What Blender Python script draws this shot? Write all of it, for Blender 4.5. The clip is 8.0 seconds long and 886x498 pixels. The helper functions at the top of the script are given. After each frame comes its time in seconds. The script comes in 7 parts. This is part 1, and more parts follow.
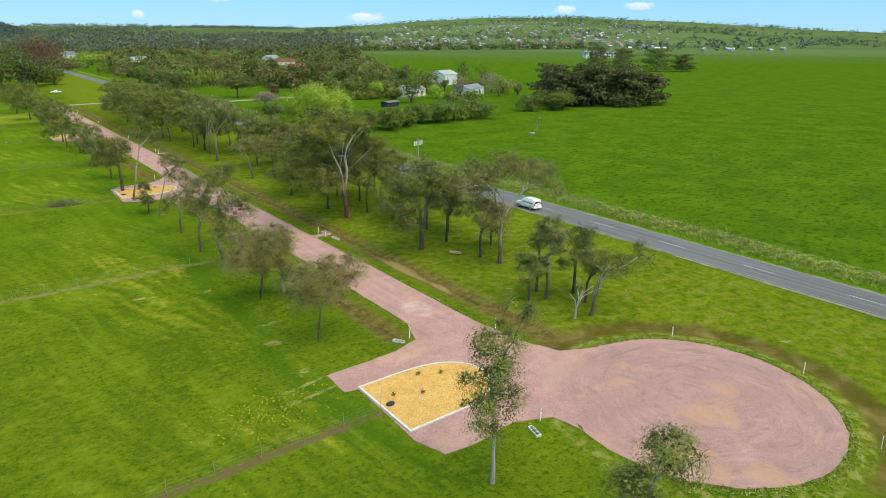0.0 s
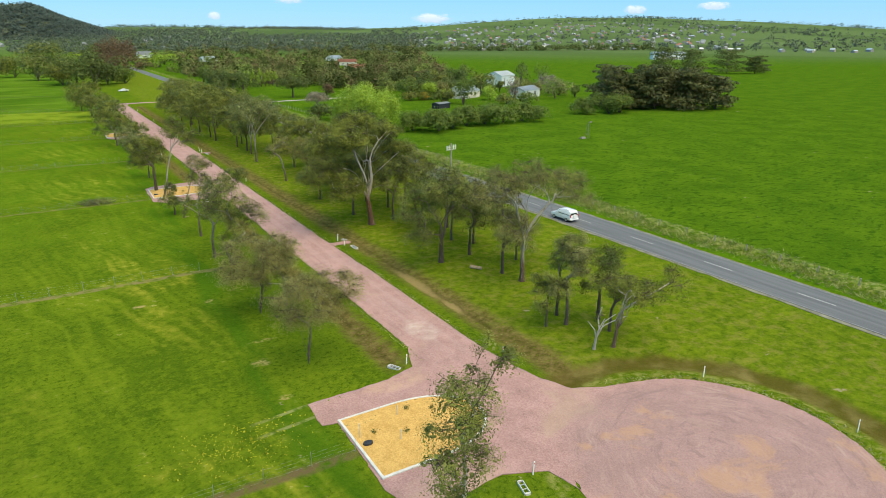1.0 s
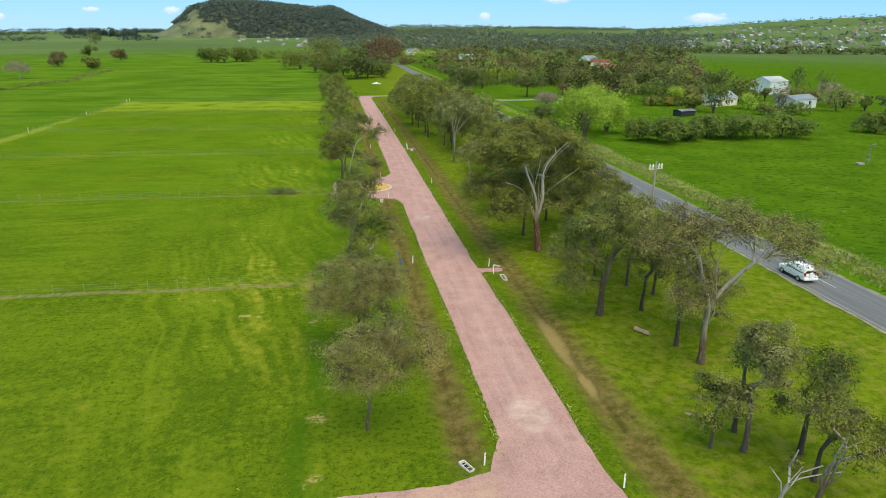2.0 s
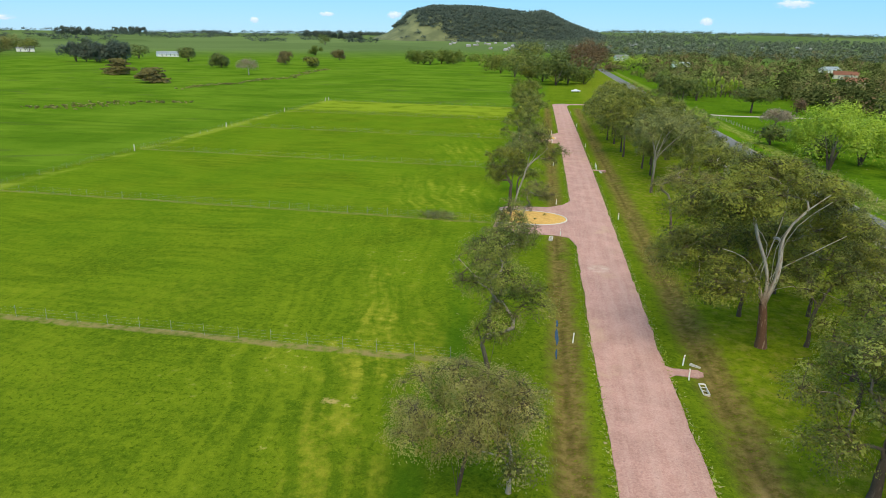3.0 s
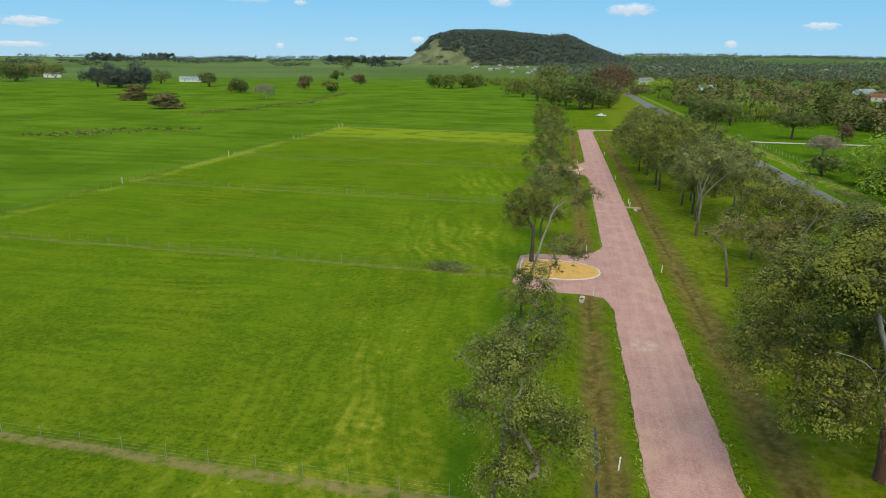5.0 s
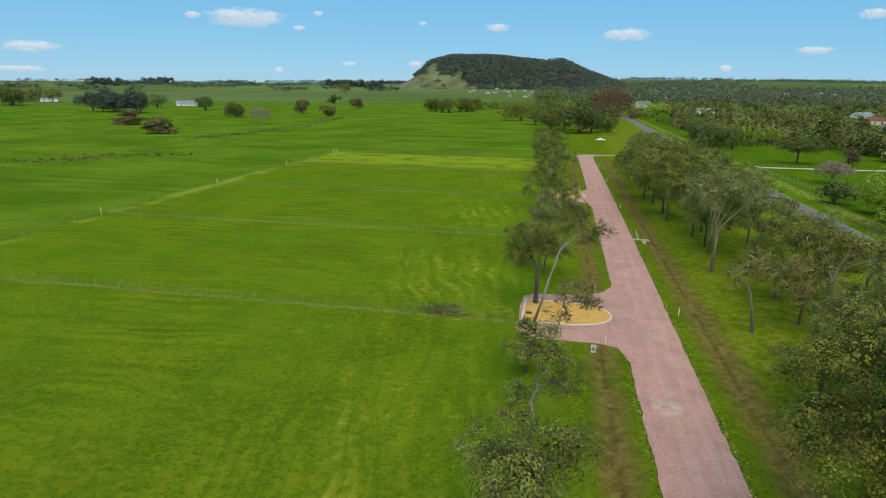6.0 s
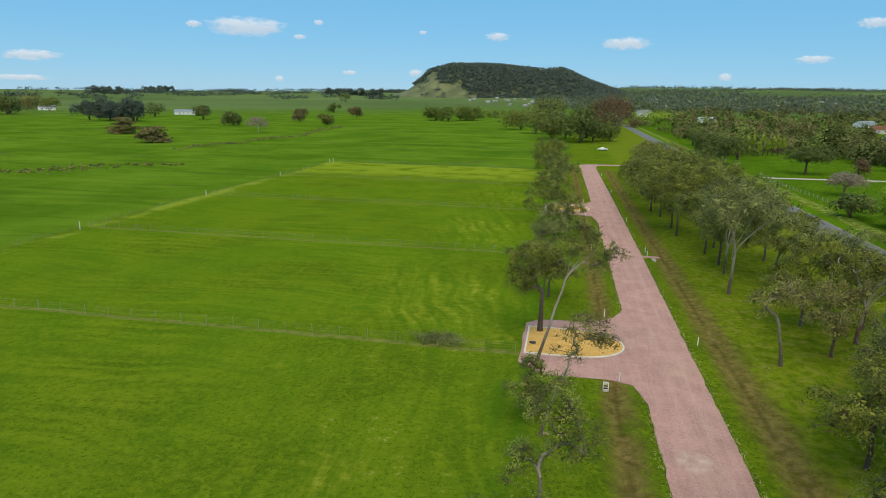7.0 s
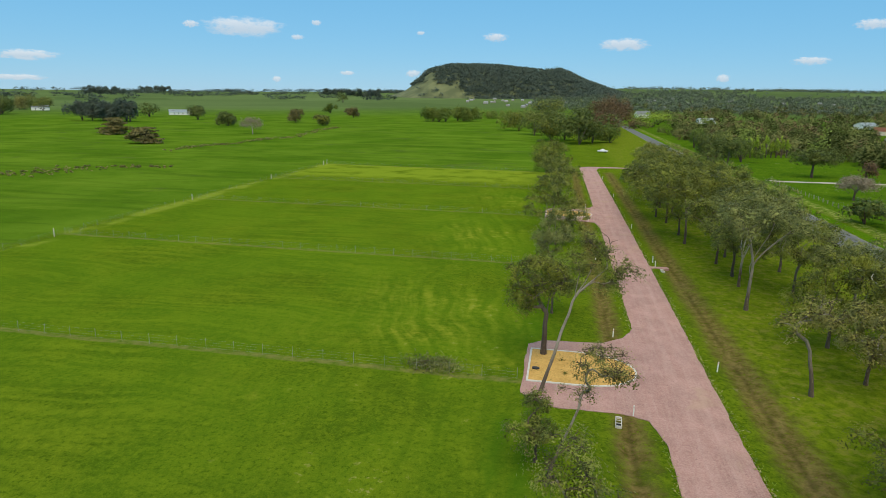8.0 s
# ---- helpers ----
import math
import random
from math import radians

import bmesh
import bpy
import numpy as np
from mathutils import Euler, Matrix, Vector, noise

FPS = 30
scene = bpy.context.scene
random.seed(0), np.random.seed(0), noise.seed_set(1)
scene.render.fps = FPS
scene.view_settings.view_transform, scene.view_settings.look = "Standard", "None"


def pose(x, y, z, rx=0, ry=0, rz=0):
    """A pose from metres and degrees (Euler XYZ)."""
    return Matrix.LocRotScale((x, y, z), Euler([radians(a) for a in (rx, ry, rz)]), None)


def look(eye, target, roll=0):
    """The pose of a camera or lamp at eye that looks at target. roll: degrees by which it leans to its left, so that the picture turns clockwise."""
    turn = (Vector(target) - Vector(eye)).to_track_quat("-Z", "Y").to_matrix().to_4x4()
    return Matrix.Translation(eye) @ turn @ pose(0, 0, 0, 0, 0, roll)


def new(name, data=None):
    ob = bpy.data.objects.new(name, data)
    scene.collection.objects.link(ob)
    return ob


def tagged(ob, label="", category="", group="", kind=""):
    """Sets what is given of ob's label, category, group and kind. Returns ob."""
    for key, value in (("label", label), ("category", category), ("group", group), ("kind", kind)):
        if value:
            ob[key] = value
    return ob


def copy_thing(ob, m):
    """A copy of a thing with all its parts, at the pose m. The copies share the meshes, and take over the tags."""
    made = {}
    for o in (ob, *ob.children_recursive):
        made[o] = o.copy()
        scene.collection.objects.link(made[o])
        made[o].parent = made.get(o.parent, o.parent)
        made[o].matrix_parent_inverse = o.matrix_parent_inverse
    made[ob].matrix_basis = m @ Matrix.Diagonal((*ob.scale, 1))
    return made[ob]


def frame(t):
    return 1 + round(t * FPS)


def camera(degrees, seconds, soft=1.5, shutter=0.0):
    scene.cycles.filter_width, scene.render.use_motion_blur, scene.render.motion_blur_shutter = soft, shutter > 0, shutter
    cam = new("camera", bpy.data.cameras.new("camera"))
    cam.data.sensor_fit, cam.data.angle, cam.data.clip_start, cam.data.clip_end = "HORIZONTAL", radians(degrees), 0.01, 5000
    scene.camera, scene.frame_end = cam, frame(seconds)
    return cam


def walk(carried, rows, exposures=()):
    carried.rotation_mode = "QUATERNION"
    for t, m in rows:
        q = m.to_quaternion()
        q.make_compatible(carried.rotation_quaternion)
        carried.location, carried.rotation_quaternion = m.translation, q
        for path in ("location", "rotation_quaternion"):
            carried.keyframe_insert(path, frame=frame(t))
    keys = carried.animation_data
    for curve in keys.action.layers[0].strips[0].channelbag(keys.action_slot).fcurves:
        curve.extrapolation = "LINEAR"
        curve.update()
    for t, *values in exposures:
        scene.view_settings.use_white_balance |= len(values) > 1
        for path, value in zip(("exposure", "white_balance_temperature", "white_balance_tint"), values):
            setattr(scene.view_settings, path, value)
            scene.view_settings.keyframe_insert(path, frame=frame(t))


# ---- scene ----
cam = camera(70.1, 8.0, soft=0.75)
PATH = [
    (0, (-34.951, -131.758, 28.452), (-33.821, -130.234, 27.818), -0.0),
    (0.5, (-31.081, -130.913, 28.351), (-30.029, -129.335, 27.717), -0.0),
    (1, (-27.209, -129.826, 28.263), (-26.235, -128.197, 27.631), 0.0),
    (1.5, (-21.437, -127.492, 27.858), (-20.598, -125.788, 27.23), 0.1),
    (1.7, (-17.449, -125.206, 27.545), (-16.782, -123.427, 26.922), 0.4),
    (1.8, (-15.417, -123.534, 27.427), (-14.874, -121.713, 26.803), 0.5),
    (1.9, (-13.526, -121.307, 27.325), (-13.113, -119.453, 26.697), 0.6),
    (2, (-11.828, -118.725, 27.229), (-11.546, -116.85, 26.595), 0.5),
    (2.1, (-10.493, -116.128, 27.166), (-10.337, -114.238, 26.532), 0.7),
    (2.2, (-9.64, -113.756, 27.124), (-9.543, -111.86, 26.494), 1.0),
    (3.3, (-8.076, -94.034, 26.316), (-8.436, -92.17, 25.686), 1.0),
    (3.5, (-8.157, -92.6, 26.251), (-8.517, -90.737, 25.62), 0.9),
    (4, (-8.534, -89.382, 26.282), (-8.894, -87.517, 25.653), 1.0),
    (4.5, (-8.946, -85.819, 26.287), (-9.308, -83.947, 25.685), 1.0),
    (4.7, (-8.97, -84.236, 26.293), (-9.339, -82.36, 25.706), 1.0),
    (6, (-10.413, -74.33, 26.513), (-10.783, -72.428, 26.017), 0.9),
    (6.5, (-10.823, -70.702, 26.474), (-11.195, -68.795, 25.999), 1.0),
    (7, (-11.269, -67.256, 26.443), (-11.641, -65.348, 25.972), 0.9),
    (7.5, (-11.741, -63.874, 26.394), (-12.11, -61.965, 25.924), 1.0),
    (8, (-12.201, -60.565, 26.379), (-12.566, -58.655, 25.91), 1.0),
]
walk(cam, [(t, look(eye, target, roll)) for t, eye, target, roll in PATH],
     exposures=[(0.0, 0.44), (4.0, 0.41), (4.5, 0.28), (6.0, 0.05), (8.0, 0.04)])

# ---- light ----
SUN_AZ, SUN_EL = radians(165.0), radians(62.0)
world = bpy.data.worlds.new("sky")
scene.world = world
world.use_nodes = True
wn = world.node_tree
wn.nodes.clear()
sky = wn.nodes.new("ShaderNodeTexSky")
sky.sky_type = "NISHITA"
sky.sun_disc = False
sky.sun_elevation, sky.sun_rotation = SUN_EL, SUN_AZ
sky.altitude, sky.air_density, sky.dust_density, sky.ozone_density = 100.0, 1.0, 0.0, 3.0
sat = wn.nodes.new("ShaderNodeHueSaturation")
sat.inputs["Saturation"].default_value = 1.0
back = wn.nodes.new("ShaderNodeBackground")
back.inputs["Strength"].default_value = 0.104
wout = wn.nodes.new("ShaderNodeOutputWorld")
wn.links.new(sky.outputs[0], sat.inputs["Color"])
cool = wn.nodes.new("ShaderNodeMix")
cool.data_type, cool.blend_type = "RGBA", "MIX"
cool.inputs[0].default_value = 0.7
cool.inputs[7].default_value = (1.2, 4.6, 7.8, 1.0)
wn.links.new(sat.outputs[0], cool.inputs[6])
wn.links.new(cool.outputs[2], back.inputs["Color"])
wn.links.new(back.outputs[0], wout.inputs["Surface"])

sun_data = bpy.data.lights.new("sun", "SUN")
sun_data.energy, sun_data.angle, sun_data.color = 3.7, radians(70.0), (1.0, 0.825, 0.52)
sun = new("sun", sun_data)
sun_dir = Vector((math.sin(SUN_AZ) * math.cos(SUN_EL), math.cos(SUN_AZ) * math.cos(SUN_EL), math.sin(SUN_EL)))
sun.matrix_world = look(sun_dir * 300, (0, 0, 0))


# ---- node and mesh helpers ----
class Shade:
    """A small builder for node materials; sockets and plain numbers mix freely."""

    def __init__(self, name):
        self.mat = bpy.data.materials.new(name)
        self.mat.use_nodes = True
        self.t = self.mat.node_tree
        self.t.nodes.clear()
        self.out = self.t.nodes.new("ShaderNodeOutputMaterial")

    def put(self, socket, value):
        if isinstance(value, bpy.types.NodeSocket):
            self.t.links.new(value, socket)
        elif isinstance(value, tuple) and len(value) == 3 and socket.type == "RGBA":
            socket.default_value = (*value, 1.0)
        else:
            socket.default_value = value

    def m(self, op, a, b=0.0, c=0.0):
        n = self.t.nodes.new("ShaderNodeMath")
        n.operation = op
        for k, v in enumerate((a, b, c)):
            self.put(n.inputs[k], v)
        return n.outputs[0]

    def pos(self):
        return self.t.nodes.new("ShaderNodeNewGeometry").outputs["Position"]

    def obj(self):
        return self.t.nodes.new("ShaderNodeTexCoord").outputs["Object"]

    def island(self):
        return self.t.nodes.new("ShaderNodeNewGeometry").outputs["Random Per Island"]

    def each(self):
        return self.t.nodes.new("ShaderNodeObjectInfo").outputs["Random"]

    def xyz(self, v):
        n = self.t.nodes.new("ShaderNodeSeparateXYZ")
        self.put(n.inputs[0], v)
        return n.outputs

    def vec(self, x, y, z):
        n = self.t.nodes.new("ShaderNodeCombineXYZ")
        for k, v in enumerate((x, y, z)):
            self.put(n.inputs[k], v)
        return n.outputs[0]

    def noise(self, v, scale, detail=3.0, rough=0.55, distort=0.0):
        n = self.t.nodes.new("ShaderNodeTexNoise")
        self.put(n.inputs["Vector"], v)
        for key, value in (("Scale", scale), ("Detail", detail), ("Roughness", rough), ("Distortion", distort)):
            n.inputs[key].default_value = value
        return n.outputs[0]

    def cells(self, v, scale):
        n = self.t.nodes.new("ShaderNodeTexVoronoi")
        self.put(n.inputs["Vector"], v)
        n.inputs["Scale"].default_value = scale
        return n.outputs

    def step(self, v, lo, hi, a=0.0, b=1.0):
        n = self.t.nodes.new("ShaderNodeMapRange")
        n.interpolation_type = "SMOOTHSTEP"
        for k, value in enumerate((v, lo, hi, a, b)):
            self.put(n.inputs[k], value)
        return n.outputs[0]

    def mix(self, f, a, b, blend="MIX"):
        n = self.t.nodes.new("ShaderNodeMix")
        n.data_type, n.blend_type = "RGBA", blend
        self.put(n.inputs[0], f)
        self.put(n.inputs[6], a)
        self.put(n.inputs[7], b)
        return n.outputs[2]

    def bump(self, height, strength=0.5, distance=0.05):
        n = self.t.nodes.new("ShaderNodeBump")
        n.inputs["Strength"].default_value, n.inputs["Distance"].default_value = strength, distance
        self.put(n.inputs["Height"], height)
        return n.outputs[0]

    def surface(self, color, rough=0.8, metal=0.0, normal=None, spec=0.3, sheen=None):
        n = self.t.nodes.new("ShaderNodeBsdfPrincipled")
        self.put(n.inputs["Base Color"], color)
        self.put(n.inputs["Roughness"], rough)
        self.put(n.inputs["Metallic"], metal)
        self.put(n.inputs["Specular IOR Level"], spec)
        if normal is not None:
            self.put(n.inputs["Normal"], normal)
        if sheen is not None:
            n.inputs["Sheen Weight"].default_value, n.inputs["Sheen Roughness"].default_value = sheen[0], 0.5
            n.inputs["Sheen Tint"].default_value = (*sheen[1], 1.0)
        self.t.links.new(n.outputs[0], self.out.inputs["Surface"])
        return self.mat


def mesh_from(name, verts, faces):
    me = bpy.data.meshes.new(name)
    me.from_pydata([tuple(v) for v in verts], [], faces)
    me.update()
    return me


def quads_mesh(name, v):
    """v: n x 4 x 3 corners of separate quads."""
    v = np.asarray(v, dtype=np.float32)
    n = len(v)
    me = bpy.data.meshes.new(name)
    me.vertices.add(4 * n)
    me.vertices.foreach_set("co", v.reshape(-1))
    me.loops.add(4 * n)
    me.loops.foreach_set("vertex_index", np.arange(4 * n, dtype=np.int32))
    me.polygons.add(n)
    me.polygons.foreach_set("loop_start", np.arange(0, 4 * n, 4, dtype=np.int32))
    me.update(calc_edges=True)
    return me


def part(name, data, material, parent=None, label=""):
    """Links a bmesh or a mesh as one object, under a thing where one is given."""
    if isinstance(data, bmesh.types.BMesh):
        me = bpy.data.meshes.new(name)
        data.to_mesh(me)
        data.free()
    else:
        me = data
    if material is not None and not me.materials:
        me.materials.append(material)
    ob = new(name, me)
    if parent is not None:
        ob.parent = parent
    if label:
        ob["label"] = label
    return ob


def empty(name, m):
    ob = new(name)
    ob.matrix_basis = m
    return ob


def box(bm, x0, x1, y0, y1, z0, z1, bevel=0.0):
    made = bmesh.ops.create_cube(bm, size=1.0)["verts"]
    bmesh.ops.scale(bm, vec=(x1 - x0, y1 - y0, z1 - z0), verts=made)
    bmesh.ops.translate(bm, vec=((x0 + x1) / 2, (y0 + y1) / 2, (z0 + z1) / 2), verts=made)
    if bevel:
        edges = list({e for v in made for e in v.link_edges})
        bmesh.ops.bevel(bm, geom=edges, offset=bevel, segments=2, affect="EDGES", profile=0.5)
    return bm


def boxed(x0, x1, y0, y1, z0, z1, bevel=0.0):
    return box(bmesh.new(), x0, x1, y0, y1, z0, z1, bevel)


def tube_arrays(a, b, ra, rb, sides=5):
    """Frustums from points a to b (n x 3); verts and faces."""
    a, b = np.asarray(a, float), np.asarray(b, float)
    way = b - a
    way /= np.linalg.norm(way, axis=1, keepdims=True) + 1e-9
    ref = np.where(np.abs(way[:, 2:3]) > 0.9, np.array([[1.0, 0, 0]]), np.array([[0, 0, 1.0]]))
    u = np.cross(way, ref)
    u /= np.linalg.norm(u, axis=1, keepdims=True) + 1e-9
    w = np.cross(way, u)
    ang = np.arange(sides) * 2 * np.pi / sides
    ring = u[:, None] * np.cos(ang)[None, :, None] + w[:, None] * np.sin(ang)[None, :, None]
    va = a[:, None] + ring * np.asarray(ra)[:, None, None]
    vb = b[:, None] + ring * np.asarray(rb)[:, None, None]
    verts = np.concatenate([va, vb], 1).reshape(-1, 3)
    faces = []
    for k in range(len(a)):
        o = k * 2 * sides
        for s in range(sides):
            s2 = (s + 1) % sides
            faces.append((o + s, o + s2, o + sides + s2, o + sides + s))
    return verts, faces


def tubes(name, a, b, ra, rb, sides=5):
    v, f = tube_arrays(a, b, ra, rb, sides)
    me = mesh_from(name, v, f)
    me.shade_smooth()
    return me


def smooth01(v, lo, hi):
    q = np.clip((v - lo) / (hi - lo), 0, 1)
    return q * q * (3 - 2 * q)


# ---- the lie of the land ----
BULB = (9.0, -107.4, 11.0)
CX_Y = (-90, -60, -45, 0, 27, 80, 120, 195)
CX_X = (1.1, 0.85, 0.4, -0.2, -0.5, -1.35, -2.1, -3.7)


def road_cx(y):
    """Centre line of the gravel road."""
    return np.interp(y, CX_Y, CX_X)


SKY_AZ = (-180, -60, -45, -30, -20, -14, 0, 4, 11, 23, 30, 34, 40, 48, 57, 65, 72, 100, 180)
SKY_EL = (0.0, 0.0, 0.0, 0.1, 0.28, 0.35, 0.6, 0.85, 0.9, 0.78, 1.0, 1.3, 1.62, 1.6, 1.2, 0.65, 0.3, 0.1, 0.0)


def land(x, y):
    """Height of the land: flat, with swales beside the gravel road, rising to hills far off."""
    x, y = np.asarray(x, float), np.asarray(y, float)
    dx, dy = x + 10.0, y + 90.0
    r, az = np.hypot(dx, dy), np.degrees(np.arctan2(dx, dy))
    top = 26.0 + 4200 * np.tan(np.radians(np.interp(az, SKY_AZ, SKY_EL)))
    z = top * smooth01(r, 800, 4200) ** 1.15
    along = smooth01(y, -86, -80) * (1 - smooth01(y, 182, 188))
    gap_l = 1 - smooth01(y, -13, -9) * (1 - smooth01(y, 9, 13))
    gap_l2 = 1 - smooth01(y, 76, 80) * (1 - smooth01(y, 98, 102))
    gap_r = 1 - smooth01(y, -49, -48) * (1 - smooth01(y, -46, -45))
    q = x - road_cx(y)
    z = z - 0.42 * np.exp(-((q + 6.0) / 1.05) ** 2) * along * gap_l * gap_l2
    along_r = smooth01(y, -96, -91) * (1 - smooth01(y, 182, 188))
    z = z - 0.34 * np.exp(-((q - 6.1) / 1.15) ** 2) * along_r * gap_r
    d = np.hypot(x - BULB[0], y - BULB[1])
    z = z - 0.5 * np.exp(-((d - 14.3) / 1.3) ** 2) * smooth01(x + (y + 107) * 0.35, 2, 7)
    z = z + 0.35 * np.exp(-((x - 53.0) / 2.2) ** 2) * smooth01(y, -400, -300)
    return z


def ground_z(x, y):
    return float(land(x, y))


# ---- materials ----
def plain(name, color, rough=0.7, metal=0.0, vary=0.12, scale=3.0, spec=0.3):
    s = Shade(name)
    n = s.noise(s.obj(), scale, 4)
    n2 = s.noise(s.obj(), scale * 9, 3)
    f = s.step(s.m("ADD", s.m("MULTIPLY", n, 0.7), s.m("MULTIPLY", n2, 0.3)), 0.3, 0.7)
    dark = tuple(c * (1 - vary) for c in color)
    lite = tuple(min(1, c * (1 + vary)) for c in color)
    return s.surface(s.mix(f, dark, lite), rough, metal, s.bump(n2, 0.15, 0.01), spec)


def leaf_material(name, dark, lite, tint, through_light=0.5):
    """Foliage: each sprig its own tone, clumps painted from shaded to lit, some of the light passing through."""
    s = Shade(name)
    r = s.island()
    # noise clumps run from dark to lite, crown shade and sunlight put into the colour
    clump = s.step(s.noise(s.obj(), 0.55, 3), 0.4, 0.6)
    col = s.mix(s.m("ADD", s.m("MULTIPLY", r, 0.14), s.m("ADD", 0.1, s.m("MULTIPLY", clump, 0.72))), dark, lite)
    col = s.mix(s.m("MULTIPLY", s.step(r, 0.88, 0.95), 0.3), col, tint)
    d = s.t.nodes.new("ShaderNodeBsdfPrincipled")
    s.put(d.inputs["Base Color"], col)
    d.inputs["Roughness"].default_value = 0.55
    d.inputs["Specular IOR Level"].default_value = 0.25
    tr = s.t.nodes.new("ShaderNodeBsdfTranslucent")
    s.put(tr.inputs["Color"], col)
    mx = s.t.nodes.new("ShaderNodeMixShader")
    mx.inputs[0].default_value = through_light
    s.t.links.new(d.outputs[0], mx.inputs[1])
    s.t.links.new(tr.outputs[0], mx.inputs[2])
    s.t.links.new(mx.outputs[0], s.out.inputs["Surface"])
    return s.mat


LEAF = {
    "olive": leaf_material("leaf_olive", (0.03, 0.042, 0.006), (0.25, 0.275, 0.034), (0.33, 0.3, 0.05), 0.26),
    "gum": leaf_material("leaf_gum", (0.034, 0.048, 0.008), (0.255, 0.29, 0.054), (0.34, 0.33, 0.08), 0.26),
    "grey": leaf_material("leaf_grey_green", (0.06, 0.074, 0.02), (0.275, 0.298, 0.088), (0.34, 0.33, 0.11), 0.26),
    "pale": leaf_material("leaf_pale", (0.15, 0.16, 0.05), (0.36, 0.36, 0.13), (0.5, 0.47, 0.22)),
    "dark": leaf_material("leaf_dark", (0.04, 0.062, 0.012), (0.165, 0.205, 0.04), (0.21, 0.22, 0.055), 0.3),
    "brown": leaf_material("leaf_brown", (0.08, 0.082, 0.022), (0.325, 0.315, 0.085), (0.4, 0.34, 0.1), 0.3),
    # pine green shifted to blue-grey, the hill's haze painted into the leaf
    "pine": leaf_material("leaf_pine_hazed", (0.036, 0.055, 0.04), (0.066, 0.09, 0.066), (0.08, 0.095, 0.066), 0.1),
    "wattle": leaf_material("leaf_wattle", (0.19, 0.18, 0.055), (0.4, 0.375, 0.12), (0.44, 0.37, 0.14), 0.45),
    "cypress": leaf_material("leaf_cypress", (0.077, 0.072, 0.021), (0.168, 0.145, 0.042), (0.21, 0.16, 0.052), 0.15),
    "bough": leaf_material("leaf_bough", (0.03, 0.042, 0.01), (0.12, 0.125, 0.03), (0.18, 0.15, 0.042), 0.15),
    "rust": leaf_material("leaf_rust", (0.094, 0.062, 0.031), (0.225, 0.138, 0.069), (0.275, 0.15, 0.062)),
    "lime": leaf_material("leaf_lime", (0.196, 0.286, 0.022), (0.414, 0.55, 0.055), (0.517, 0.605, 0.088)),
    "spring": leaf_material("leaf_spring", (0.13, 0.175, 0.03), (0.26, 0.32, 0.06), (0.32, 0.35, 0.09)),
    "green": leaf_material("leaf_green", (0.09, 0.135, 0.018), (0.2, 0.265, 0.045), (0.27, 0.32, 0.07)),
    "yellow": leaf_material("leaf_yellow", (0.35, 0.25, 0.03), (0.62, 0.42, 0.05), (0.7, 0.5, 0.1)),
    "blossom": leaf_material("leaf_blossom", (0.35, 0.33, 0.02), (0.6, 0.55, 0.03), (0.7, 0.6, 0.1)),
    "straw": leaf_material("leaf_straw", (0.16, 0.17, 0.045), (0.4, 0.38, 0.15), (0.5, 0.44, 0.2), 0.2),
    "twiggy": leaf_material("leaf_bud", (0.2, 0.155, 0.11), (0.36, 0.29, 0.22), (0.4, 0.3, 0.24), 0.3),
    "grass": leaf_material("leaf_grass", (0.1, 0.18, 0.006), (0.2, 0.28, 0.015), (0.34, 0.32, 0.05), 0.3),
}


def far_leaf_material():
    s = Shade("leaf_far_mixed")
    p = s.pos()
    x, y, z = s.xyz(p)
    cell = s.cells(s.vec(x, y, 0.0), 0.085)
    tone = s.xyz(cell[1])
    col = s.mix(s.step(tone[0], 0.2, 0.6), (0.05, 0.066, 0.018), (0.14, 0.158, 0.052))
    col = s.mix(s.step(tone[0], 0.68, 0.72), col, (0.19, 0.2, 0.07))
    col = s.mix(s.step(tone[1], 0.82, 0.86), col, (0.18, 0.13, 0.07))
    col = s.mix(s.step(tone[2], 0.92, 0.94), col, (0.2, 0.26, 0.06))
    col = s.mix(s.m("MULTIPLY", s.island(), 0.1), col, (0.22, 0.23, 0.1))
    d = s.t.nodes.new("ShaderNodeBsdfDiffuse")
    s.put(d.inputs["Color"], col)
    tr = s.t.nodes.new("ShaderNodeBsdfTranslucent")
    s.put(tr.inputs["Color"], col)
    mx = s.t.nodes.new("ShaderNodeMixShader")
    mx.inputs[0].default_value = 0.2
    s.t.links.new(d.outputs[0], mx.inputs[1])
    s.t.links.new(tr.outputs[0], mx.inputs[2])
    s.t.links.new(mx.outputs[0], s.out.inputs["Surface"])
    return s.mat


LEAF["far"] = far_leaf_material()
# far leaf with distance haze painted in: paler, greyer and bluer
LEAF["town"] = leaf_material("leaf_far_hazed", (0.06, 0.084, 0.05), (0.14, 0.17, 0.105), (0.18, 0.175, 0.115), 0.2)


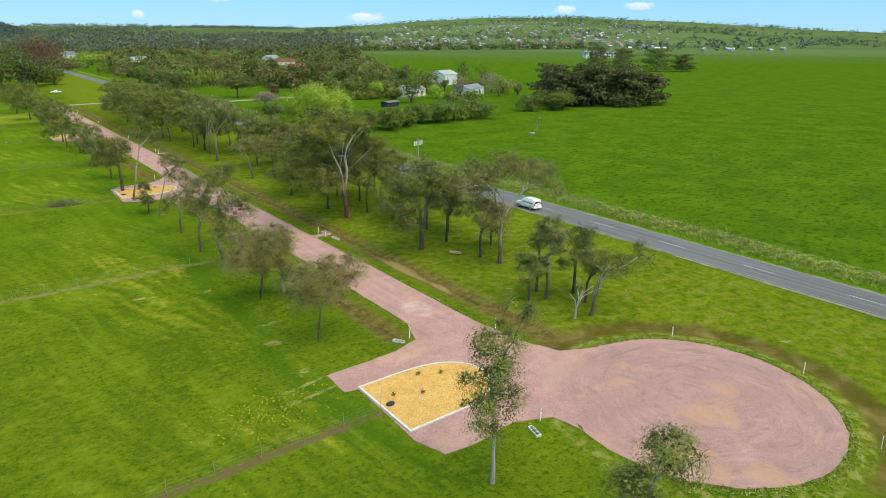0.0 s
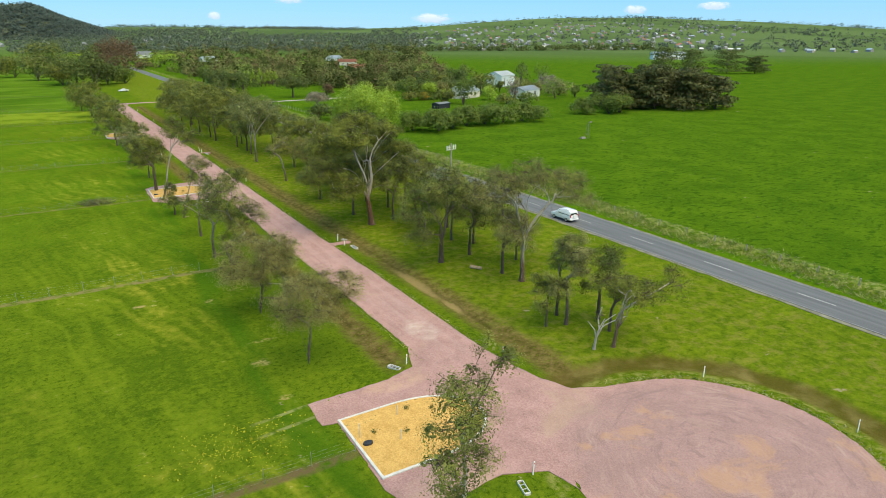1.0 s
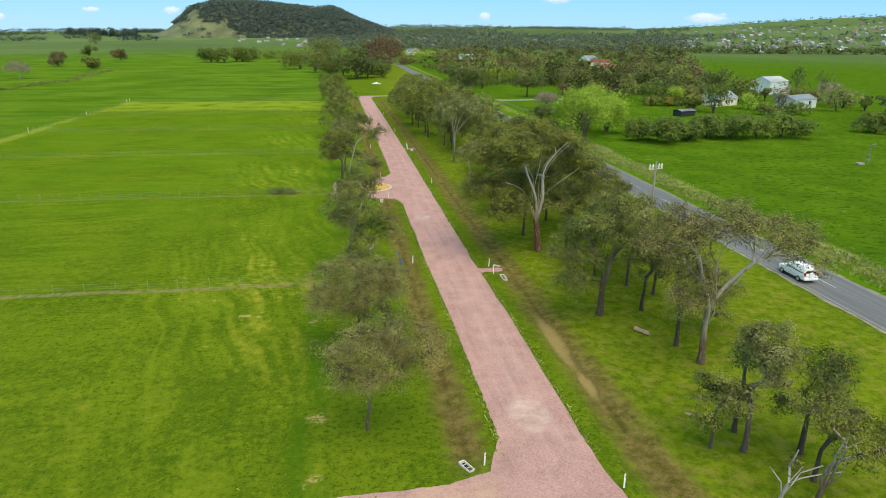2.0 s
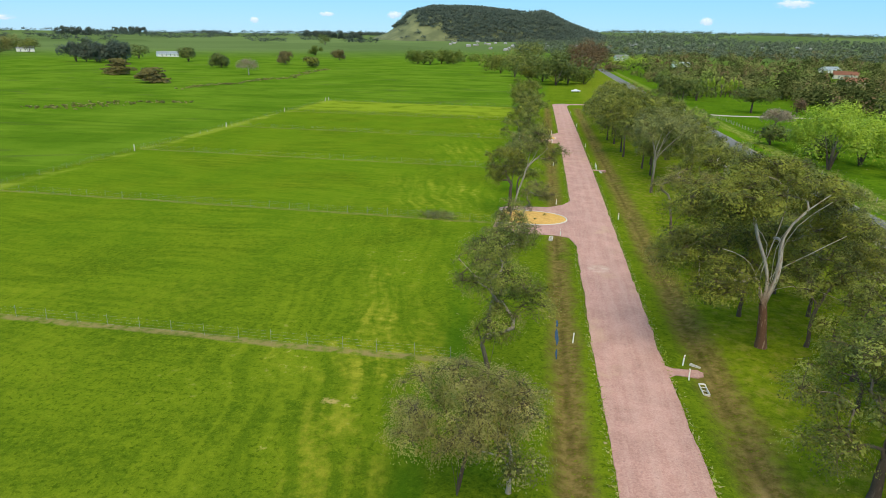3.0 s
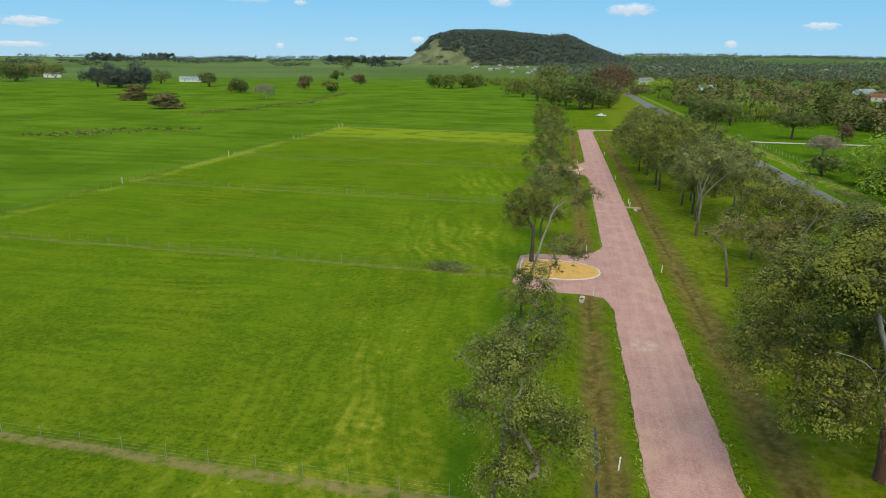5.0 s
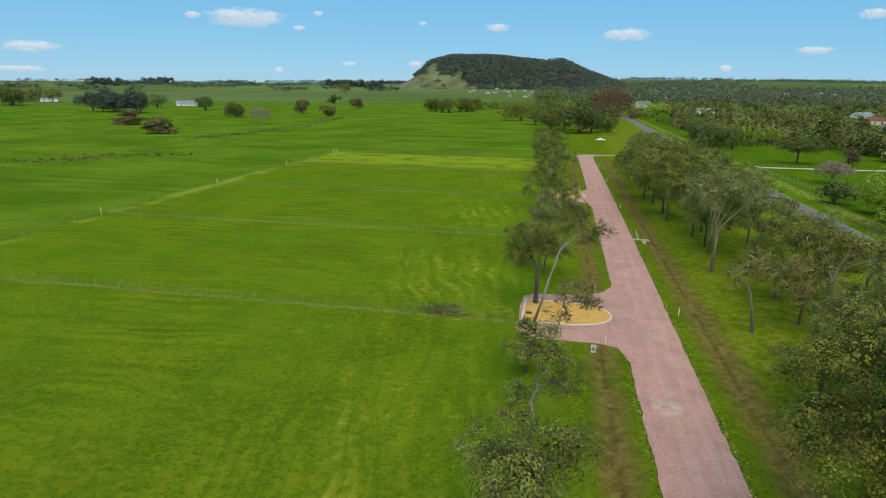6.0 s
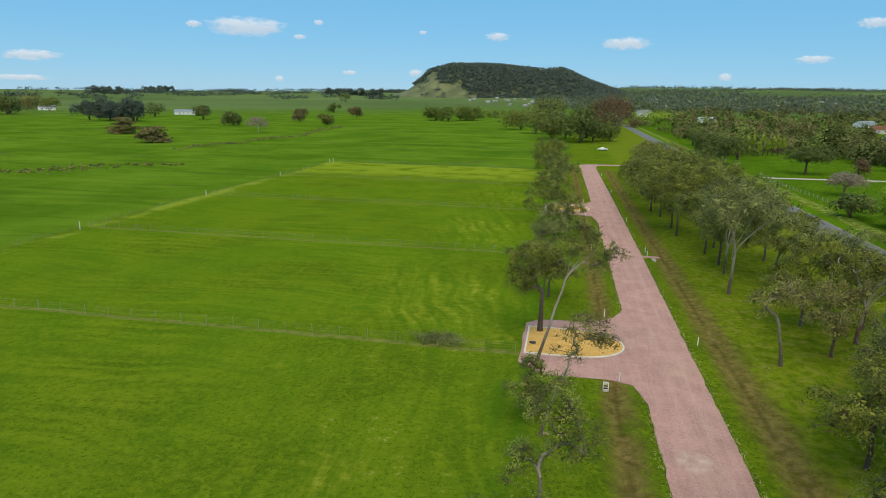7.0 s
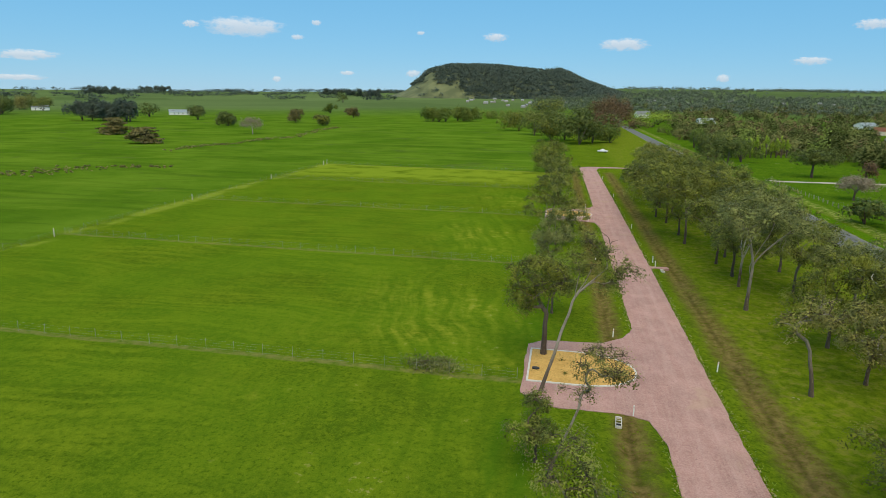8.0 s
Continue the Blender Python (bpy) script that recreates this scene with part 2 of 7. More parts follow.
def bark_material(name, low, high, patch, z0, z1):
    """Bark, rough and dark at the butt, paler above the given height, with peeling patches."""
    s = Shade(name)
    p = s.obj()
    q = s.xyz(p)
    wide = s.noise(s.vec(s.m("MULTIPLY", q[0], 5), s.m("MULTIPLY", q[1], 5), q[2]), 1.3, 4)
    fine = s.noise(s.vec(s.m("MULTIPLY", q[0], 4), s.m("MULTIPLY", q[1], 4), q[2]), 9.0, 4)
    f = s.step(s.m("ADD", q[2], s.m("MULTIPLY", wide, 3.0)), z0 + 1.2, z1 + 1.8)
    col = s.mix(f, low, high)
    col = s.mix(s.step(wide, 0.55, 0.66), col, patch)
    col = s.mix(s.m("MULTIPLY", s.step(fine, 0.5, 0.7), 0.45), col, tuple(c * 0.45 for c in low))
    return s.surface(col, 0.85, 0.0, s.bump(fine, 0.6, 0.03), 0.2)


BARK = {
    "white": bark_material("bark_white_gum", (0.12, 0.08, 0.055), (0.4, 0.365, 0.31), (0.24, 0.19, 0.15), 2.0, 4.5),
    "grey": bark_material("bark_grey", (0.11, 0.085, 0.065), (0.3, 0.265, 0.22), (0.2, 0.16, 0.12), 1.5, 5.0),
    "dark": bark_material("bark_dark", (0.085, 0.062, 0.048), (0.2, 0.165, 0.135), (0.13, 0.1, 0.075), 2.0, 6.0),
    "red": bark_material("bark_red_gum", (0.13, 0.068, 0.042), (0.44, 0.4, 0.35), (0.26, 0.18, 0.13), 4.0, 6.2),
    "pale": bark_material("bark_pale", (0.3, 0.265, 0.22), (0.44, 0.4, 0.35), (0.25, 0.2, 0.16), 0.0, 2.0),
}


M_TWIG = plain("twig_bark", (0.1, 0.08, 0.05), 0.9, 0, 0.25, 2.0)


def ground_material():
    s = Shade("pasture")
    p = s.pos()
    x, y, z = s.xyz(p)
    flat = s.vec(x, y, 0.0)
    big = s.noise(flat, 0.018, 4, 0.55)
    mid = s.noise(flat, 0.11, 4, 0.6)
    small = s.noise(flat, 0.9, 4, 0.65)
    fine = s.noise(flat, 5.5, 3, 0.7)
    # pasture tones
    g_dark, g_mid, g_lite, g_yel = (0.05, 0.094, 0.005), (0.096, 0.146, 0.007), (0.155, 0.198, 0.01), (0.31, 0.29, 0.03)
    col = s.mix(s.step(mid, 0.32, 0.68), g_dark, g_mid)
    col = s.mix(s.m("MULTIPLY", s.step(small, 0.4, 0.72), 0.5), col, g_lite)
    col = s.mix(s.m("MULTIPLY", s.step(fine, 0.5, 0.76), 0.65), col, g_lite)
    col = s.mix(s.m("MULTIPLY", s.step(fine, 0.5, 0.26), 0.6), col, (0.034, 0.072, 0.003))
    tuft = s.noise(flat, 2.3, 4, 0.75)
    col = s.mix(s.m("MULTIPLY", s.step(tuft, 0.53, 0.62), 0.85), col, (0.032, 0.07, 0.003))
    col = s.mix(s.m("MULTIPLY", s.step(tuft, 0.46, 0.34), 0.42), col, (0.18, 0.225, 0.012))
    # fenced lots: mown in curved rounds, patchy with yellow
    lots = s.m("MULTIPLY", s.m("MULTIPLY", s.step(x, -105.0, -103.6), s.step(x, -10.0, -15.0)), s.step(y, 176.0, 174.5))
    warp = s.m("MULTIPLY", s.m("SUBTRACT", s.noise(flat, 0.03, 2), 0.5), 14.0)
    along = s.m("MULTIPLY", s.m("SUBTRACT", s.noise(s.vec(s.m("MULTIPLY", x, 0.07), s.m("ADD", y, warp), 0.0), 0.75, 2, 0.5), 0.5), 5.0)
    across = s.m("MULTIPLY", s.m("SUBTRACT", s.noise(s.vec(s.m("ADD", s.m("ADD", x, s.m("MULTIPLY", y, 0.2)), warp), s.m("MULTIPLY", y, 0.08), 0.0), 0.8, 2, 0.5), 0.5), 5.0)
    side = s.step(x, -42.0, -30.0)
    rows = s.m("ADD", s.m("MULTIPLY", across, side), s.m("MULTIPLY", along, s.m("SUBTRACT", 1.0, side)))
    rows = s.m("MULTIPLY", s.m("MULTIPLY", s.step(rows, -0.3, 0.9), s.step(s.noise(flat, 0.04, 4), 0.38, 0.6)), s.step(small, 0.28, 0.55))
    dull = s.m("MULTIPLY", s.step(s.m("ADD", s.m("MULTIPLY", across, side), s.m("MULTIPLY", along, s.m("SUBTRACT", 1.0, side))), -0.1, -0.9), lots)
    col = s.mix(s.m("MULTIPLY", dull, 0.4), col, g_dark)
    col = s.mix(s.m("MULTIPLY", s.m("MULTIPLY", rows, lots), 0.5), col, (0.17, 0.22, 0.012))
    patch = s.m("MULTIPLY", s.step(s.noise(flat, 0.055, 5, 0.65, 0.6), 0.5, 0.66), s.step(s.m("ADD", s.m("ADD", s.m("MULTIPLY", small, 0.6), s.m("MULTIPLY", tuft, 0.4)), s.m("MULTIPLY", across, 0.12)), 0.4, 0.68))
    headland = s.m("MULTIPLY", s.step(x, -46.0, -22.0), s.step(x, -12.5, -17.0))
    col = s.mix(s.m("MULTIPLY", s.m("MULTIPLY", patch, lots), s.m("ADD", 0.1, s.m("MULTIPLY", headland, 0.74))), col, g_yel)
    dry = s.m("MULTIPLY", s.m("MULTIPLY", s.step(small, 0.58, 0.68), s.step(mid, 0.5, 0.6)), headland)
    col = s.mix(s.m("MULTIPLY", s.m("MULTIPLY", dry, s.step(across, -0.2, 0.7)), 0.7), col, (0.4, 0.34, 0.12))
    band = s.m("MULTIPLY", s.step(s.m("ABSOLUTE", s.m("ADD", x, 15.2)), 2.6, 0.8), s.step(s.noise(s.vec(x, s.m("MULTIPLY", y, 0.2), 0.0), 0.35, 3), 0.4, 0.6))
    col = s.mix(s.m("MULTIPLY", band, 0.6), col, (0.03, 0.095, 0.004))
    far_lot = s.m("MULTIPLY", s.m("MULTIPLY", s.step(y, 132.0, 146.0), lots), s.step(mid, 0.25, 0.55))
    col = s.mix(s.m("MULTIPLY", far_lot, 0.65), col, (0.21, 0.28, 0.02))
    lush = s.m("MULTIPLY", s.m("MULTIPLY", s.m("MULTIPLY", s.step(y, -75.0, 10.0), s.step(y, 140.0, 118.0)), lots), s.step(s.noise(flat, 0.05, 4, 0.6), 0.3, 0.6))
    col = s.mix(s.m("MULTIPLY", lush, 0.38), col, (0.074, 0.165, 0.006))
    # trampled earth along the lot fences
    for fy in (-93.5, -49.0, -4.2, 40.2, 84.8, 129.5, 174.5):
        d = s.m("ABSOLUTE", s.m("ADD", s.m("SUBTRACT", y, fy), s.m("MULTIPLY", s.m("SUBTRACT", mid, 0.5), 1.2)))
        w = s.m("MULTIPLY", s.m("MULTIPLY", s.step(d, 0.75, 0.25), lots), s.step(small, 0.3, 0.6))
        strong = 1.0 if fy < -80 else (0.9 if fy < -10 else 0.5)
        col = s.mix(s.m("MULTIPLY", w, strong), col, (0.13, 0.09, 0.045) if fy < -80 else (0.21, 0.165, 0.075))
    d = s.m("ABSOLUTE", s.m("ADD", x, 104.0))
    col = s.mix(s.m("MULTIPLY", s.m("MULTIPLY", s.step(d, 3.2, 1.0), s.step(mid, 0.4, 0.6)), 0.7), col, (0.21, 0.26, 0.03))
    # pasture beyond the sealed road: lush, with dark tussocks
    east = s.step(x, 50.0, 53.0)
    col = s.mix(s.m("MULTIPLY", east, 0.8), col, s.mix(s.step(mid, 0.3, 0.7), (0.036, 0.092, 0.004), (0.068, 0.135, 0.006)))
    tus = s.noise(s.vec(s.m("MULTIPLY", x, 0.8), s.m("MULTIPLY", y, 1.2), 0.0), 0.75, 5, 0.7, 0.6)
    col = s.mix(s.m("MULTIPLY", s.m("MULTIPLY", s.step(tus, 0.53, 0.59), east), 0.85), col, (0.016, 0.058, 0.003))
    tip = s.noise(s.vec(x, s.m("MULTIPLY", y, 1.5), 3.0), 1.6, 4, 0.65)
    col = s.mix(s.m("MULTIPLY", s.m("MULTIPLY", s.step(tip, 0.55, 0.7), east), 0.5), col, (0.13, 0.21, 0.012))
    # the plain to the west and far paddocks
    west = s.m("MAXIMUM", s.step(x, -104.5, -108.0), s.m("MULTIPLY", s.step(y, 174.8, 177.0), s.step(x, -8.0, -14.0)))
    plain_col = s.mix(s.step(s.noise(flat, 0.03, 5, 0.6), 0.35, 0.65), (0.048, 0.115, 0.006), (0.098, 0.178, 0.013))
    col = s.mix(s.m("MULTIPLY", west, 0.85), col, plain_col)
    drift = s.noise(s.vec(s.m("MULTIPLY", x, 0.22), y, 2.0), 0.09, 6, 0.7, 0.8)
    col = s.mix(s.m("MULTIPLY", s.m("MULTIPLY", s.step(drift, 0.5, 0.6), west), 0.48), col, (0.034, 0.072, 0.006))
    col = s.mix(s.m("MULTIPLY", s.m("MULTIPLY", s.step(drift, 0.46, 0.34), west), 0.5), col, (0.14, 0.205, 0.018))
    wet = s.step(s.noise(s.vec(s.m("MULTIPLY", x, 0.5), y, 0.0), 0.05, 5, 0.65, 1.2), 0.58, 0.64)
    col = s.mix(s.m("MULTIPLY", s.m("MULTIPLY", wet, west), 0.5), col, (0.06, 0.085, 0.02))
    # far fields fade to a dull bluish green, aerial haze put into the colour
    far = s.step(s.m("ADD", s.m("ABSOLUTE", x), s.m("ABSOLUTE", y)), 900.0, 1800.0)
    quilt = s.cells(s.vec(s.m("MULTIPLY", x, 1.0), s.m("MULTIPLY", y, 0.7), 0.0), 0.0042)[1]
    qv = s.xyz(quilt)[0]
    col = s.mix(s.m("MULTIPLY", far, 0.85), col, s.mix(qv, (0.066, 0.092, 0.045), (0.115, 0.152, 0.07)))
    # verge between the roads: rougher, with thatch
    verge = s.m("MULTIPLY", s.step(x, 6.0, 10.0), s.step(x, 40.0, 37.0))
    th = s.m("MULTIPLY", s.step(s.noise(flat, 0.6, 6, 0.75), 0.48, 0.62), verge)
    col = s.mix(s.m("MULTIPLY", verge, 0.5), col, s.mix(s.step(small, 0.35, 0.65), (0.072, 0.112, 0.005), (0.165, 0.208, 0.01)))
    col = s.mix(s.m("MULTIPLY", th, 0.45), col, (0.24, 0.2, 0.045))
    road_edge = s.m("MULTIPLY", s.step(x, 47.2, 48.0), s.step(x, 50.6, 49.6))
    col = s.mix(s.m("MULTIPLY", road_edge, 0.8), col, (0.06, 0.15, 0.004))
    seed = s.m("MULTIPLY", s.step(s.m("ABSOLUTE", s.m("ADD", s.m("SUBTRACT", x, 52.4), s.m("MULTIPLY", s.m("SUBTRACT", mid, 0.5), 5.0))), 2.6, 1.0), s.step(s.noise(flat, 0.8, 4, 0.7), 0.42, 0.62))
    col = s.mix(s.m("MULTIPLY", seed, 0.75), col, s.mix(fine, (0.16, 0.2, 0.03), (0.4, 0.38, 0.14)))
    # bare mud in the swales
    cx = s.m("MULTIPLY", s.m("ADD", y, -15.0), -0.0165)
    q = s.m("SUBTRACT", x, cx)
    wob = s.m("MULTIPLY", s.m("SUBTRACT", s.noise(s.vec(x, s.m("MULTIPLY", y, 0.35), 0.0), 0.5, 4), 0.5), 1.6)
    inr = s.m("MULTIPLY", s.step(y, -86.0, -81.0), s.step(y, 186.0, 180.0))
    inr_r = s.m("MULTIPLY", s.step(y, -97.0, -93.0), s.step(y, 186.0, 180.0))
    for off, w1, amt, reach in ((-6.1, 2.1, 0.85, inr), (6.2, 2.6, 0.8, inr_r)):
        d = s.m("ABSOLUTE", s.m("ADD", s.m("SUBTRACT", q, off), wob))
        f = s.m("MULTIPLY", s.m("MULTIPLY", s.step(s.m("ADD", d, s.m("MULTIPLY", s.m("SUBTRACT", small, 0.5), 2.2)), w1, w1 * 0.2), reach), s.m("MULTIPLY", s.step(s.noise(flat, 0.12, 3), 0.22, 0.42), s.step(tuft, 0.3, 0.46)))
        col = s.mix(s.m("MULTIPLY", f, amt), col, s.mix(s.step(s.m("ADD", s.m("MULTIPLY", small, 0.5), s.m("MULTIPLY", tuft, 0.5)), 0.38, 0.62), (0.07, 0.044, 0.016), (0.205, 0.135, 0.058)))
    rut = s.m("MULTIPLY", s.m("MULTIPLY", s.step(s.m("ABSOLUTE", s.m("SUBTRACT", s.m("ABSOLUTE", s.m("ADD", q, s.m("MULTIPLY", wob, 0.35))), 6.1)), 0.42, 0.04), inr), s.step(s.noise(flat, 0.2, 3), 0.4, 0.55))
    col = s.mix(s.m("MULTIPLY", rut, 0.42), col, (0.035, 0.024, 0.01))
    pale = s.m("MULTIPLY", s.m("MULTIPLY", s.step(s.m("ABSOLUTE", s.m("SUBTRACT", q, 6.0)), 1.1, 0.3), s.step(s.noise(flat, 0.16, 4), 0.52, 0.6)), inr)
    col = s.mix(s.m("MULTIPLY", pale, 0.1), col, (0.27, 0.2, 0.1))
    bd = s.m("SQRT", s.m("ADD", s.m("POWER", s.m("SUBTRACT", x, BULB[0]), 2.0), s.m("POWER", s.m("SUBTRACT", y, BULB[1]), 2.0)))
    ring = s.m("MULTIPLY", s.step(s.m("ABSOLUTE", s.m("ADD", s.m("SUBTRACT", bd, 14.2), wob)), 2.0, 0.7), s.step(s.m("ADD", x, s.m("MULTIPLY", y, 0.35)), -36.0, -31.0))
    col = s.mix(s.m("MULTIPLY", ring, 0.9), col, s.mix(s.step(s.noise(flat, 0.25, 4), 0.42, 0.7), (0.08, 0.06, 0.014), (0.2, 0.15, 0.055)))
    lip = s.m("MULTIPLY", s.step(s.m("ABSOLUTE", s.m("SUBTRACT", bd, 12.2)), 0.9, 0.2), s.step(small, 0.45, 0.62))
    col = s.mix(s.m("MULTIPLY", lip, 0.6), col, (0.27, 0.25, 0.08))
    # two pale wheel marks by the crossover and scraped patches
    for ty in (-88.0, -86.1):
        d = s.m("ABSOLUTE", s.m("SUBTRACT", y, s.m("ADD", ty, s.m("MULTIPLY", s.m("ADD", x, 16.0), 0.12))))
        w = s.m("MULTIPLY", s.m("MULTIPLY", s.step(d, 0.28, 0.1), s.step(x, -18.8, -17.5)), s.step(x, -13.4, -14.0))
        col = s.mix(s.m("MULTIPLY", s.m("MULTIPLY", w, s.step(small, 0.3, 0.6)), 0.55), col, (0.34, 0.32, 0.13))
    for px, py, rx, ry in ((-15.0, -76.7, 1.1, 1.0), (-23.2, -57.2, 1.0, 0.6), (-16.0, -59.5, 0.9, 0.6), (-13.8, -72.4, 1.8, 0.4), (-14.9, -83.7, 0.7, 0.5)):
        d = s.m("ADD", s.m("POWER", s.m("DIVIDE", s.m("SUBTRACT", x, px), rx), 2.0), s.m("POWER", s.m("DIVIDE", s.m("SUBTRACT", y, py), ry), 2.0))
        d = s.m("ADD", d, s.m("MULTIPLY", s.m("SUBTRACT", small, 0.5), 2.4))
        col = s.mix(s.m("MULTIPLY", s.m("MULTIPLY", s.step(d, 1.0, 0.0), s.step(s.noise(flat, 1.6, 4, 0.7), 0.44, 0.6)), 0.8), col, (0.38, 0.29, 0.11))
    for px, py, rx, ry in ((7.0, -66.0, 0.9, 6.5), (7.2, -74.5, 0.6, 2.6)):
        d = s.m("ADD", s.m("POWER", s.m("DIVIDE", s.m("SUBTRACT", x, px), rx), 2.0), s.m("POWER", s.m("DIVIDE", s.m("SUBTRACT", y, py), ry), 2.0))
        d = s.m("ADD", d, s.m("MULTIPLY", s.m("SUBTRACT", small, 0.5), 2.0))
        col = s.mix(s.m("MULTIPLY", s.step(d, 1.0, 0.1), 0.6), col, (0.34, 0.24, 0.11))
    # bare soil here and there
    bare = s.m("MULTIPLY", s.step(s.noise(flat, 0.28, 4, 0.7), 0.665, 0.7), s.step(mid, 0.45, 0.55))
    col = s.mix(s.m("MULTIPLY", s.m("MULTIPLY", bare, s.step(x, -20.0, -14.0)), 0.8), col, (0.33, 0.26, 0.16))
    h = s.m("ADD", s.m("MULTIPLY", small, 0.6), s.m("MULTIPLY", fine, 0.4))
    return s.surface(col, 1.0, 0.0, s.bump(s.m("ADD", h, s.m("MULTIPLY", tuft, 0.7)), 0.9, 0.24), 0.0, (0.13, (0.45, 0.6, 0.05)))


def gravel_material():
    s = Shade("pink_gravel")
    p = s.pos()
    x, y, z = s.xyz(p)
    flat = s.vec(x, y, 0.0)
    q = s.m("SUBTRACT", x, s.m("MULTIPLY", s.m("ADD", y, -15.0), -0.0165))
    stone = s.cells(flat, 11.0)
    grit = s.noise(flat, 28.0, 3, 0.7)
    mid = s.noise(flat, 0.35, 5, 0.65)
    streak = s.noise(s.vec(s.m("MULTIPLY", x, 2.2), s.m("MULTIPLY", y, 0.12), 0.0), 1.0, 4, 0.6)
    col = s.mix(s.step(mid, 0.3, 0.7), (0.335, 0.185, 0.163), (0.475, 0.27, 0.238))
    straight = s.step(y, -88.0, -82.0)
    col = s.mix(s.m("MULTIPLY", s.m("MULTIPLY", s.step(streak, 0.42, 0.62), straight), 0.22), col, (0.52, 0.36, 0.32))
    tone = s.xyz(stone[1])[0]
    col = s.mix(0.26, col, s.mix(tone, (0.125, 0.08, 0.078), (0.5, 0.355, 0.34)))
    col = s.mix(s.m("MULTIPLY", s.step(grit, 0.55, 0.75), 0.35), col, (0.13, 0.1, 0.095))
    # wheel tracks run smoother and paler on the straight
    wheel = s.step(s.m("ABSOLUTE", s.m("SUBTRACT", s.m("ABSOLUTE", q), 0.85)), 0.7, 0.0)
    col = s.mix(s.m("MULTIPLY", s.m("MULTIPLY", wheel, s.step(y, -88.0, -80.0)), 0.16), col, (0.52, 0.36, 0.325))
    # clods and coarse stone kicked up in patches
    clod = s.m("MULTIPLY", s.step(s.noise(flat, 3.2, 4, 0.75), 0.56, 0.66), s.step(s.noise(flat, 0.22, 3, 0.6), 0.36, 0.6))
    col = s.mix(s.m("MULTIPLY", clod, 0.5), col, (0.17, 0.11, 0.1))
    # sandy worn patches
    sandy = s.step(s.noise(flat, 0.14, 4, 0.6, 0.5), 0.56, 0.68)
    col = s.mix(s.m("MULTIPLY", sandy, 0.5), col, (0.42, 0.29, 0.21))
    worn = s.noise(s.vec(x, s.m("MULTIPLY", y, 1.3), 0.0), 0.8, 3)
    for px, py, rx, ry in ((1.0, -78.3, 1.7, 3.0), (-0.6, -22.0, 1.5, 1.6), (-8.5, -100.0, 4.0, 2.2), (-6.0, -86.5, 3.5, 1.3)):
        d = s.m("ADD", s.m("POWER", s.m("DIVIDE", s.m("SUBTRACT", x, px), rx), 2.0), s.m("POWER", s.m("DIVIDE", s.m("SUBTRACT", y, py), ry), 2.0))
        tint = (0.6, 0.52, 0.43) if rx < 2 else (0.52, 0.35, 0.22)
        col = s.mix(s.m("MULTIPLY", s.m("MULTIPLY", s.step(d, 1.2, 0.2), s.step(worn, 0.25, 0.75)), 0.5), col, tint)
    # turning marks on the bulb
    bd = s.m("SQRT", s.m("ADD", s.m("POWER", s.m("SUBTRACT", x, BULB[0]), 2.0), s.m("POWER", s.m("SUBTRACT", y, BULB[1] - 0.5), 2.0)))
    ang = s.m("ARCTAN2", s.m("SUBTRACT", y, BULB[1] - 0.5), s.m("SUBTRACT", x, BULB[0]))
    sway = s.m("MULTIPLY", s.m("SUBTRACT", s.noise(flat, 0.13, 3), 0.5), 3.5)
    arcs = s.noise(s.vec(s.m("MULTIPLY", s.m("ADD", bd, sway), 1.2), s.m("MULTIPLY", ang, 1.7), 0.0), 1.0, 5, 0.7, 0.8)
    onbulb = s.step(bd, 12.0, 9.5)
    col = s.mix(s.m("MULTIPLY", onbulb, 0.4), col, (0.27, 0.185, 0.175))
    scuffed = s.m("MULTIPLY", s.step(s.noise(flat, 0.2, 4, 0.65), 0.42, 0.62), onbulb)
    col = s.mix(s.m("MULTIPLY", s.m("MULTIPLY", s.step(arcs, 0.5, 0.66), scuffed), 0.5), col, (0.46, 0.32, 0.27))
    col = s.mix(s.m("MULTIPLY", s.m("MULTIPLY", s.step(arcs, 0.47, 0.34), onbulb), 0.4), col, (0.18, 0.125, 0.118))
    orange = s.m("MULTIPLY", s.step(s.noise(flat, 0.17, 5, 0.7, 0.8), 0.52, 0.64), onbulb)
    col = s.mix(s.m("MULTIPLY", orange, 0.55), col, (0.46, 0.265, 0.155))
    h = s.m("ADD", s.m("MULTIPLY", stone[0], 0.6), grit)
    return s.surface(col, 0.95, 0.0, s.bump(h, 0.7, 0.03), 0.15)


def asphalt_material():
    s = Shade("asphalt")
    x, y, z = s.xyz(s.pos())
    flat = s.vec(x, y, 0.0)
    grit = s.noise(flat, 24.0, 3, 0.7)
    streak = s.noise(s.vec(s.m("MULTIPLY", x, 1.6), s.m("MULTIPLY", y, 0.03), 0.0), 1.0, 4, 0.6)
    col = s.mix(s.step(streak, 0.35, 0.65), (0.1, 0.101, 0.104), (0.138, 0.139, 0.142))
    col = s.mix(s.m("MULTIPLY", s.step(grit, 0.5, 0.75), 0.5), col, (0.25, 0.25, 0.26))
    return s.surface(col, 0.85, 0.0, s.bump(grit, 0.4, 0.01), 0.3)


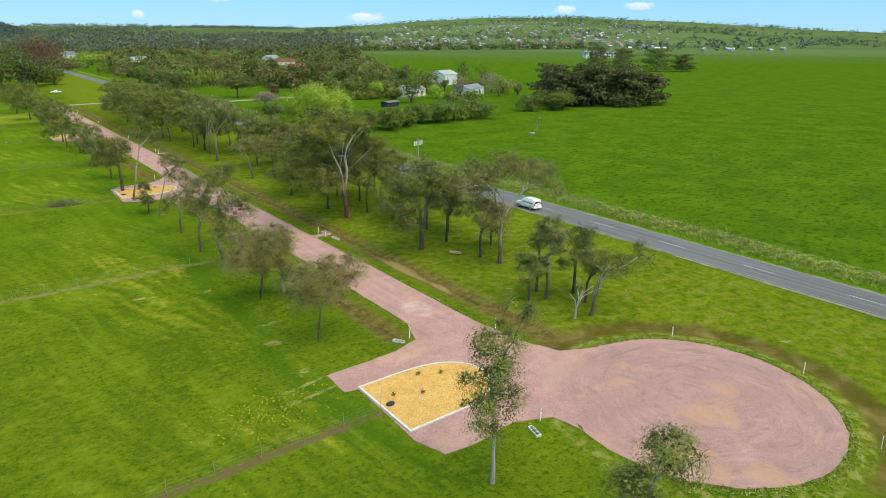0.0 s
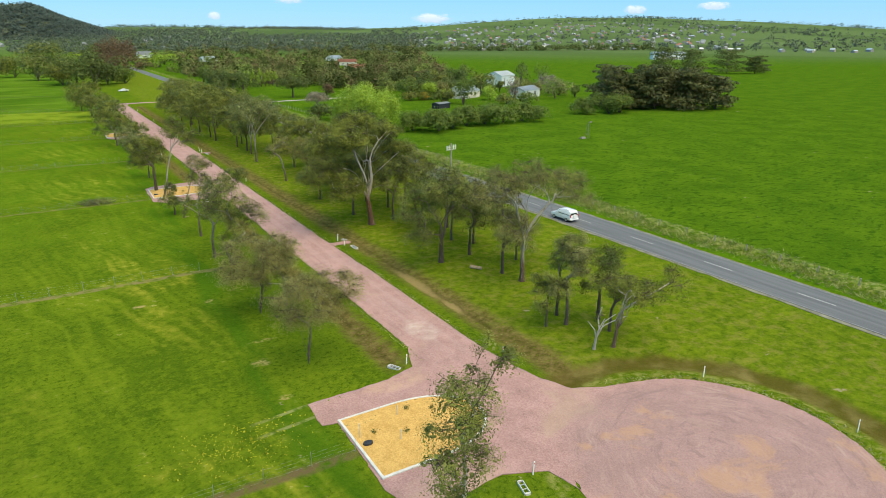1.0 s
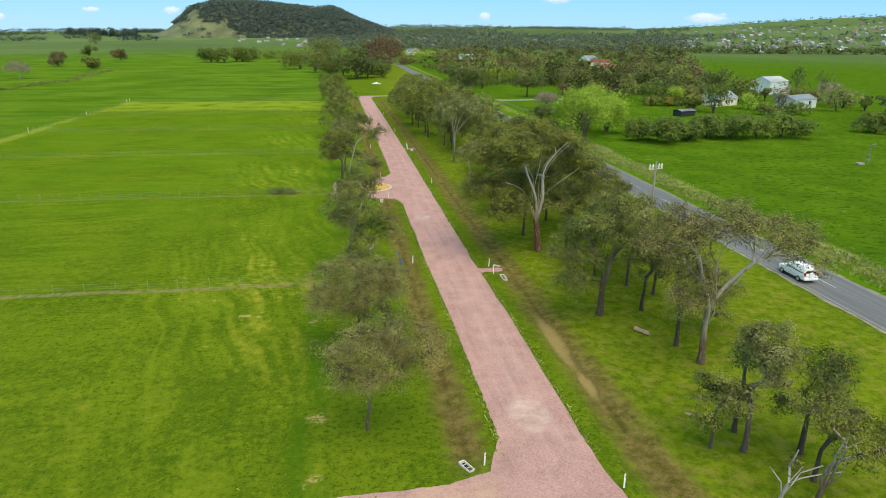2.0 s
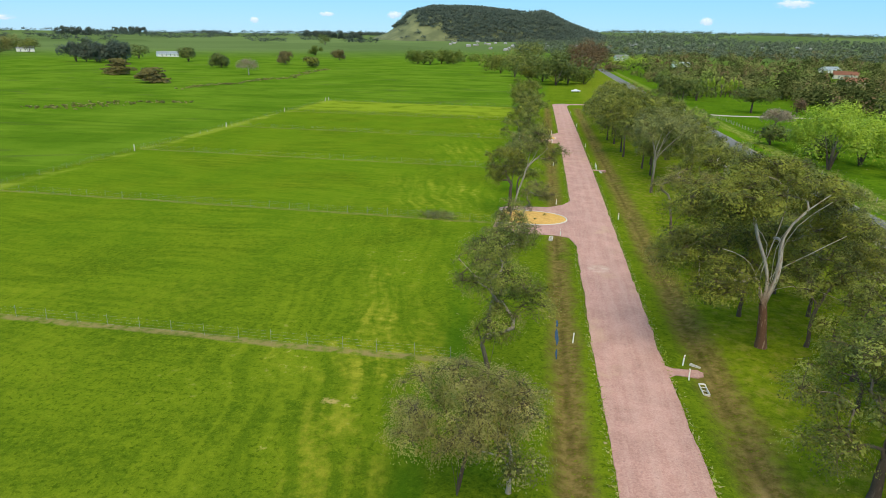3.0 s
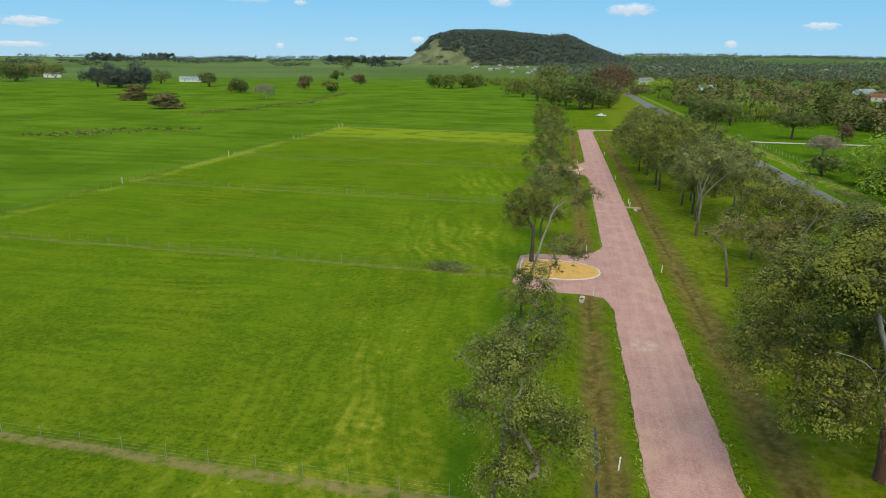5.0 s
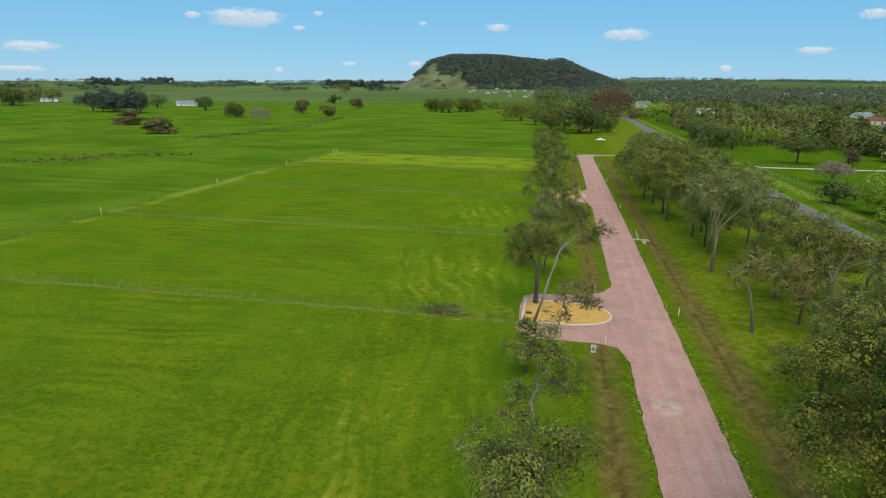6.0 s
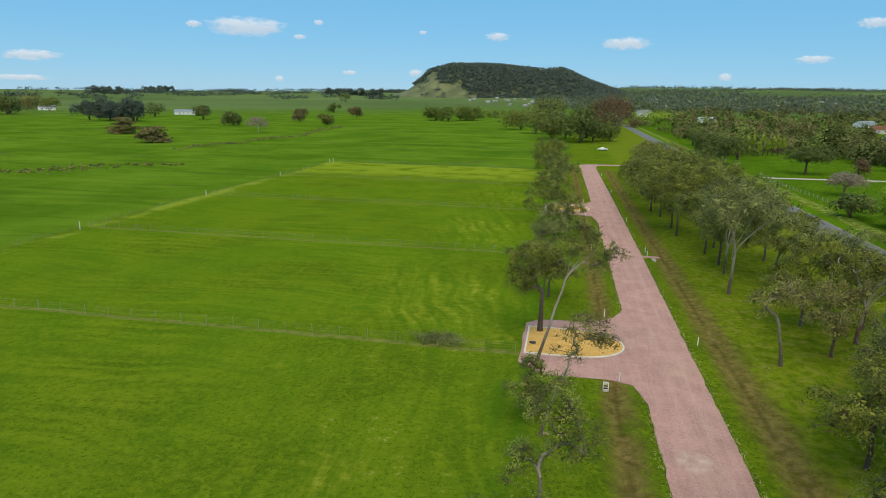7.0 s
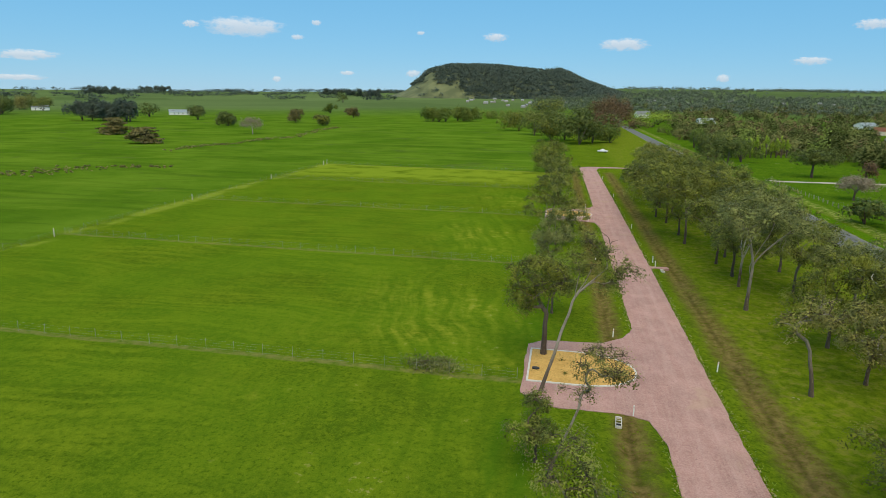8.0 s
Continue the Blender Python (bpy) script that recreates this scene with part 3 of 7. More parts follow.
def sand_material():
    s = Shade("yellow_mulch")
    p = s.pos()
    n = s.noise(p, 1.1, 5, 0.65)
    g = s.cells(p, 9.0)
    col = s.mix(s.step(n, 0.3, 0.7), (0.5, 0.285, 0.075), (0.64, 0.38, 0.115))
    col = s.mix(0.25, col, s.mix(s.xyz(g[1])[0], (0.27, 0.16, 0.045), (0.76, 0.53, 0.2)))
    col = s.mix(s.step(s.noise(p, 2.2, 4), 0.64, 0.7), col, (0.2, 0.16, 0.05))
    return s.surface(col, 0.95, 0.0, s.bump(g[0], 0.7, 0.04), 0.1)


M_GROUND, M_GRAVEL, M_ASPHALT, M_SAND = ground_material(), gravel_material(), asphalt_material(), sand_material()
M_CONC = plain("pale_concrete", (0.56, 0.54, 0.5), 0.85, 0, 0.14, 2.0)
M_PLASTIC = plain("white_plastic", (0.8, 0.8, 0.78), 0.45, 0, 0.05)
M_RED = plain("red_reflector", (0.55, 0.03, 0.02), 0.3)
M_EDGE = plain("worn_edge_paint", (0.26, 0.26, 0.25), 0.8, 0, 0.3, 1.5)
M_PAINT = plain("road_paint", (0.42, 0.42, 0.4), 0.7, 0, 0.25, 1.5)
M_STEEL = plain("galvanised_steel", (0.55, 0.56, 0.57), 0.42, 0.8, 0.15, 6.0)
M_OLDSTEEL = plain("rusted_steel", (0.26, 0.24, 0.21), 0.7, 0.3, 0.25)
M_DARKSTEEL = plain("dark_steel", (0.05, 0.05, 0.055), 0.55, 0.4, 0.2)
M_LOG = plain("sawn_log_wood", (0.4, 0.28, 0.16), 0.9, 0, 0.3, 4.0)
M_TIMBER = plain("weathered_timber", (0.33, 0.29, 0.24), 0.85, 0, 0.25, 5.0)
M_TREATED = plain("pale_treated_timber", (0.58, 0.52, 0.42), 0.8, 0, 0.2, 5.0)
M_WIRE = plain("fence_wire", (0.42, 0.42, 0.42), 0.5, 0.7)
M_SOIL = plain("bare_soil", (0.12, 0.08, 0.045), 0.95, 0, 0.3, 2.0)
M_CARWHITE = plain("white_car_paint", (0.8, 0.8, 0.8), 0.25, 0, 0.02, 1.0, 0.6)
M_GLASS = plain("dark_car_glass", (0.015, 0.018, 0.02), 0.08, 0, 0.05, 1.0, 0.8)
M_RUBBER = plain("black_rubber", (0.02, 0.02, 0.021), 0.8)
M_ALLOY = plain("alloy_rim", (0.5, 0.5, 0.52), 0.35, 0.8)
M_LAMP = plain("red_lamp_lens", (0.4, 0.015, 0.012), 0.2)
M_HEADLAMP = plain("clear_lamp_lens", (0.7, 0.72, 0.74), 0.15)
M_SHED = plain("pale_steel_sheeting", (0.66, 0.69, 0.68), 0.55, 0.1, 0.08)
M_SHEDROOF = plain("zincalume_roof", (0.55, 0.58, 0.6), 0.45, 0.5, 0.1)
M_TILE = plain("terracotta_roof", (0.32, 0.14, 0.09), 0.8, 0, 0.2)
M_GREYROOF = plain("grey_roof", (0.3, 0.31, 0.33), 0.7, 0, 0.15)
M_WALL = plain("cream_weatherboard", (0.66, 0.62, 0.53), 0.8, 0, 0.1)
M_WHITEWALL = plain("white_wall", (0.76, 0.76, 0.73), 0.7, 0, 0.06)
M_TOWNWALL = plain("town_wall", (0.3, 0.285, 0.26), 0.8, 0, 0.2, 0.05)
M_WINDOW = plain("window_glass", (0.03, 0.035, 0.04), 0.1, 0, 0.1, 1.0, 0.7)
M_WATER = plain("puddle_water", (0.03, 0.035, 0.04), 0.04, 0, 0.1, 1.0, 0.6)


# ---- the ground and the roads ----
def lines(*spans):
    out = []
    for a, b, d in spans:
        out += list(np.arange(a, b, d))
    return np.array(out + [spans[-1][1]])


def build_ground():
    gx = lines((-4900, -1400, 250), (-1400, -300, 50), (-300, -24, 8), (-24, -12, 1.2), (-12, 14, 0.5), (14, 56, 1.4), (56, 300, 8), (300, 1400, 50), (1400, 4900, 250))
    gy = lines((-900, -300, 60), (-300, -136, 12), (-136, -78, 1.0), (-78, 110, 1.6), (110, 210, 2.0), (210, 400, 10), (400, 1400, 50), (1400, 4700, 150))
    xx, yy = np.meshgrid(gx, gy)
    zz = land(xx, yy)
    near = (np.abs(xx) < 120) & (np.abs(yy) < 220)
    rng = np.random.default_rng(3)
    zz = zz + np.where(near & (np.abs(xx - road_cx(yy)) > 4.5) & (np.hypot(xx - BULB[0], yy - BULB[1]) > 12.5) & (xx < 38) & (xx > -13),
                       rng.normal(0, 0.02, zz.shape), 0)
    zz = np.where((xx > 38.5) & (xx < 48.5), np.minimum(zz, -0.02), zz)
    v = np.stack([xx, yy, zz], -1).reshape(-1, 3)
    ny, nx = xx.shape
    i = (np.arange(ny - 1)[:, None] * nx + np.arange(nx - 1)[None]).reshape(-1)
    me = mesh_from("ground", v, np.stack([i, i + 1, i + nx + 1, i + nx], 1).tolist())
    me.shade_smooth()
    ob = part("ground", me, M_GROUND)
    return tagged(ob, "green spring pasture with mown lots, swales and worn patches", "ground", kind="structure")


build_ground()


def jitter(pts, step=0.7, amp=0.16, seed=1.0, closed=True):
    """Walks an outline in even steps and makes it uneven."""
    out = []
    n = len(pts)
    for k in range(n if closed else n - 1):
        a, b = Vector((*pts[k], 0)), Vector((*pts[(k + 1) % n], 0))
        d = (b - a).length
        side = Vector((-(b - a).y, (b - a).x, 0)).normalized() if d > 1e-6 else Vector()
        for j in range(max(1, int(d / step))):
            p = a.lerp(b, j / max(1, int(d / step)))
            w = noise.noise(Vector((p.x * 0.45, p.y * 0.45, seed))) + 0.7 * noise.noise(Vector((p.x * 1.5, p.y * 1.5, seed + 5)))
            out.append(p + side * w * amp)
    return out


def sheet(name, outline, z, material, skirt=0.12):
    """A flat filled outline with an edge going down."""
    bm = bmesh.new()
    vs = [bm.verts.new((p[0], p[1], z)) for p in outline]
    es = [bm.edges.new((vs[k], vs[(k + 1) % len(vs)])) for k in range(len(vs))]
    bmesh.ops.triangle_fill(bm, use_beauty=True, use_dissolve=False, edges=es)
    low = [bm.verts.new((p[0], p[1], z - skirt)) for p in outline]
    for k in range(len(vs)):
        k2 = (k + 1) % len(vs)
        bm.faces.new((vs[k], vs[k2], low[k2], low[k]))
    bmesh.ops.recalc_face_normals(bm, faces=bm.faces)
    return part(name, bm, material)


HALF = 3.0


def side_edge(sign, y0, y1):
    ys = np.arange(y0, y1, 4.0 if y1 > y0 else -4.0)
    return [(float(road_cx(y)) + sign * HALF, float(y)) for y in ys]


def apron(dx, dy):
    return [(-3.9 + dx, -9.6 + dy), (-6.2 + dx, -8.8 + dy), (-12.6 + dx, -8.9 + dy), (-15.0 + dx, -6.6 + dy), (-15.1 + dx, 5.4 + dy),
            (-13.4 + dx, 6.9 + dy), (-7.2 + dx, 7.4 + dy), (-4.6 + dx, 9.6 + dy)]


arc = [(BULB[0] + BULB[2] * math.cos(a), BULB[1] + BULB[2] * math.sin(a)) for a in np.radians(np.arange(82, -202, -8))]
outline = side_edge(1, 188, -86) + [(4.6, -89), (5.2, -92.2), (6.5, -94.8), (9.0, -96.1)] + arc
outline += [(-1.6, -104.9), (-2.3, -102.3), (-5.2, -100.9), (-9.9, -101.3), (-11.9, -101.0), (-12.8, -98.3), (-12.6, -89.5), (-13.8, -89.2), (-13.7, -85.8), (-6.3, -85.5), (-3.4, -84.6)]
outline += side_edge(-1, -81, -12) + apron(0, 0) + side_edge(-1, 13, 76) + apron(-1.2, 89.3) + side_edge(-1, 102, 190)
outline += [(-7.0, 193), (-6.3, 197), (-3.5, 200), (4, 201), (20, 201.5), (39.5, 202), (39.5, 198.5), (20, 198), (6, 197.5), (0.6, 195.5)]
gravel = sheet("gravel_road", jitter(outline, 0.45, 0.14), 0.045, M_GRAVEL)
tagged(gravel, "pink-grey gravel lane with a turning bulb and worn wheel tracks", "gravel road", kind="structure")

for k, y in enumerate((-47.0, 43.2)):
    cx = float(road_cx(y))
    pts = [(cx + 2.7, y + 1.0), (cx + 3.6, y + 0.5), (cx + 5.6, y + 0.6), (cx + 6.0, y + 0.2), (cx + 5.9, y - 0.5), (cx + 5.4, y - 0.8), (cx + 3.6, y - 0.6), (cx + 2.7, y - 1.4)]
    tagged(sheet("gravel_crossing", jitter(pts, 0.5, 0.14, 9.0 + k), 0.05, M_GRAVEL, 0.3),
           "short gravel crossing over the grassed swale", "crossing", kind="structure")

RX = 43.6


def strip(name, x0, x1, y0, y1, z, material, amp=0.05, seed=2.0, step=2.5):
    pts = [(x0, y0), (x1, y0), (x1, y1), (x0, y1)]
    return sheet(name, jitter(pts, step, amp, seed), z, material)


sealed = strip("sealed_road", RX - 3.5, RX + 3.15, -520, 640, 0.05, M_ASPHALT, 0.12)
tagged(sealed, "grey sealed two-lane country road with faded markings", "road", kind="structure")
tagged(strip("road_shoulder", RX - 4.1, RX + 3.6, -520, 640, 0.02, plain("shoulder_grit", (0.2, 0.19, 0.13), 0.95, 0, 0.35, 0.6), 0.35, 4.0, 1.6),
       "gritty shoulder beside the sealed road", "road shoulder", kind="structure")

dash = mesh_from("road_dash", [(-0.06, -2.2, 0), (0.06, -2.2, 0), (0.06, 2.2, 0), (-0.06, 2.2, 0)], [(0, 1, 2, 3)])
for k in range(-9, 34):
    ob = part("road_dash", dash, M_PAINT, sealed)
    ob.location = (RX - 0.05, -81.6 + 12.9 * k, 0.056)
for sx in (-3.3, 2.95):
    me = mesh_from("edge_line", [(-0.05, -520, 0), (0.05, -520, 0), (0.05, 640, 0), (-0.05, 640, 0)], [(0, 1, 2, 3)])
    part("edge_line", me, M_EDGE, sealed).location = (RX + sx, 0, 0.056)

drive_pts = [(47, 200), (53, 176), (60, 172), (110, 176), (110, 179), (62, 175.5), (56, 178), (50, 202)]
tagged(sheet("driveway", jitter(drive_pts, 1.0, 0.3, 6.0), 0.05, plain("pale_drive_gravel", (0.42, 0.37, 0.3), 0.95, 0, 0.2, 1.0)),
       "pale gravel farm driveway through the grass", "driveway", kind="structure")


# ---- islands with concrete edging ----
def d_shape(x0, y0, length, half, grow=0.0, n=26):
    """Straight on the west, rounded to the road."""
    straight = length * 0.42
    pts = [(x0 - grow, y0 - half - grow)]
    for a in np.linspace(-90, 90, n):
        c, s = math.cos(radians(a)), math.sin(radians(a))
        pts.append((x0 + straight + (length - straight + grow) * abs(c) ** 0.9, y0 + (half + grow) * (abs(s) ** 0.95) * (1 if s >= 0 else -1)))
    pts.append((x0 - grow, y0 + half + grow))
    return pts


def island(x0, y0, length=10.2, half=3.9):
    thing = empty("traffic_island", pose(0, 0, 0))
    tagged(thing, "rounded island of yellow mulch edged with pale concrete", "traffic island", group="islands along the gravel lane")
    inner, outer = d_shape(x0, y0, length, half), d_shape(x0, y0, length, half, 0.2)
    bm = bmesh.new()
    z0, z1 = 0.0, 0.15
    ring = []
    for (ax, ay), (bx, by) in zip(inner, outer):
        ring.append([bm.verts.new(c) for c in ((ax, ay, z0), (ax, ay, z1), (bx * 0.9 + ax * 0.1, by * 0.9 + ay * 0.1, z1), (bx, by, z1 - 0.03), (bx, by, z0))])
    for k in range(len(ring)):
        k2 = (k + 1) % len(ring)
        for j in range(4):
            bm.faces.new((ring[k][j], ring[k2][j], ring[k2][j + 1], ring[k][j + 1]))
    bmesh.ops.recalc_face_normals(bm, faces=bm.faces)
    part("kerb", bm, M_CONC, thing, "pale concrete edging")
    bm = bmesh.new()
    vs = [bm.verts.new((p[0], p[1], 0.1)) for p in inner]
    mid = bm.verts.new((x0 + length * 0.4, y0, 0.2))
    for k in range(len(vs)):
        bm.faces.new((vs[k], vs[(k + 1) % len(vs)], mid))
    part("mulch_bed", bm, M_SAND, thing, "yellow wood-chip mulch")
    return thing


def pit_lid(x, y):
    bm = bmesh.new()
    bmesh.ops.create_cone(bm, cap_ends=True, segments=20, radius1=0.34, radius2=0.32, depth=0.12)
    bmesh.ops.scale(bm, vec=(1.15, 0.8, 1), verts=bm.verts)
    ob = part("pit_lid", bm, M_DARKSTEEL)
    ob.location = (x, y, 0.19)
    tagged(ob, "dark oval pit lid set in the mulch", "pit lid")


def marker_stake(x, y, h, z=0.12):
    thing = part("marker_stake", boxed(-0.035, 0.035, -0.02, 0.02, 0, h, 0.006), M_TREATED)
    thing.location = (x, y, z)
    tagged(thing, "thin pale timber survey stake", "stake", group="survey stakes")


def shoot(x, y, z, r, key, count, seed, name="mulch_shrub", label="small dark shrub growing in the mulch", cat="shrub"):
    rng = np.random.default_rng(seed)
    c = rng.normal(0, 1, (count, 3)) * (r * 0.45, r * 0.45, r * 0.3) + (0, 0, r * 0.5)
    ob = part(name, quads_mesh(name, sprigs(rng, c, r * 0.55, r * 0.16)), LEAF[key])
    ob.location = (x, y, z)
    tagged(ob, label, cat)
    return ob


# ---- trees ----
def sprigs(rng, centres, length, width, droop=0.35, facing=None, loose=0.8):
    """Separate narrow quads round the given centres; facing: the way their faces turn, more or less."""
    n = len(centres)
    way = rng.normal(0, 1, (n, 3)) + (0, 0, -droop)
    if facing is not None:
        f = facing / (np.linalg.norm(facing, axis=1, keepdims=True) + 1e-9) + rng.normal(0, loose * 0.58, (n, 3))
        f /= np.linalg.norm(f, axis=1, keepdims=True) + 1e-9
        way = way - f * (way * f).sum(1, keepdims=True)
        way /= np.linalg.norm(way, axis=1, keepdims=True) + 1e-9
        u = np.cross(way, f)
    else:
        way /= np.linalg.norm(way, axis=1, keepdims=True)
        u = np.cross(way, rng.normal(0, 1, (n, 3)))
    u /= np.linalg.norm(u, axis=1, keepdims=True) + 1e-9
    ln = length * rng.uniform(0.6, 1.35, (n, 1))
    wd = width * rng.uniform(0.6, 1.3, (n, 1))
    a, b = centres - way * ln / 2, centres + way * ln / 2
    bend = np.cross(way, u) * ln * 0.12
    return np.stack([a, centres + u * wd / 2 + bend, b, centres - u * wd / 2 + bend], 1)


def tree(x, y, h, lobes, leaf="gum", bark="grey", seed=1, trunk=0.28, forks=1, splay=1.0, fork_at=0.32, lean=(0, 0), per=95, puff=0.75,
         size=(0.3, 0.11), limbs=(), bare=0, name="gum_tree", label="", group="", spread=0.55, z=None, dense=0.62, full=True):
    """A tree: wood grown to tips inside the given lobes (dx, dy, z, radius, height, tips), with leaf sprays at the tips."""
    rng = np.random.default_rng(seed)
    tips = []
    for dx, dy, lz, r, hz, n in lobes:
        n = max(3, int(n * dense))
        d = rng.normal(0, 1, (n * 6, 3))
        d /= np.linalg.norm(d, axis=1, keepdims=True)
        d *= rng.uniform(0.3, 1.0, (n * 6, 1)) ** 0.45
        d[:, 2] = np.where(d[:, 2] < -0.3, d[:, 2] * 0.7, d[:, 2])
        # of many places take those that keep their distance, so that gaps stay between the tufts
        took = [d[0]]
        for q in d[1:]:
            if len(took) < n and min(np.sum((np.array(took) - q) ** 2, 1)) > 0.55 / n ** 0.667:
                took.append(q)
        tips.append(np.array(took) * (r, r, hz / 2) + (dx, dy, lz))
    tips = np.concatenate(tips)
    nodes, parent = [np.array((0.0, 0.0, -0.15))], [-1]
    fork = np.array((lean[0] * fork_at, lean[1] * fork_at, h * fork_at))
    bases = []
    for f in range(forks):
        off = np.array((math.cos(f * 2.4 + seed), math.sin(f * 2.4 + seed), 0)) * (0.0 if forks == 1 else splay)
        bend = rng.normal(0, 0.011 * h * fork_at, 2)
        last = 0
        for k in range(1, 5):
            q = k / 4
            p = fork * q + off * q ** 1.2
            p[:2] += bend * math.sin(q * 5.0) + rng.normal(0, 0.007 * h * fork_at, 2)
            p[2] = h * fork_at * q * (1 + 0.1 * f)
            nodes.append(p)
            parent.append(last)
            last = len(nodes) - 1
        bases.append(last)
    first_free = len(nodes) - 1
    order = np.argsort(np.linalg.norm(tips - fork, axis=1))
    ends = []
    queue = [np.array(p, float) for p in limbs] + [t for t in tips[order]]
    for count, t in enumerate(queue):
        arr = np.array(nodes)
        off = t - arr
        dist = np.linalg.norm(off, axis=1)
        flatness = np.linalg.norm(off[:, :2], axis=1) - off[:, 2]
        cost = dist + spread * np.maximum(flatness, 0) + np.where(off[:, 2] < -0.5, 3.0, 0)
        cost[: min(bases)] = 1e9
        if count < len(limbs):
            cost[first_free + 1 :] = 1e9
        k = int(np.argmin(cost))
        a = arr[k]
        steps = max(2, min(8, int(dist[k] / 0.9)))
        last = k
        grow = a - arr[parent[k]]
        grow = grow / (np.linalg.norm(grow) + 1e-9) * 0.6 + (0, 0, 0.3)
        ctrl = a + grow * 0.5 * dist[k]
        wob = rng.normal(0, 0.035, 3) * dist[k]
        for j in range(1, steps + 1):
            q = j / steps
            p = (1 - q) ** 2 * a + 2 * q * (1 - q) * ctrl + q * q * t + wob * math.sin(q * math.pi * 2)
            nodes.append(p)
            parent.append(last)
            last = len(nodes) - 1
        ends.append(last)
    nodes, parent = np.array(nodes), np.array(parent)
    load = np.zeros(len(nodes))
    load[ends] = 1
    load[ends[: len(limbs)]] = max(2.0, 0.018 * len(tips))
    for k in range(len(nodes) - 1, 0, -1):
        load[parent[k]] += load[k]
    rad = trunk * (np.maximum(load, 1) / max(load[0], 1)) ** 0.78 + 0.012
    for k in range(1, first_free + 1):
        rad[k] *= 1.18 - 0.34 * ((k - 1) % 4 + 1) / 4
    rad[0] = rad[1] * 1.35
    kids = np.arange(1, len(nodes))
    r0 = np.minimum(rad[parent[kids]], rad[kids] * 1.5)
    stout = (rad[kids] > 0.042) | (kids <= first_free)
    stout[[e - 1 for e in range(1, first_free + 1)]] = True
    for e in ends[: len(limbs)]:
        while e > 0:
            stout[e - 1] = True
            e = parent[e]
    a0, b0, r1 = nodes[parent[kids]], nodes[kids], rad[kids]
    wood = tubes("trunk", a0[stout], b0[stout], r0[stout], r1[stout], 7)
    fine = tubes("twigs", a0[~stout], b0[~stout], r0[~stout], r1[~stout], 4) if (~stout).any() else None
    thing = empty(name, pose(x, y, ground_z(x, y) if z is None else z))
    tagged(thing, label or "eucalypt with a ragged grey-green crown on a bare trunk", "tree", group)
    part("trunk", wood, BARK[bark], thing, "branching trunk with bare limbs")
    if fine is not None:
        tagged(part("branch", fine, M_TWIG, thing, "fine brown twigs"), kind="stuff")
    puffs = nodes[ends[len(limbs): len(ends) - bare]]
    close = y < 12
    away = min(1.0, max(0.0, (y + 25) / 110)) if x < 40 else 1.0
    radius = puff * rng.uniform(0.85, 1.75, len(puffs))
    # each tuft carries some sprays: a flat dome whose rim hangs
    n_spray = np.maximum(5, (8.5 * (radius / puff) ** 1.2).astype(int))
    own = np.repeat(np.arange(len(puffs)), n_spray)
    up = rng.normal(0, 1, (len(own), 3))
    up[:, 2] = np.abs(up[:, 2]) * np.where(rng.uniform(0, 1, len(up)) < 0.2, -0.6, 1.0)
    up /= np.linalg.norm(up, axis=1, keepdims=True)
    flatness = np.hypot(up[:, 0], up[:, 1])
    sag = 0.38 * flatness ** 2 * rng.uniform(0.2, 1.6, len(own))
    spray = puffs[own] + (up * (1.0, 1.0, 0.62) * rng.uniform(0.62, 1.05, (len(own), 1)) - np.stack([0 * sag, 0 * sag, sag], 1)) * radius[own][:, None]
    counts = np.maximum(3, (per * (1.08 - 0.72 * away) / 7.0 * (radius[own] / puff) ** 1.1 * rng.uniform(0.6, 1.4, len(own))).astype(int))
    who = np.repeat(np.arange(len(own)), counts)
    off = rng.normal(0, 1, (len(who), 3))
    off *= (0.27, 0.27, 0.17)
    off[:, 2] -= np.abs(rng.normal(0, 0.16, len(who))) * (0.3 + flatness[who])
    c = spray[who] + off * radius[own[who]][:, None]
    turned = up[who] * (1.0, 1.0, 0.8) + off * (0.6, 0.6, 0.3) + (0, 0, 0.55)
    size = (size[0] * (0.6 + 0.62 * away), size[1] * (0.85 + 0.8 * away))
    leaves = [sprigs(rng, c, *size, facing=turned, loose=0.36)]
    if full:
        # broad shaded sprays in the heart of each tuft
        core = np.repeat(np.arange(len(puffs)), 15 if close else 9)
        d = rng.normal(0, 1, (len(core), 3))
        d /= np.linalg.norm(d, axis=1, keepdims=True)
        d[:, 2] = np.abs(d[:, 2]) * 0.9
        heart = (0.34 if close else 0.42) * float(np.mean(radius))
        leaves.append(sprigs(rng, puffs[core] + (d * rng.uniform(0.4, 0.85, (len(core), 1)) * (1, 1, 0.62) - np.stack([0 * d[:, 0], 0 * d[:, 0], 0.3 * (d[:, 0] ** 2 + d[:, 1] ** 2)], 1)) * radius[core][:, None], heart, heart * 0.6, 0.0, d + (0, 0, 0.5), 0.5))
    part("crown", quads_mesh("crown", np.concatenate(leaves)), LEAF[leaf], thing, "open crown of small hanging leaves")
    if close:
        stems = tubes("twigs", puffs[own] - (0, 0, 0.1), spray, np.full(len(own), 0.022), np.full(len(own), 0.008), 3)
        tagged(part("twig", stems, M_TWIG, thing, "fine brown twigs"), kind="stuff")
    return thing


def dome(r, hz, z, n, dx=0.0, dy=0.0):
    return (dx, dy, z, r, hz, n)


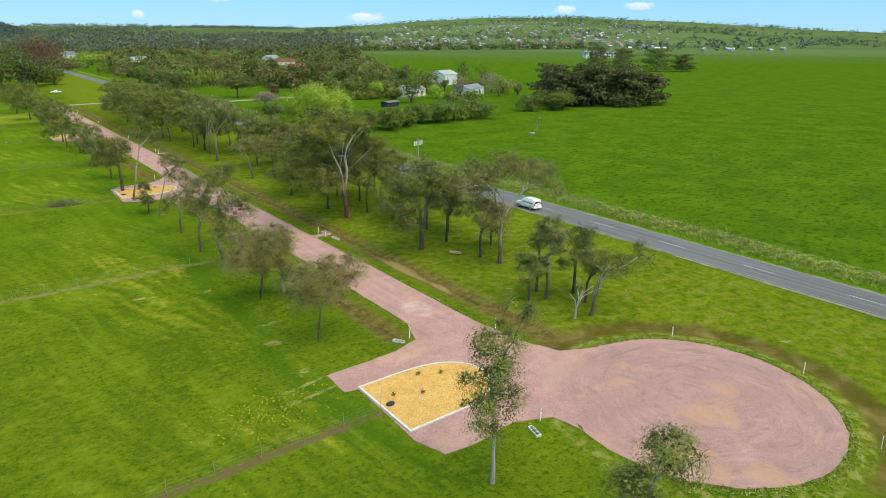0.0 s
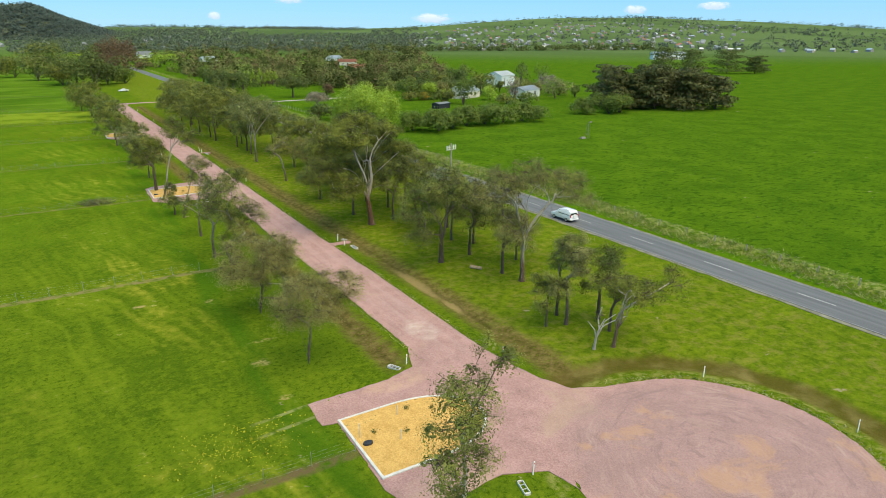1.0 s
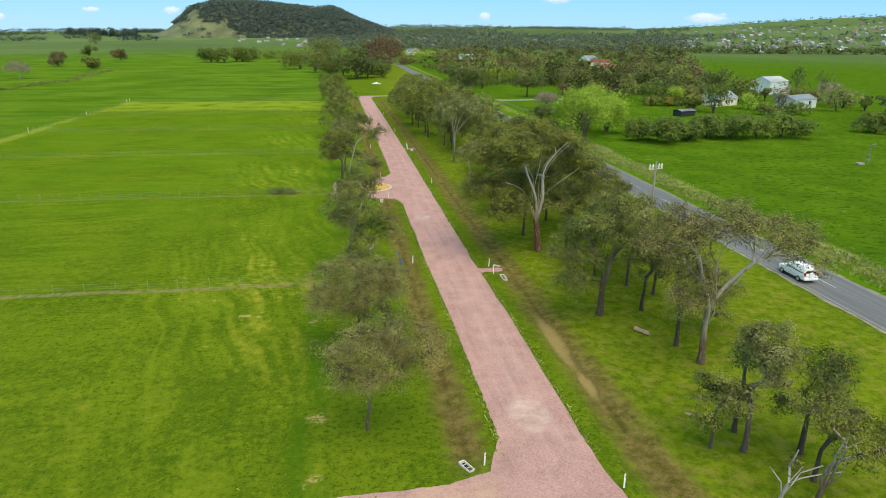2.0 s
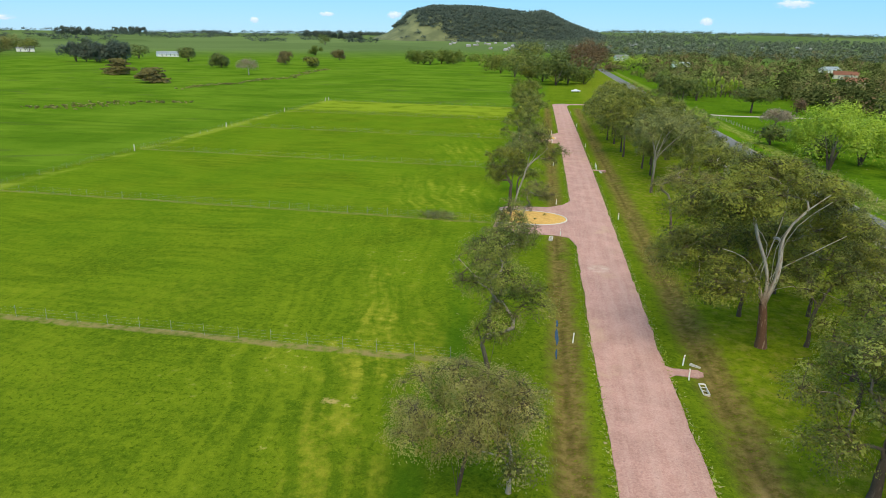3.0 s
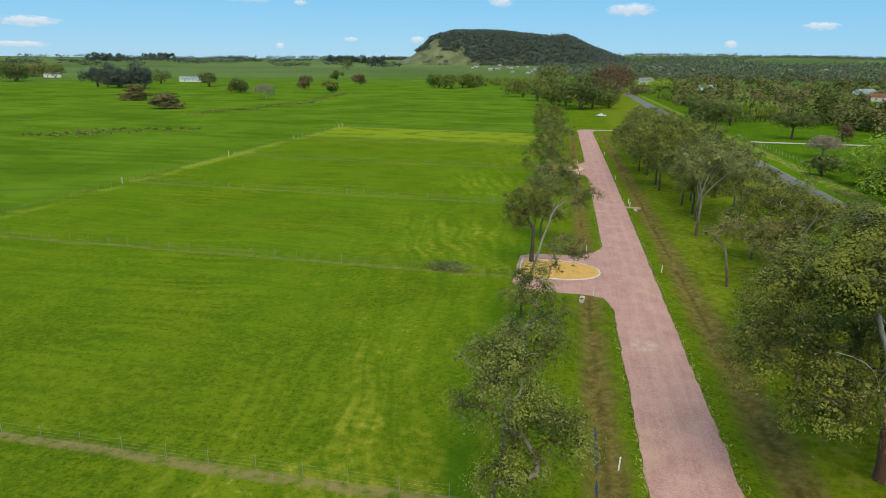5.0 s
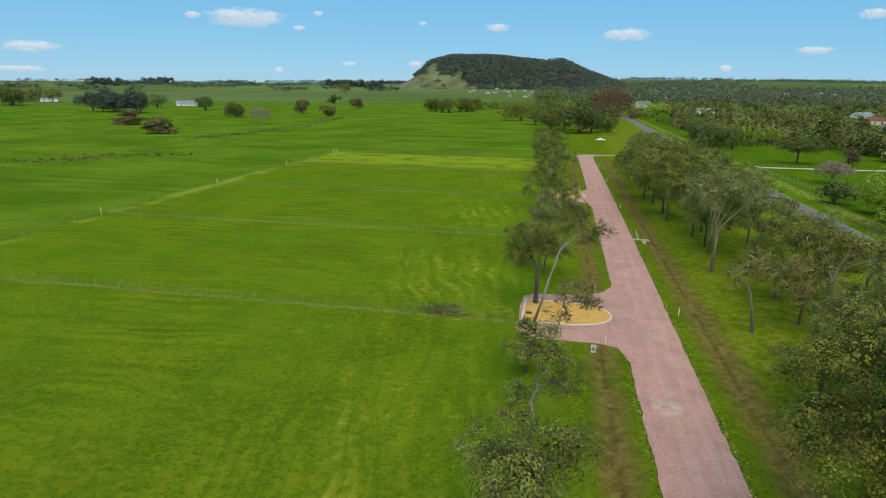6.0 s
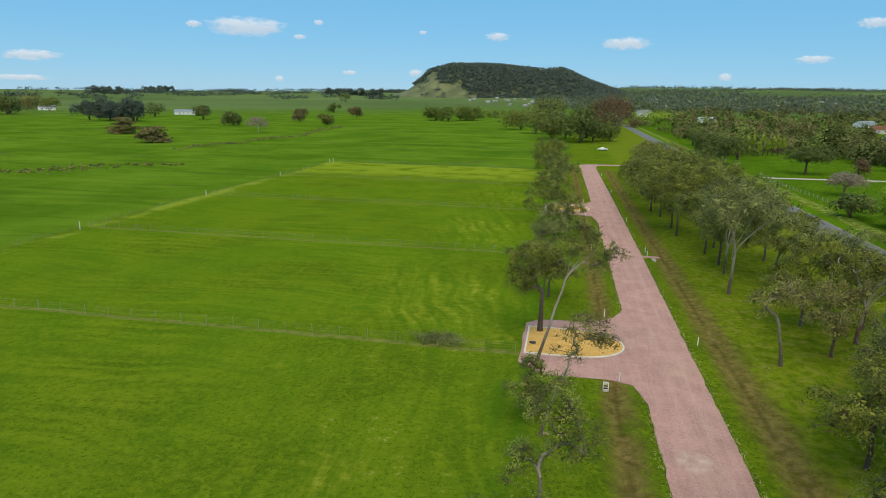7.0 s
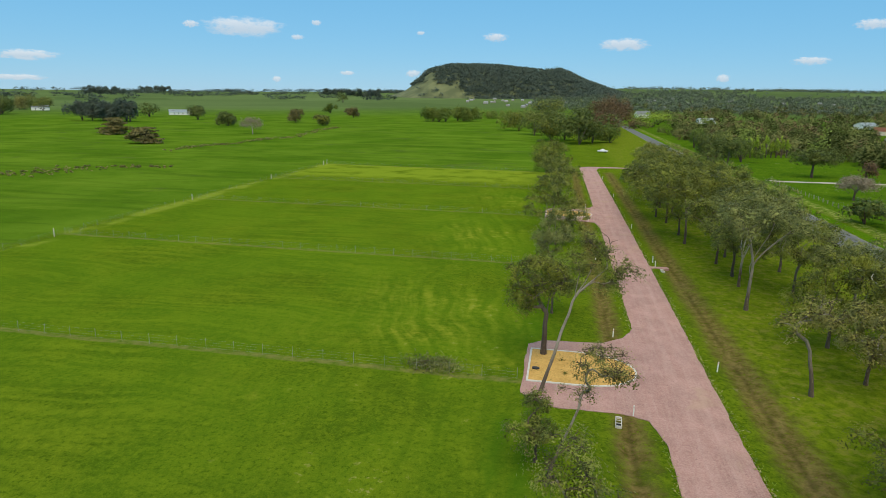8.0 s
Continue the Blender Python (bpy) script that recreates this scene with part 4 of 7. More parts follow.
def gum(x, y, h, r, seed, leaf="gum", bark="grey", base=0.42, off=(0, 0), n=0, **more):
    """A plain single-crowned tree."""
    r = r * 1.42
    n = n or int(8 + 6.5 * r + 1.1 * r * r)
    lo = h * base * 0.36
    rg = np.random.default_rng(seed + 5000)
    k = 3 + int(r > 2.2) + int(r > 4)
    lobes = [dome(r * 0.55, (h - lo) * 0.42, h - (h - lo) * 0.24, n // k + 1, off[0] + rg.normal(0, 0.12) * r, off[1] + rg.normal(0, 0.12) * r)]
    for j in range(k - 1):
        a = 6.283 * j / (k - 1) + rg.uniform(0, 1.4)
        q = rg.uniform(0.4, 0.62) * r
        lobes.append(dome(r * rg.uniform(0.4, 0.6), (h - lo) * rg.uniform(0.34, 0.55), lo + (h - lo) * rg.uniform(0.28, 0.7), n // k + 1, off[0] + q * math.cos(a), off[1] + q * math.sin(a)))
    more.setdefault("fork_at", 0.24)
    return tree(x, y, h, lobes, leaf, bark, seed, trunk=more.pop("trunk", 0.07 + h * 0.0085), **more)


ROW_E = "trees between the lane and the sealed road"
ROW_W = "trees along the lot side of the lane"

# the spreading gum with white limbs
tree(12.9, -40.5, 17.3, [dome(2.9, 3.6, 9.2, 30, -7.6, 0.2), dome(3.2, 3.4, 13.2, 36, -6.0, 2.2), dome(3.1, 3.4, 14.2, 36, -3.8, -0.6), dome(3.4, 3.0, 16.0, 38, -0.8, 2.6), dome(3.0, 3.4, 14.0, 30, 3.6, 2.5), dome(2.8, 3.2, 7.4, 24, -5.2, -2.4),
                         dome(2.4, 3.2, 11.2, 20, 5.6, 3.6), dome(2.6, 2.8, 9.6, 18, 1.0, 6.0), dome(1.6, 2.0, 12.2, 8, 6.6, 0.4)],
     "olive", "red", 11, trunk=0.4, fork_at=0.25, lean=(-2.0, 0), per=150, puff=0.95, size=(0.32, 0.12), spread=0.25, dense=0.8,
     limbs=[(-1.2, -2.4, 15.6), (2.4, -2.4, 14.6), (0.4, -2.2, 13.4), (-3.4, -2.4, 12.4), (-5.6, -3.0, 10.2), (4.4, -1.6, 11.6), (-4.6, -3.2, 8.6), (3.4, 0.5, 14.6), (-2.8, 0.6, 14.6), (6.2, 0.6, 5.0)],
     label="spreading eucalypt with peeling red-brown trunk and white limbs", group=ROW_E)
tree(13.3, -61.6, 13.7, [dome(3.0, 5.5, 7.6, 34, -3.0, 0.6), dome(3.2, 5.0, 10.8, 42, 0.4, 0), dome(2.9, 5.0, 8.6, 32, 3.0, -0.8), dome(2.0, 3.0, 5.0, 16, -3.6, -1)], "gum", "dark", 12, trunk=0.3, fork_at=0.22, limbs=[(-1.8, -1, 8), (0.3, -1.2, 9), (1.8, -0.8, 8)],
     puff=0.85, per=100, label="many-stemmed dark-trunked eucalypt with a dense crown", group=ROW_E)
gum(18.2, -61.0, 11.6, 2.5, 13, "gum", "dark", 0.4, group=ROW_E)
gum(17.8, -69.2, 13.0, 3.2, 14, "brown", "dark", 0.5, group=ROW_E, label="eucalypt with a thin olive-brown crown and dark trunk")
tree(18.3, -72.6, 14.6, [dome(3.4, 3.4, 11.4, 40, -3.4, 1.6), dome(3.8, 2.8, 13.2, 48, 0.8, 1.4), dome(3.8, 3.0, 12.0, 46, 5.2, 0.6), dome(2.2, 2.4, 8.0, 14, -2.6, -2), dome(2.4, 2.6, 10.0, 16, 7.6, 0)], "brown", "white", 15, trunk=0.27, fork_at=0.24,
     limbs=[(-2.6, -1.6, 11.0), (0.6, -1.8, 12.4), (3.4, -1.6, 10.6), (1.8, -1.4, 9.0), (-1.2, -1.6, 8.6)], puff=0.8, per=60, full=False, dense=0.7, spread=0.25, label="pale-limbed eucalypt with a sparse olive-brown crown", group=ROW_E)
tree(12.5, -84.2, 6.4, [dome(1.1, 2.6, 4.8, 12, -0.5, 0.2), dome(1.0, 2.0, 4.2, 9, 0.9, -0.3), dome(0.7, 1.4, 3.0, 5, -0.9, -0.3)], "gum", "grey", 16, trunk=0.1, fork_at=0.35, puff=0.55, per=110, group=ROW_E, label="slim small eucalypt with a ragged crown")
tree(14.6, -84.9, 10.2, [dome(1.7, 3.0, 8.2, 20, 0.7, 0.2), dome(1.4, 2.6, 6.4, 13, 1.5, -0.4), dome(1.1, 2.0, 4.6, 8, -0.8, 0.2)], "pale", "grey", 17, trunk=0.17, fork_at=0.35, puff=0.65, per=130, group=ROW_E, label="slim eucalypt with pale flowering foliage")
tree(15.3, -82.6, 7.8, [dome(1.2, 2.6, 6.0, 10, 0.1, 0), dome(0.9, 1.8, 4.2, 6, -0.7, 0)], "gum", "dark", 18, trunk=0.14, fork_at=0.4, puff=0.6, per=100, group=ROW_E)
tree(18.4, -85.6, 8.4, [dome(1.7, 2.6, 7.0, 16, 0.3, 0.1), dome(1.4, 2.2, 5.2, 10, 1.6, 0.2), dome(1.2, 1.8, 4.6, 8, -1.2, -0.2)], "dark", "dark", 19, trunk=0.17, fork_at=0.34, puff=0.65, per=120, group=ROW_E, label="small dark dense tree on a short black trunk")
tree(17.3, -88.4, 6.8, [dome(1.3, 2.2, 5.2, 11, 0.4, 0), dome(1.1, 1.8, 4.2, 8, 1.9, -0.2)], "gum", "dark", 20, trunk=0.13, fork_at=0.36, puff=0.6, per=110, group=ROW_E)
tree(15.1, -91.1, 8.2, [dome(2.3, 3.6, 6.2, 34, 1.2, -0.4), dome(1.5, 2.2, 6.6, 13, 5.4, -1.6), dome(1.0, 1.6, 5.6, 6, 3.6, -1)], "olive", "white", 21, trunk=0.16, fork_at=0.22, full=False, dense=0.5, lean=(1.0, -0.4), limbs=[(1.8, -0.6, 5.6), (3.4, -1.2, 5.0), (5.0, -1.5, 6.0), (0.8, -0.4, 5.6)], puff=0.75, per=85, spread=0.2,
     label="leaning pale-barked tree with a side limb", group=ROW_E)
tree(13.2, -90.5, 4.4, [dome(0.5, 1.0, 3.6, 2, 0.9, -0.1)], "olive", "pale", 22, trunk=0.13, fork_at=0.24, lean=(0.5, 0), bare=2, per=8, limbs=[(0.7, 0.1, 4.2), (2.0, -0.5, 3.4), (3.4, -0.6, 2.9), (-0.8, 0.3, 3.0), (1.6, 0.5, 2.6)], name="dead_tree", label="leaning bleached dead sapling trunk, almost leafless", group=ROW_E)
gum(12.8, -33.5, 12.0, 3.8, 23, "olive", "dark", 0.4, group=ROW_E)
gum(11.8, -20.2, 10.6, 5.2, 24, "olive", "dark", 0.3, off=(0.2, 0), n=110, group=ROW_E, label="dense dark olive eucalypt on a short trunk", puff=0.95)
gum(17.2, -39.5, 10.5, 3.0, 25, "gum", "dark", 0.35, group=ROW_E)
gum(18.7, -45.5, 9.6, 2.6, 26, "gum", "dark", 0.3, group=ROW_E)
gum(17.0, -50.5, 8.6, 2.4, 27, "green", "dark", 0.3, group=ROW_E)
gum(19.6, -54.0, 10.2, 2.8, 28, "brown", "grey", 0.45, group=ROW_E)
tree(11.4, -1.3, 10.6, [dome(2.3, 3.4, 8.4, 26, 0.6, 0.5), dome(1.6, 2.6, 6.6, 10, -1.8, 0.5)], "brown", "grey", 29, trunk=0.16, fork_at=0.4, lean=(-1.2, 1.0), puff=0.8, per=60, bare=6, group=ROW_E, label="crooked eucalypt with a thin brownish crown")
tree(21.8, 7.2, 11.2, [dome(3.2, 3.0, 9.6, 36, -1.6, 0), dome(3.2, 2.8, 9.0, 30, 3.2, -0.6)], "olive", "white", 30, trunk=0.22, fork_at=0.28, limbs=[(-2, -1.6, 8.6), (1.6, -1.8, 8.8), (4.2, -1.4, 7.6), (0, -1.5, 7)], puff=0.9, per=80, spread=0.2, group=ROW_E, label="white-limbed eucalypt with a flat olive crown")
tree(12.0, 23.8, 16.4, [dome(3.6, 5.5, 12.2, 50, -1.0, 0), dome(3.2, 4.2, 12.0, 34, 4.0, 0)], "grey", "grey", 31, trunk=0.21, fork_at=0.28, limbs=[(-1.5, -1.5, 11), (1.5, -1.6, 12), (3.2, -1.2, 10.5)], puff=0.95, per=95, bare=8, group=ROW_E)
gum(14.2, 40.8, 13.8, 4.2, 32, "gum", "dark", 0.4, group=ROW_E)
tree(13.8, 35.1, 16.3, [dome(4.2, 5.0, 12.6, 56, -0.6, 0), dome(3.2, 3.6, 12.0, 30, 5.2, 0.6)], "grey", "white", 33, trunk=0.17, fork_at=0.25, limbs=[(-2, -1.8, 11), (0.6, -2, 12.5), (3.4, -1.6, 11.5), (2.0, -2.0, 9.5)], puff=1.0, per=95, bare=8, spread=0.3, group=ROW_E, label="tall grey-green eucalypt with forked pale limbs")
gum(13.4, 48.2, 12.4, 4.0, 34, "gum", "dark", 0.42, group=ROW_E)
gum(16.0, 53.8, 12.0, 3.8, 35, "olive", "dark", 0.4, group=ROW_E)
gum(10.8, 62.9, 16.4, 6.6, 36, "olive", "dark", 0.4, off=(1.0, 0), group=ROW_E, puff=1.05, label="broad dark olive eucalypt on a stout trunk")
gum(11.0, 71.2, 13.0, 5.2, 37, "gum", "dark", 0.4, off=(-1.2, 0), group=ROW_E, puff=1.0)
gum(10.4, 83.8, 15.0, 5.6, 38, "olive", "dark", 0.42, group=ROW_E, puff=1.05)
gum(9.1, 91.0, 14.4, 5.0, 39, "gum", "dark", 0.4, group=ROW_E, puff=1.05)
gum(11.8, 104.8, 15.8, 6.2, 40, "olive", "dark", 0.38, group=ROW_E, puff=1.1)
gum(10.6, 118.5, 14.0, 5.6, 41, "dark", "dark", 0.35, group=ROW_E, puff=1.1)
gum(13.2, 133.0, 15.0, 5.8, 42, "olive", "dark", 0.35, group=ROW_E, puff=1.1)
gum(14.0, 150.0, 14.0, 5.6, 43, "brown", "dark", 0.3, group=ROW_E, puff=1.1)
gum(21.0, -10.0, 10.6, 4.2, 44, "gum", "grey", 0.4, group=ROW_E)
gum(24.6, 24.0, 12.0, 4.6, 45, "grey", "white", 0.45, group=ROW_E, bare=8)
gum(22.4, 45.5, 12.6, 4.8, 46, "olive", "grey", 0.42, group=ROW_E)
gum(29.0, 14.0, 10.6, 4.4, 47, "brown", "white", 0.45, group=ROW_E, bare=10, label="thin brownish eucalypt with white limbs")
gum(25.8, -2.5, 9.6, 3.6, 48, "dark", "dark", 0.25, group=ROW_E, label="low dark bushy tree beside the road")
gum(20.6, 62.0, 13.0, 5.0, 49, "gum", "grey", 0.4, group=ROW_E)
gum(19.0, 80.0, 13.0, 5.2, 51, "gum", "dark", 0.38, group=ROW_E)
gum(18.5, -26.0, 9.8, 3.2, 52, "gum", "dark", 0.35, group=ROW_E)

for k, (x, y, h, r, key, bk) in enumerate([(21.5, -57, 9.5, 3.2, "brown", "white"), (22.5, -48, 10.5, 3.4, "gum", "grey"), (23.5, -38, 10.5, 3.6, "olive", "grey"), (20.0, -32, 11.0, 3.6, "gum", "dark"), (25.5, -28, 10.5, 3.6, "brown", "white"),
                                           (16.5, -14, 10.5, 3.6, "gum", "grey"), (25.0, -16, 10.0, 3.6, "olive", "grey"), (30.0, -8, 9.0, 3.2, "gum", "white"), (17.5, 2.5, 10.0, 3.2, "brown", "white"), (22.4, -66, 8.0, 2.4, "brown", "grey")]):
    gum(x, y, h, r, 870 + k, key, bk, 0.45, group=ROW_E)
for k, (x, y, h, r, key) in enumerate([(28, 96, 12.5, 4.6, "olive"), (30.5, 111, 12, 4.6, "gum"), (27, 128, 13, 5.0, "olive"), (30, 146, 12.5, 4.8, "dark"), (25, 161, 13, 5.0, "brown"), (21, 177, 12, 4.6, "olive"), (16.5, 166, 12.5, 5.0, "gum"), (32, 84, 11, 4.2, "grey")]):
    gum(x, y, h, r, 890 + k, key, "dark", 0.4, group=ROW_E)
for k, (x, y, h, r, key, bk) in enumerate([(17.5, 12, 11.5, 4.2, "olive", "grey"), (24.5, 12.5, 10.0, 3.8, "gum", "grey"), (20.5, 33, 12.5, 4.6, "gum", "grey"),
                                           (17.5, 92, 13.5, 5.0, "olive", "dark"), (19.5, 106, 13.5, 5.0, "gum", "dark"), (22.0, 120, 13.0, 5.0, "olive", "dark")]):
    gum(x, y, h, r, 840 + k, key, bk, 0.42, group=ROW_E)

# along the lots
tree(-11.3, -79.2, 9.4, [dome(2.9, 5.0, 6.2, 60, 0.0, 0), dome(2.2, 3.4, 7.0, 34, 3.0, 0.4)], "wattle", "grey", 61, trunk=0.1, forks=4, splay=0.5, fork_at=0.3, puff=0.75, per=120, size=(0.3, 0.06), full=False, dense=0.85, label="feathery wattle with a thin olive-brown crown", group=ROW_W)
tree(-12.0, -65.8, 9.4, [dome(3.7, 5.4, 6.2, 84, -0.4, 0), dome(2.4, 3.4, 7.2, 28, 2.2, 0)], "wattle", "dark", 62, trunk=0.11, forks=4, splay=0.5, fork_at=0.24, puff=0.75, per=120, size=(0.3, 0.06), full=False, dense=0.85, label="fine-twigged wattle with a brownish crown", group=ROW_W)
gum(-8.9, -65.0, 7.8, 1.9, 63, "grey", "pale", 0.4, group=ROW_W, label="young blue-grey gum with rounded leaves")
tree(-11.4, -51.5, 13.6, [dome(2.2, 5.0, 9.8, 26, -0.8, 0), dome(2.1, 4.4, 7.6, 20, 2.0, 0), dome(1.5, 3.0, 12.2, 12, 1.0, 0.4), dome(1.7, 3.4, 5.4, 12, 0.2, -1.0)], "gum", "grey", 64, trunk=0.17, forks=2, fork_at=0.3, puff=0.75, per=110, full=False, dense=0.8, label="slender eucalypt with drooping grey-green foliage", group=ROW_W)
gum(-12.2, -44.0, 10.8, 2.2, 65, "gum", "grey", 0.4, group=ROW_W, full=False, dense=0.55, puff=0.7, per=75)
tree(-11.8, -33.0, 12.0, [dome(1.6, 4.0, 9.6, 15, 0.2, 0), dome(1.6, 3.4, 6.8, 12, 1.8, 0), dome(1.4, 2.8, 5.0, 8, -1.4, 0.4)], "gum", "grey", 66, trunk=0.13, fork_at=0.35, puff=0.62, per=70, full=False, dense=0.8, label="slim gum with hanging leaf clusters", group=ROW_W)
tree(-12.2, -20.7, 10.6, [dome(2.1, 2.6, 9.0, 26, 3.6, 1.6), dome(1.2, 1.8, 7.0, 6, 1.8, 1.0)], "brown", "grey", 67, trunk=0.085, fork_at=0.55, lean=(3.2, 1.4), puff=0.55, per=44, size=(0.28, 0.09), full=False, dense=0.9, spread=0.2, label="leaning pale sapling with a wispy brownish crown", group=ROW_W)
gum(-13.1, -17.8, 5.6, 1.5, 68, "gum", "dark", 0.45, group=ROW_W, puff=0.6, per=130)
tree(-13.3, 2.8, 11.0, [dome(3.3, 4.6, 8.6, 60, -0.9, 0), dome(2.2, 3.0, 6.2, 22, -1.8, 0.3)], "olive", "dark", 69, trunk=0.25, fork_at=0.42, puff=0.75, per=80, label="dark-trunked tree with a fine olive crown in the island", group=ROW_W)
tree(-13.3, -6.2, 15.0, [dome(2.0, 2.6, 13.4, 16, 4.6, 3.0), dome(1.7, 2.4, 11.8, 11, 6.4, 3.0), dome(1.5, 2.2, 12.0, 9, 2.8, 3.0), dome(1.2, 1.8, 10.0, 6, 6.2, 2.4)], "gum", "grey", 70, trunk=0.13, fork_at=0.5, lean=(4.6, 3.0), puff=0.7, per=75, bare=4, spread=0.1, full=False, dense=0.8,
     limbs=[(4.0, 2.6, 11.4), (5.4, 2.8, 11.6), (3.2, 2.8, 11.8)], label="tall leaning white-barked gum", group=ROW_W)
gum(-12.8, 16.5, 8.2, 2.6, 71, "gum", "grey", 0.4, group=ROW_W)
gum(-13.4, 34.0, 9.4, 3.0, 72, "grey", "grey", 0.4, group=ROW_W)
gum(-13.2, 56.0, 8.2, 3.6, 73, "gum", "grey", 0.35, off=(1.8, 0), group=ROW_W)
gum(-14.7, 68.0, 12.0, 3.6, 74, "gum", "grey", 0.4, group=ROW_W)
gum(-14.2, 80.0, 11.5, 3.8, 75, "olive", "dark", 0.38, group=ROW_W)
gum(-13.6, 104.0, 11.6, 4.2, 76, "gum", "dark", 0.35, group=ROW_W)
gum(-14.8, 128.0, 12.4, 4.6, 77, "gum", "dark", 0.35, group=ROW_W)
gum(-16.6, 148.0, 13.4, 5.2, 78, "olive", "dark", 0.35, group=ROW_W, puff=1.0)
gum(-19.0, 172.0, 13.0, 5.6, 79, "olive", "dark", 0.3, group=ROW_W, puff=1.1)

# beside the bulb
tree(-11.2, -105.3, 12.8, [dome(2.2, 4.4, 7.8, 40, -0.2, 0), dome(1.7, 2.4, 10.4, 16, 0.6, 0.3), dome(1.2, 1.6, 12.2, 9, 2.4, 0.4), dome(1.0, 1.6, 5.6, 5, -0.9, -0.4)], "gum", "pale", 81, trunk=0.13, fork_at=0.4, lean=(0.4, 0.3), puff=0.7, per=150, size=(0.22, 0.075), label="slender young gum with a grey trunk beside the crossover")
tree(-9.8, -116.3, 9.4, [dome(1.1, 2.4, 8.2, 20, 0.9, -0.3), dome(1.2, 2.2, 6.4, 18, -0.8, 0.3)], "gum", "pale", 82, trunk=0.11, fork_at=0.4, puff=0.7, per=150, size=(0.22, 0.075), label="small round-headed young gum beside the bulb")


# ---- lane furniture ----
def guide_post():
    thing = part("guide_post", boxed(-0.055, 0.055, -0.025, 0.025, -0.15, 1.05, 0.012), M_PLASTIC)
    tagged(thing, "white plastic roadside guide post with a small reflector", "guide post", "guide posts along the lane")
    part("reflector", boxed(-0.025, 0.025, -0.032, -0.026, 0.82, 0.92), M_RED, thing, "red reflector")
    return thing


POSTS = [(-3.65, -83.9), (4.75, -87.3), (17.8, -99.3), (-3.4, -102.0), (20.9, -110.7), (14.4, -119.3), (1.5, -119.8), (4.99, -45.75), (5.04, -48.2), (-4.35, -43.1), (4.0, 2.5),
         (-5.2, -9.0), (-5.7, 9.8), (3.1, 46.6), (3.1, 43.6), (2.2, 75.0), (1.3, 118.7), (-6.2, 47.2), (-6.6, 80.0), (-6.8, 99.5), (0.4, 160.0)]
post = guide_post()
for k, (x, y) in enumerate(POSTS):
    m = pose(x, y, ground_z(x, y), random.uniform(-3, 3), random.uniform(-3, 3), random.uniform(-15, 15))
    if k == 0:
        post.matrix_basis = m
    else:
        copy_thing(post, m)


def culvert_end():
    """A pale concrete frame with dark openings between cross bars."""
    thing = empty("culvert_grate", pose(0, 0, 0))
    tagged(thing, "pale concrete culvert end frame with cross bars over a drain", "culvert grate", "culvert ends in the swales")
    for sx in (-0.42, 0.42):
        part("side_wall", boxed(sx - 0.055, sx + 0.055, -1.0, 1.0, -0.25, 0.14, 0.015), M_CONC, thing)
    for sy in (-1.0, 1.0):
        part("end_wall", boxed(-0.35, 0.35, sy - (0.16 if sy > 0 else 0.05), sy + 0.05, -0.25, 0.14, 0.015), M_CONC, thing)
    for sy in (-0.36, 0.28):
        part("cross_bar", boxed(-0.36, 0.36, sy - 0.035, sy + 0.035, 0.05, 0.12, 0.01), M_CONC, thing)
    # floor coloured black to paint the shade seen between the bars
    part("drain_floor", boxed(-0.36, 0.36, -0.95, 0.9, -0.24, -0.18), M_RUBBER, thing, "black floor standing in for the shade inside the drain")
    return thing


grate = culvert_end()
for k, (x, y, turn, size) in enumerate([(-4.85, -83.8, 27, 0.6), (-4.85, -102.85, 166, 1.1), (-6.5, -10.3, -4, 1.35), (6.05, -49.3, 2, 1.4), (6.05, -45.6, 50, 0.75), (3.95, 41.2, 4, 1.2)]):
    m = pose(x, y, ground_z(x, y) + 0.1, 0, 0, turn) @ Matrix.Diagonal((0.84 * size, size, 0.9 * size, 1.0))
    if k == 0:
        grate.matrix_basis = m
    else:
        copy_thing(grate, m)

island(-12.3, -93.25, 10.2, 3.85)
island(-14.5, 0.0, 10.3, 3.95)
island(-15.9, 89.3, 10.3, 3.95)
pit_lid(-11.7, -93.2)
pit_lid(-13.9, -1.2)
for x, y, h in ((-11.9, -92.2, 1.2), (-9.4, -94.0, 0.9), (-8.2, -91.0, 0.9)):
    marker_stake(x, y, h)
for k, (x, y) in enumerate([(-10.8, -92.2), (-7.2, -90.6), (-8.6, -93.4), (-5.4, -91.6), (-11.4, 1.2), (-9.0, -1.4), (-7.6, 1.6), (-11.0, -2.0), (-12.5, 90.0), (-9.5, 88.6)]):
    shoot(x, y, 0.14, 0.3, "dark", 60, 300 + k)

# puddle in the swale
bm = bmesh.new()
for cx, cy, rx, ry in ((-5.78, -41.4, 0.17, 1.9), (-5.84, -45.2, 0.13, 1.1), (-5.74, -38.4, 0.12, 1.0)):
    ring = [bm.verts.new((cx + rx * math.cos(a) * random.uniform(0.4, 1.2), cy + ry * math.sin(a) * random.uniform(0.8, 1.1), -0.36)) for a in np.linspace(0, 2 * math.pi, 18)[:-1]]
    bm.faces.new(ring)
tagged(part("puddle", bm, M_WATER), "narrow still puddles of water in the muddy swale", "puddle", kind="structure")

# log on the verge
bm = bmesh.new()
bmesh.ops.create_cone(bm, cap_ends=True, segments=12, radius1=0.24, radius2=0.2, depth=1.6)
for v in bm.verts:
    v.co += Vector((random.uniform(-0.03, 0.03), random.uniform(-0.03, 0.03), 0))
log = part("fallen_log", bm, M_LOG)
log.matrix_basis = pose(15.8, -66.2, 0.24, 90, 0, 35)
tagged(log, "short weathered tan log lying in the grass", "log")

# pile of cut branches by the lot fence
rng = np.random.default_rng(77)
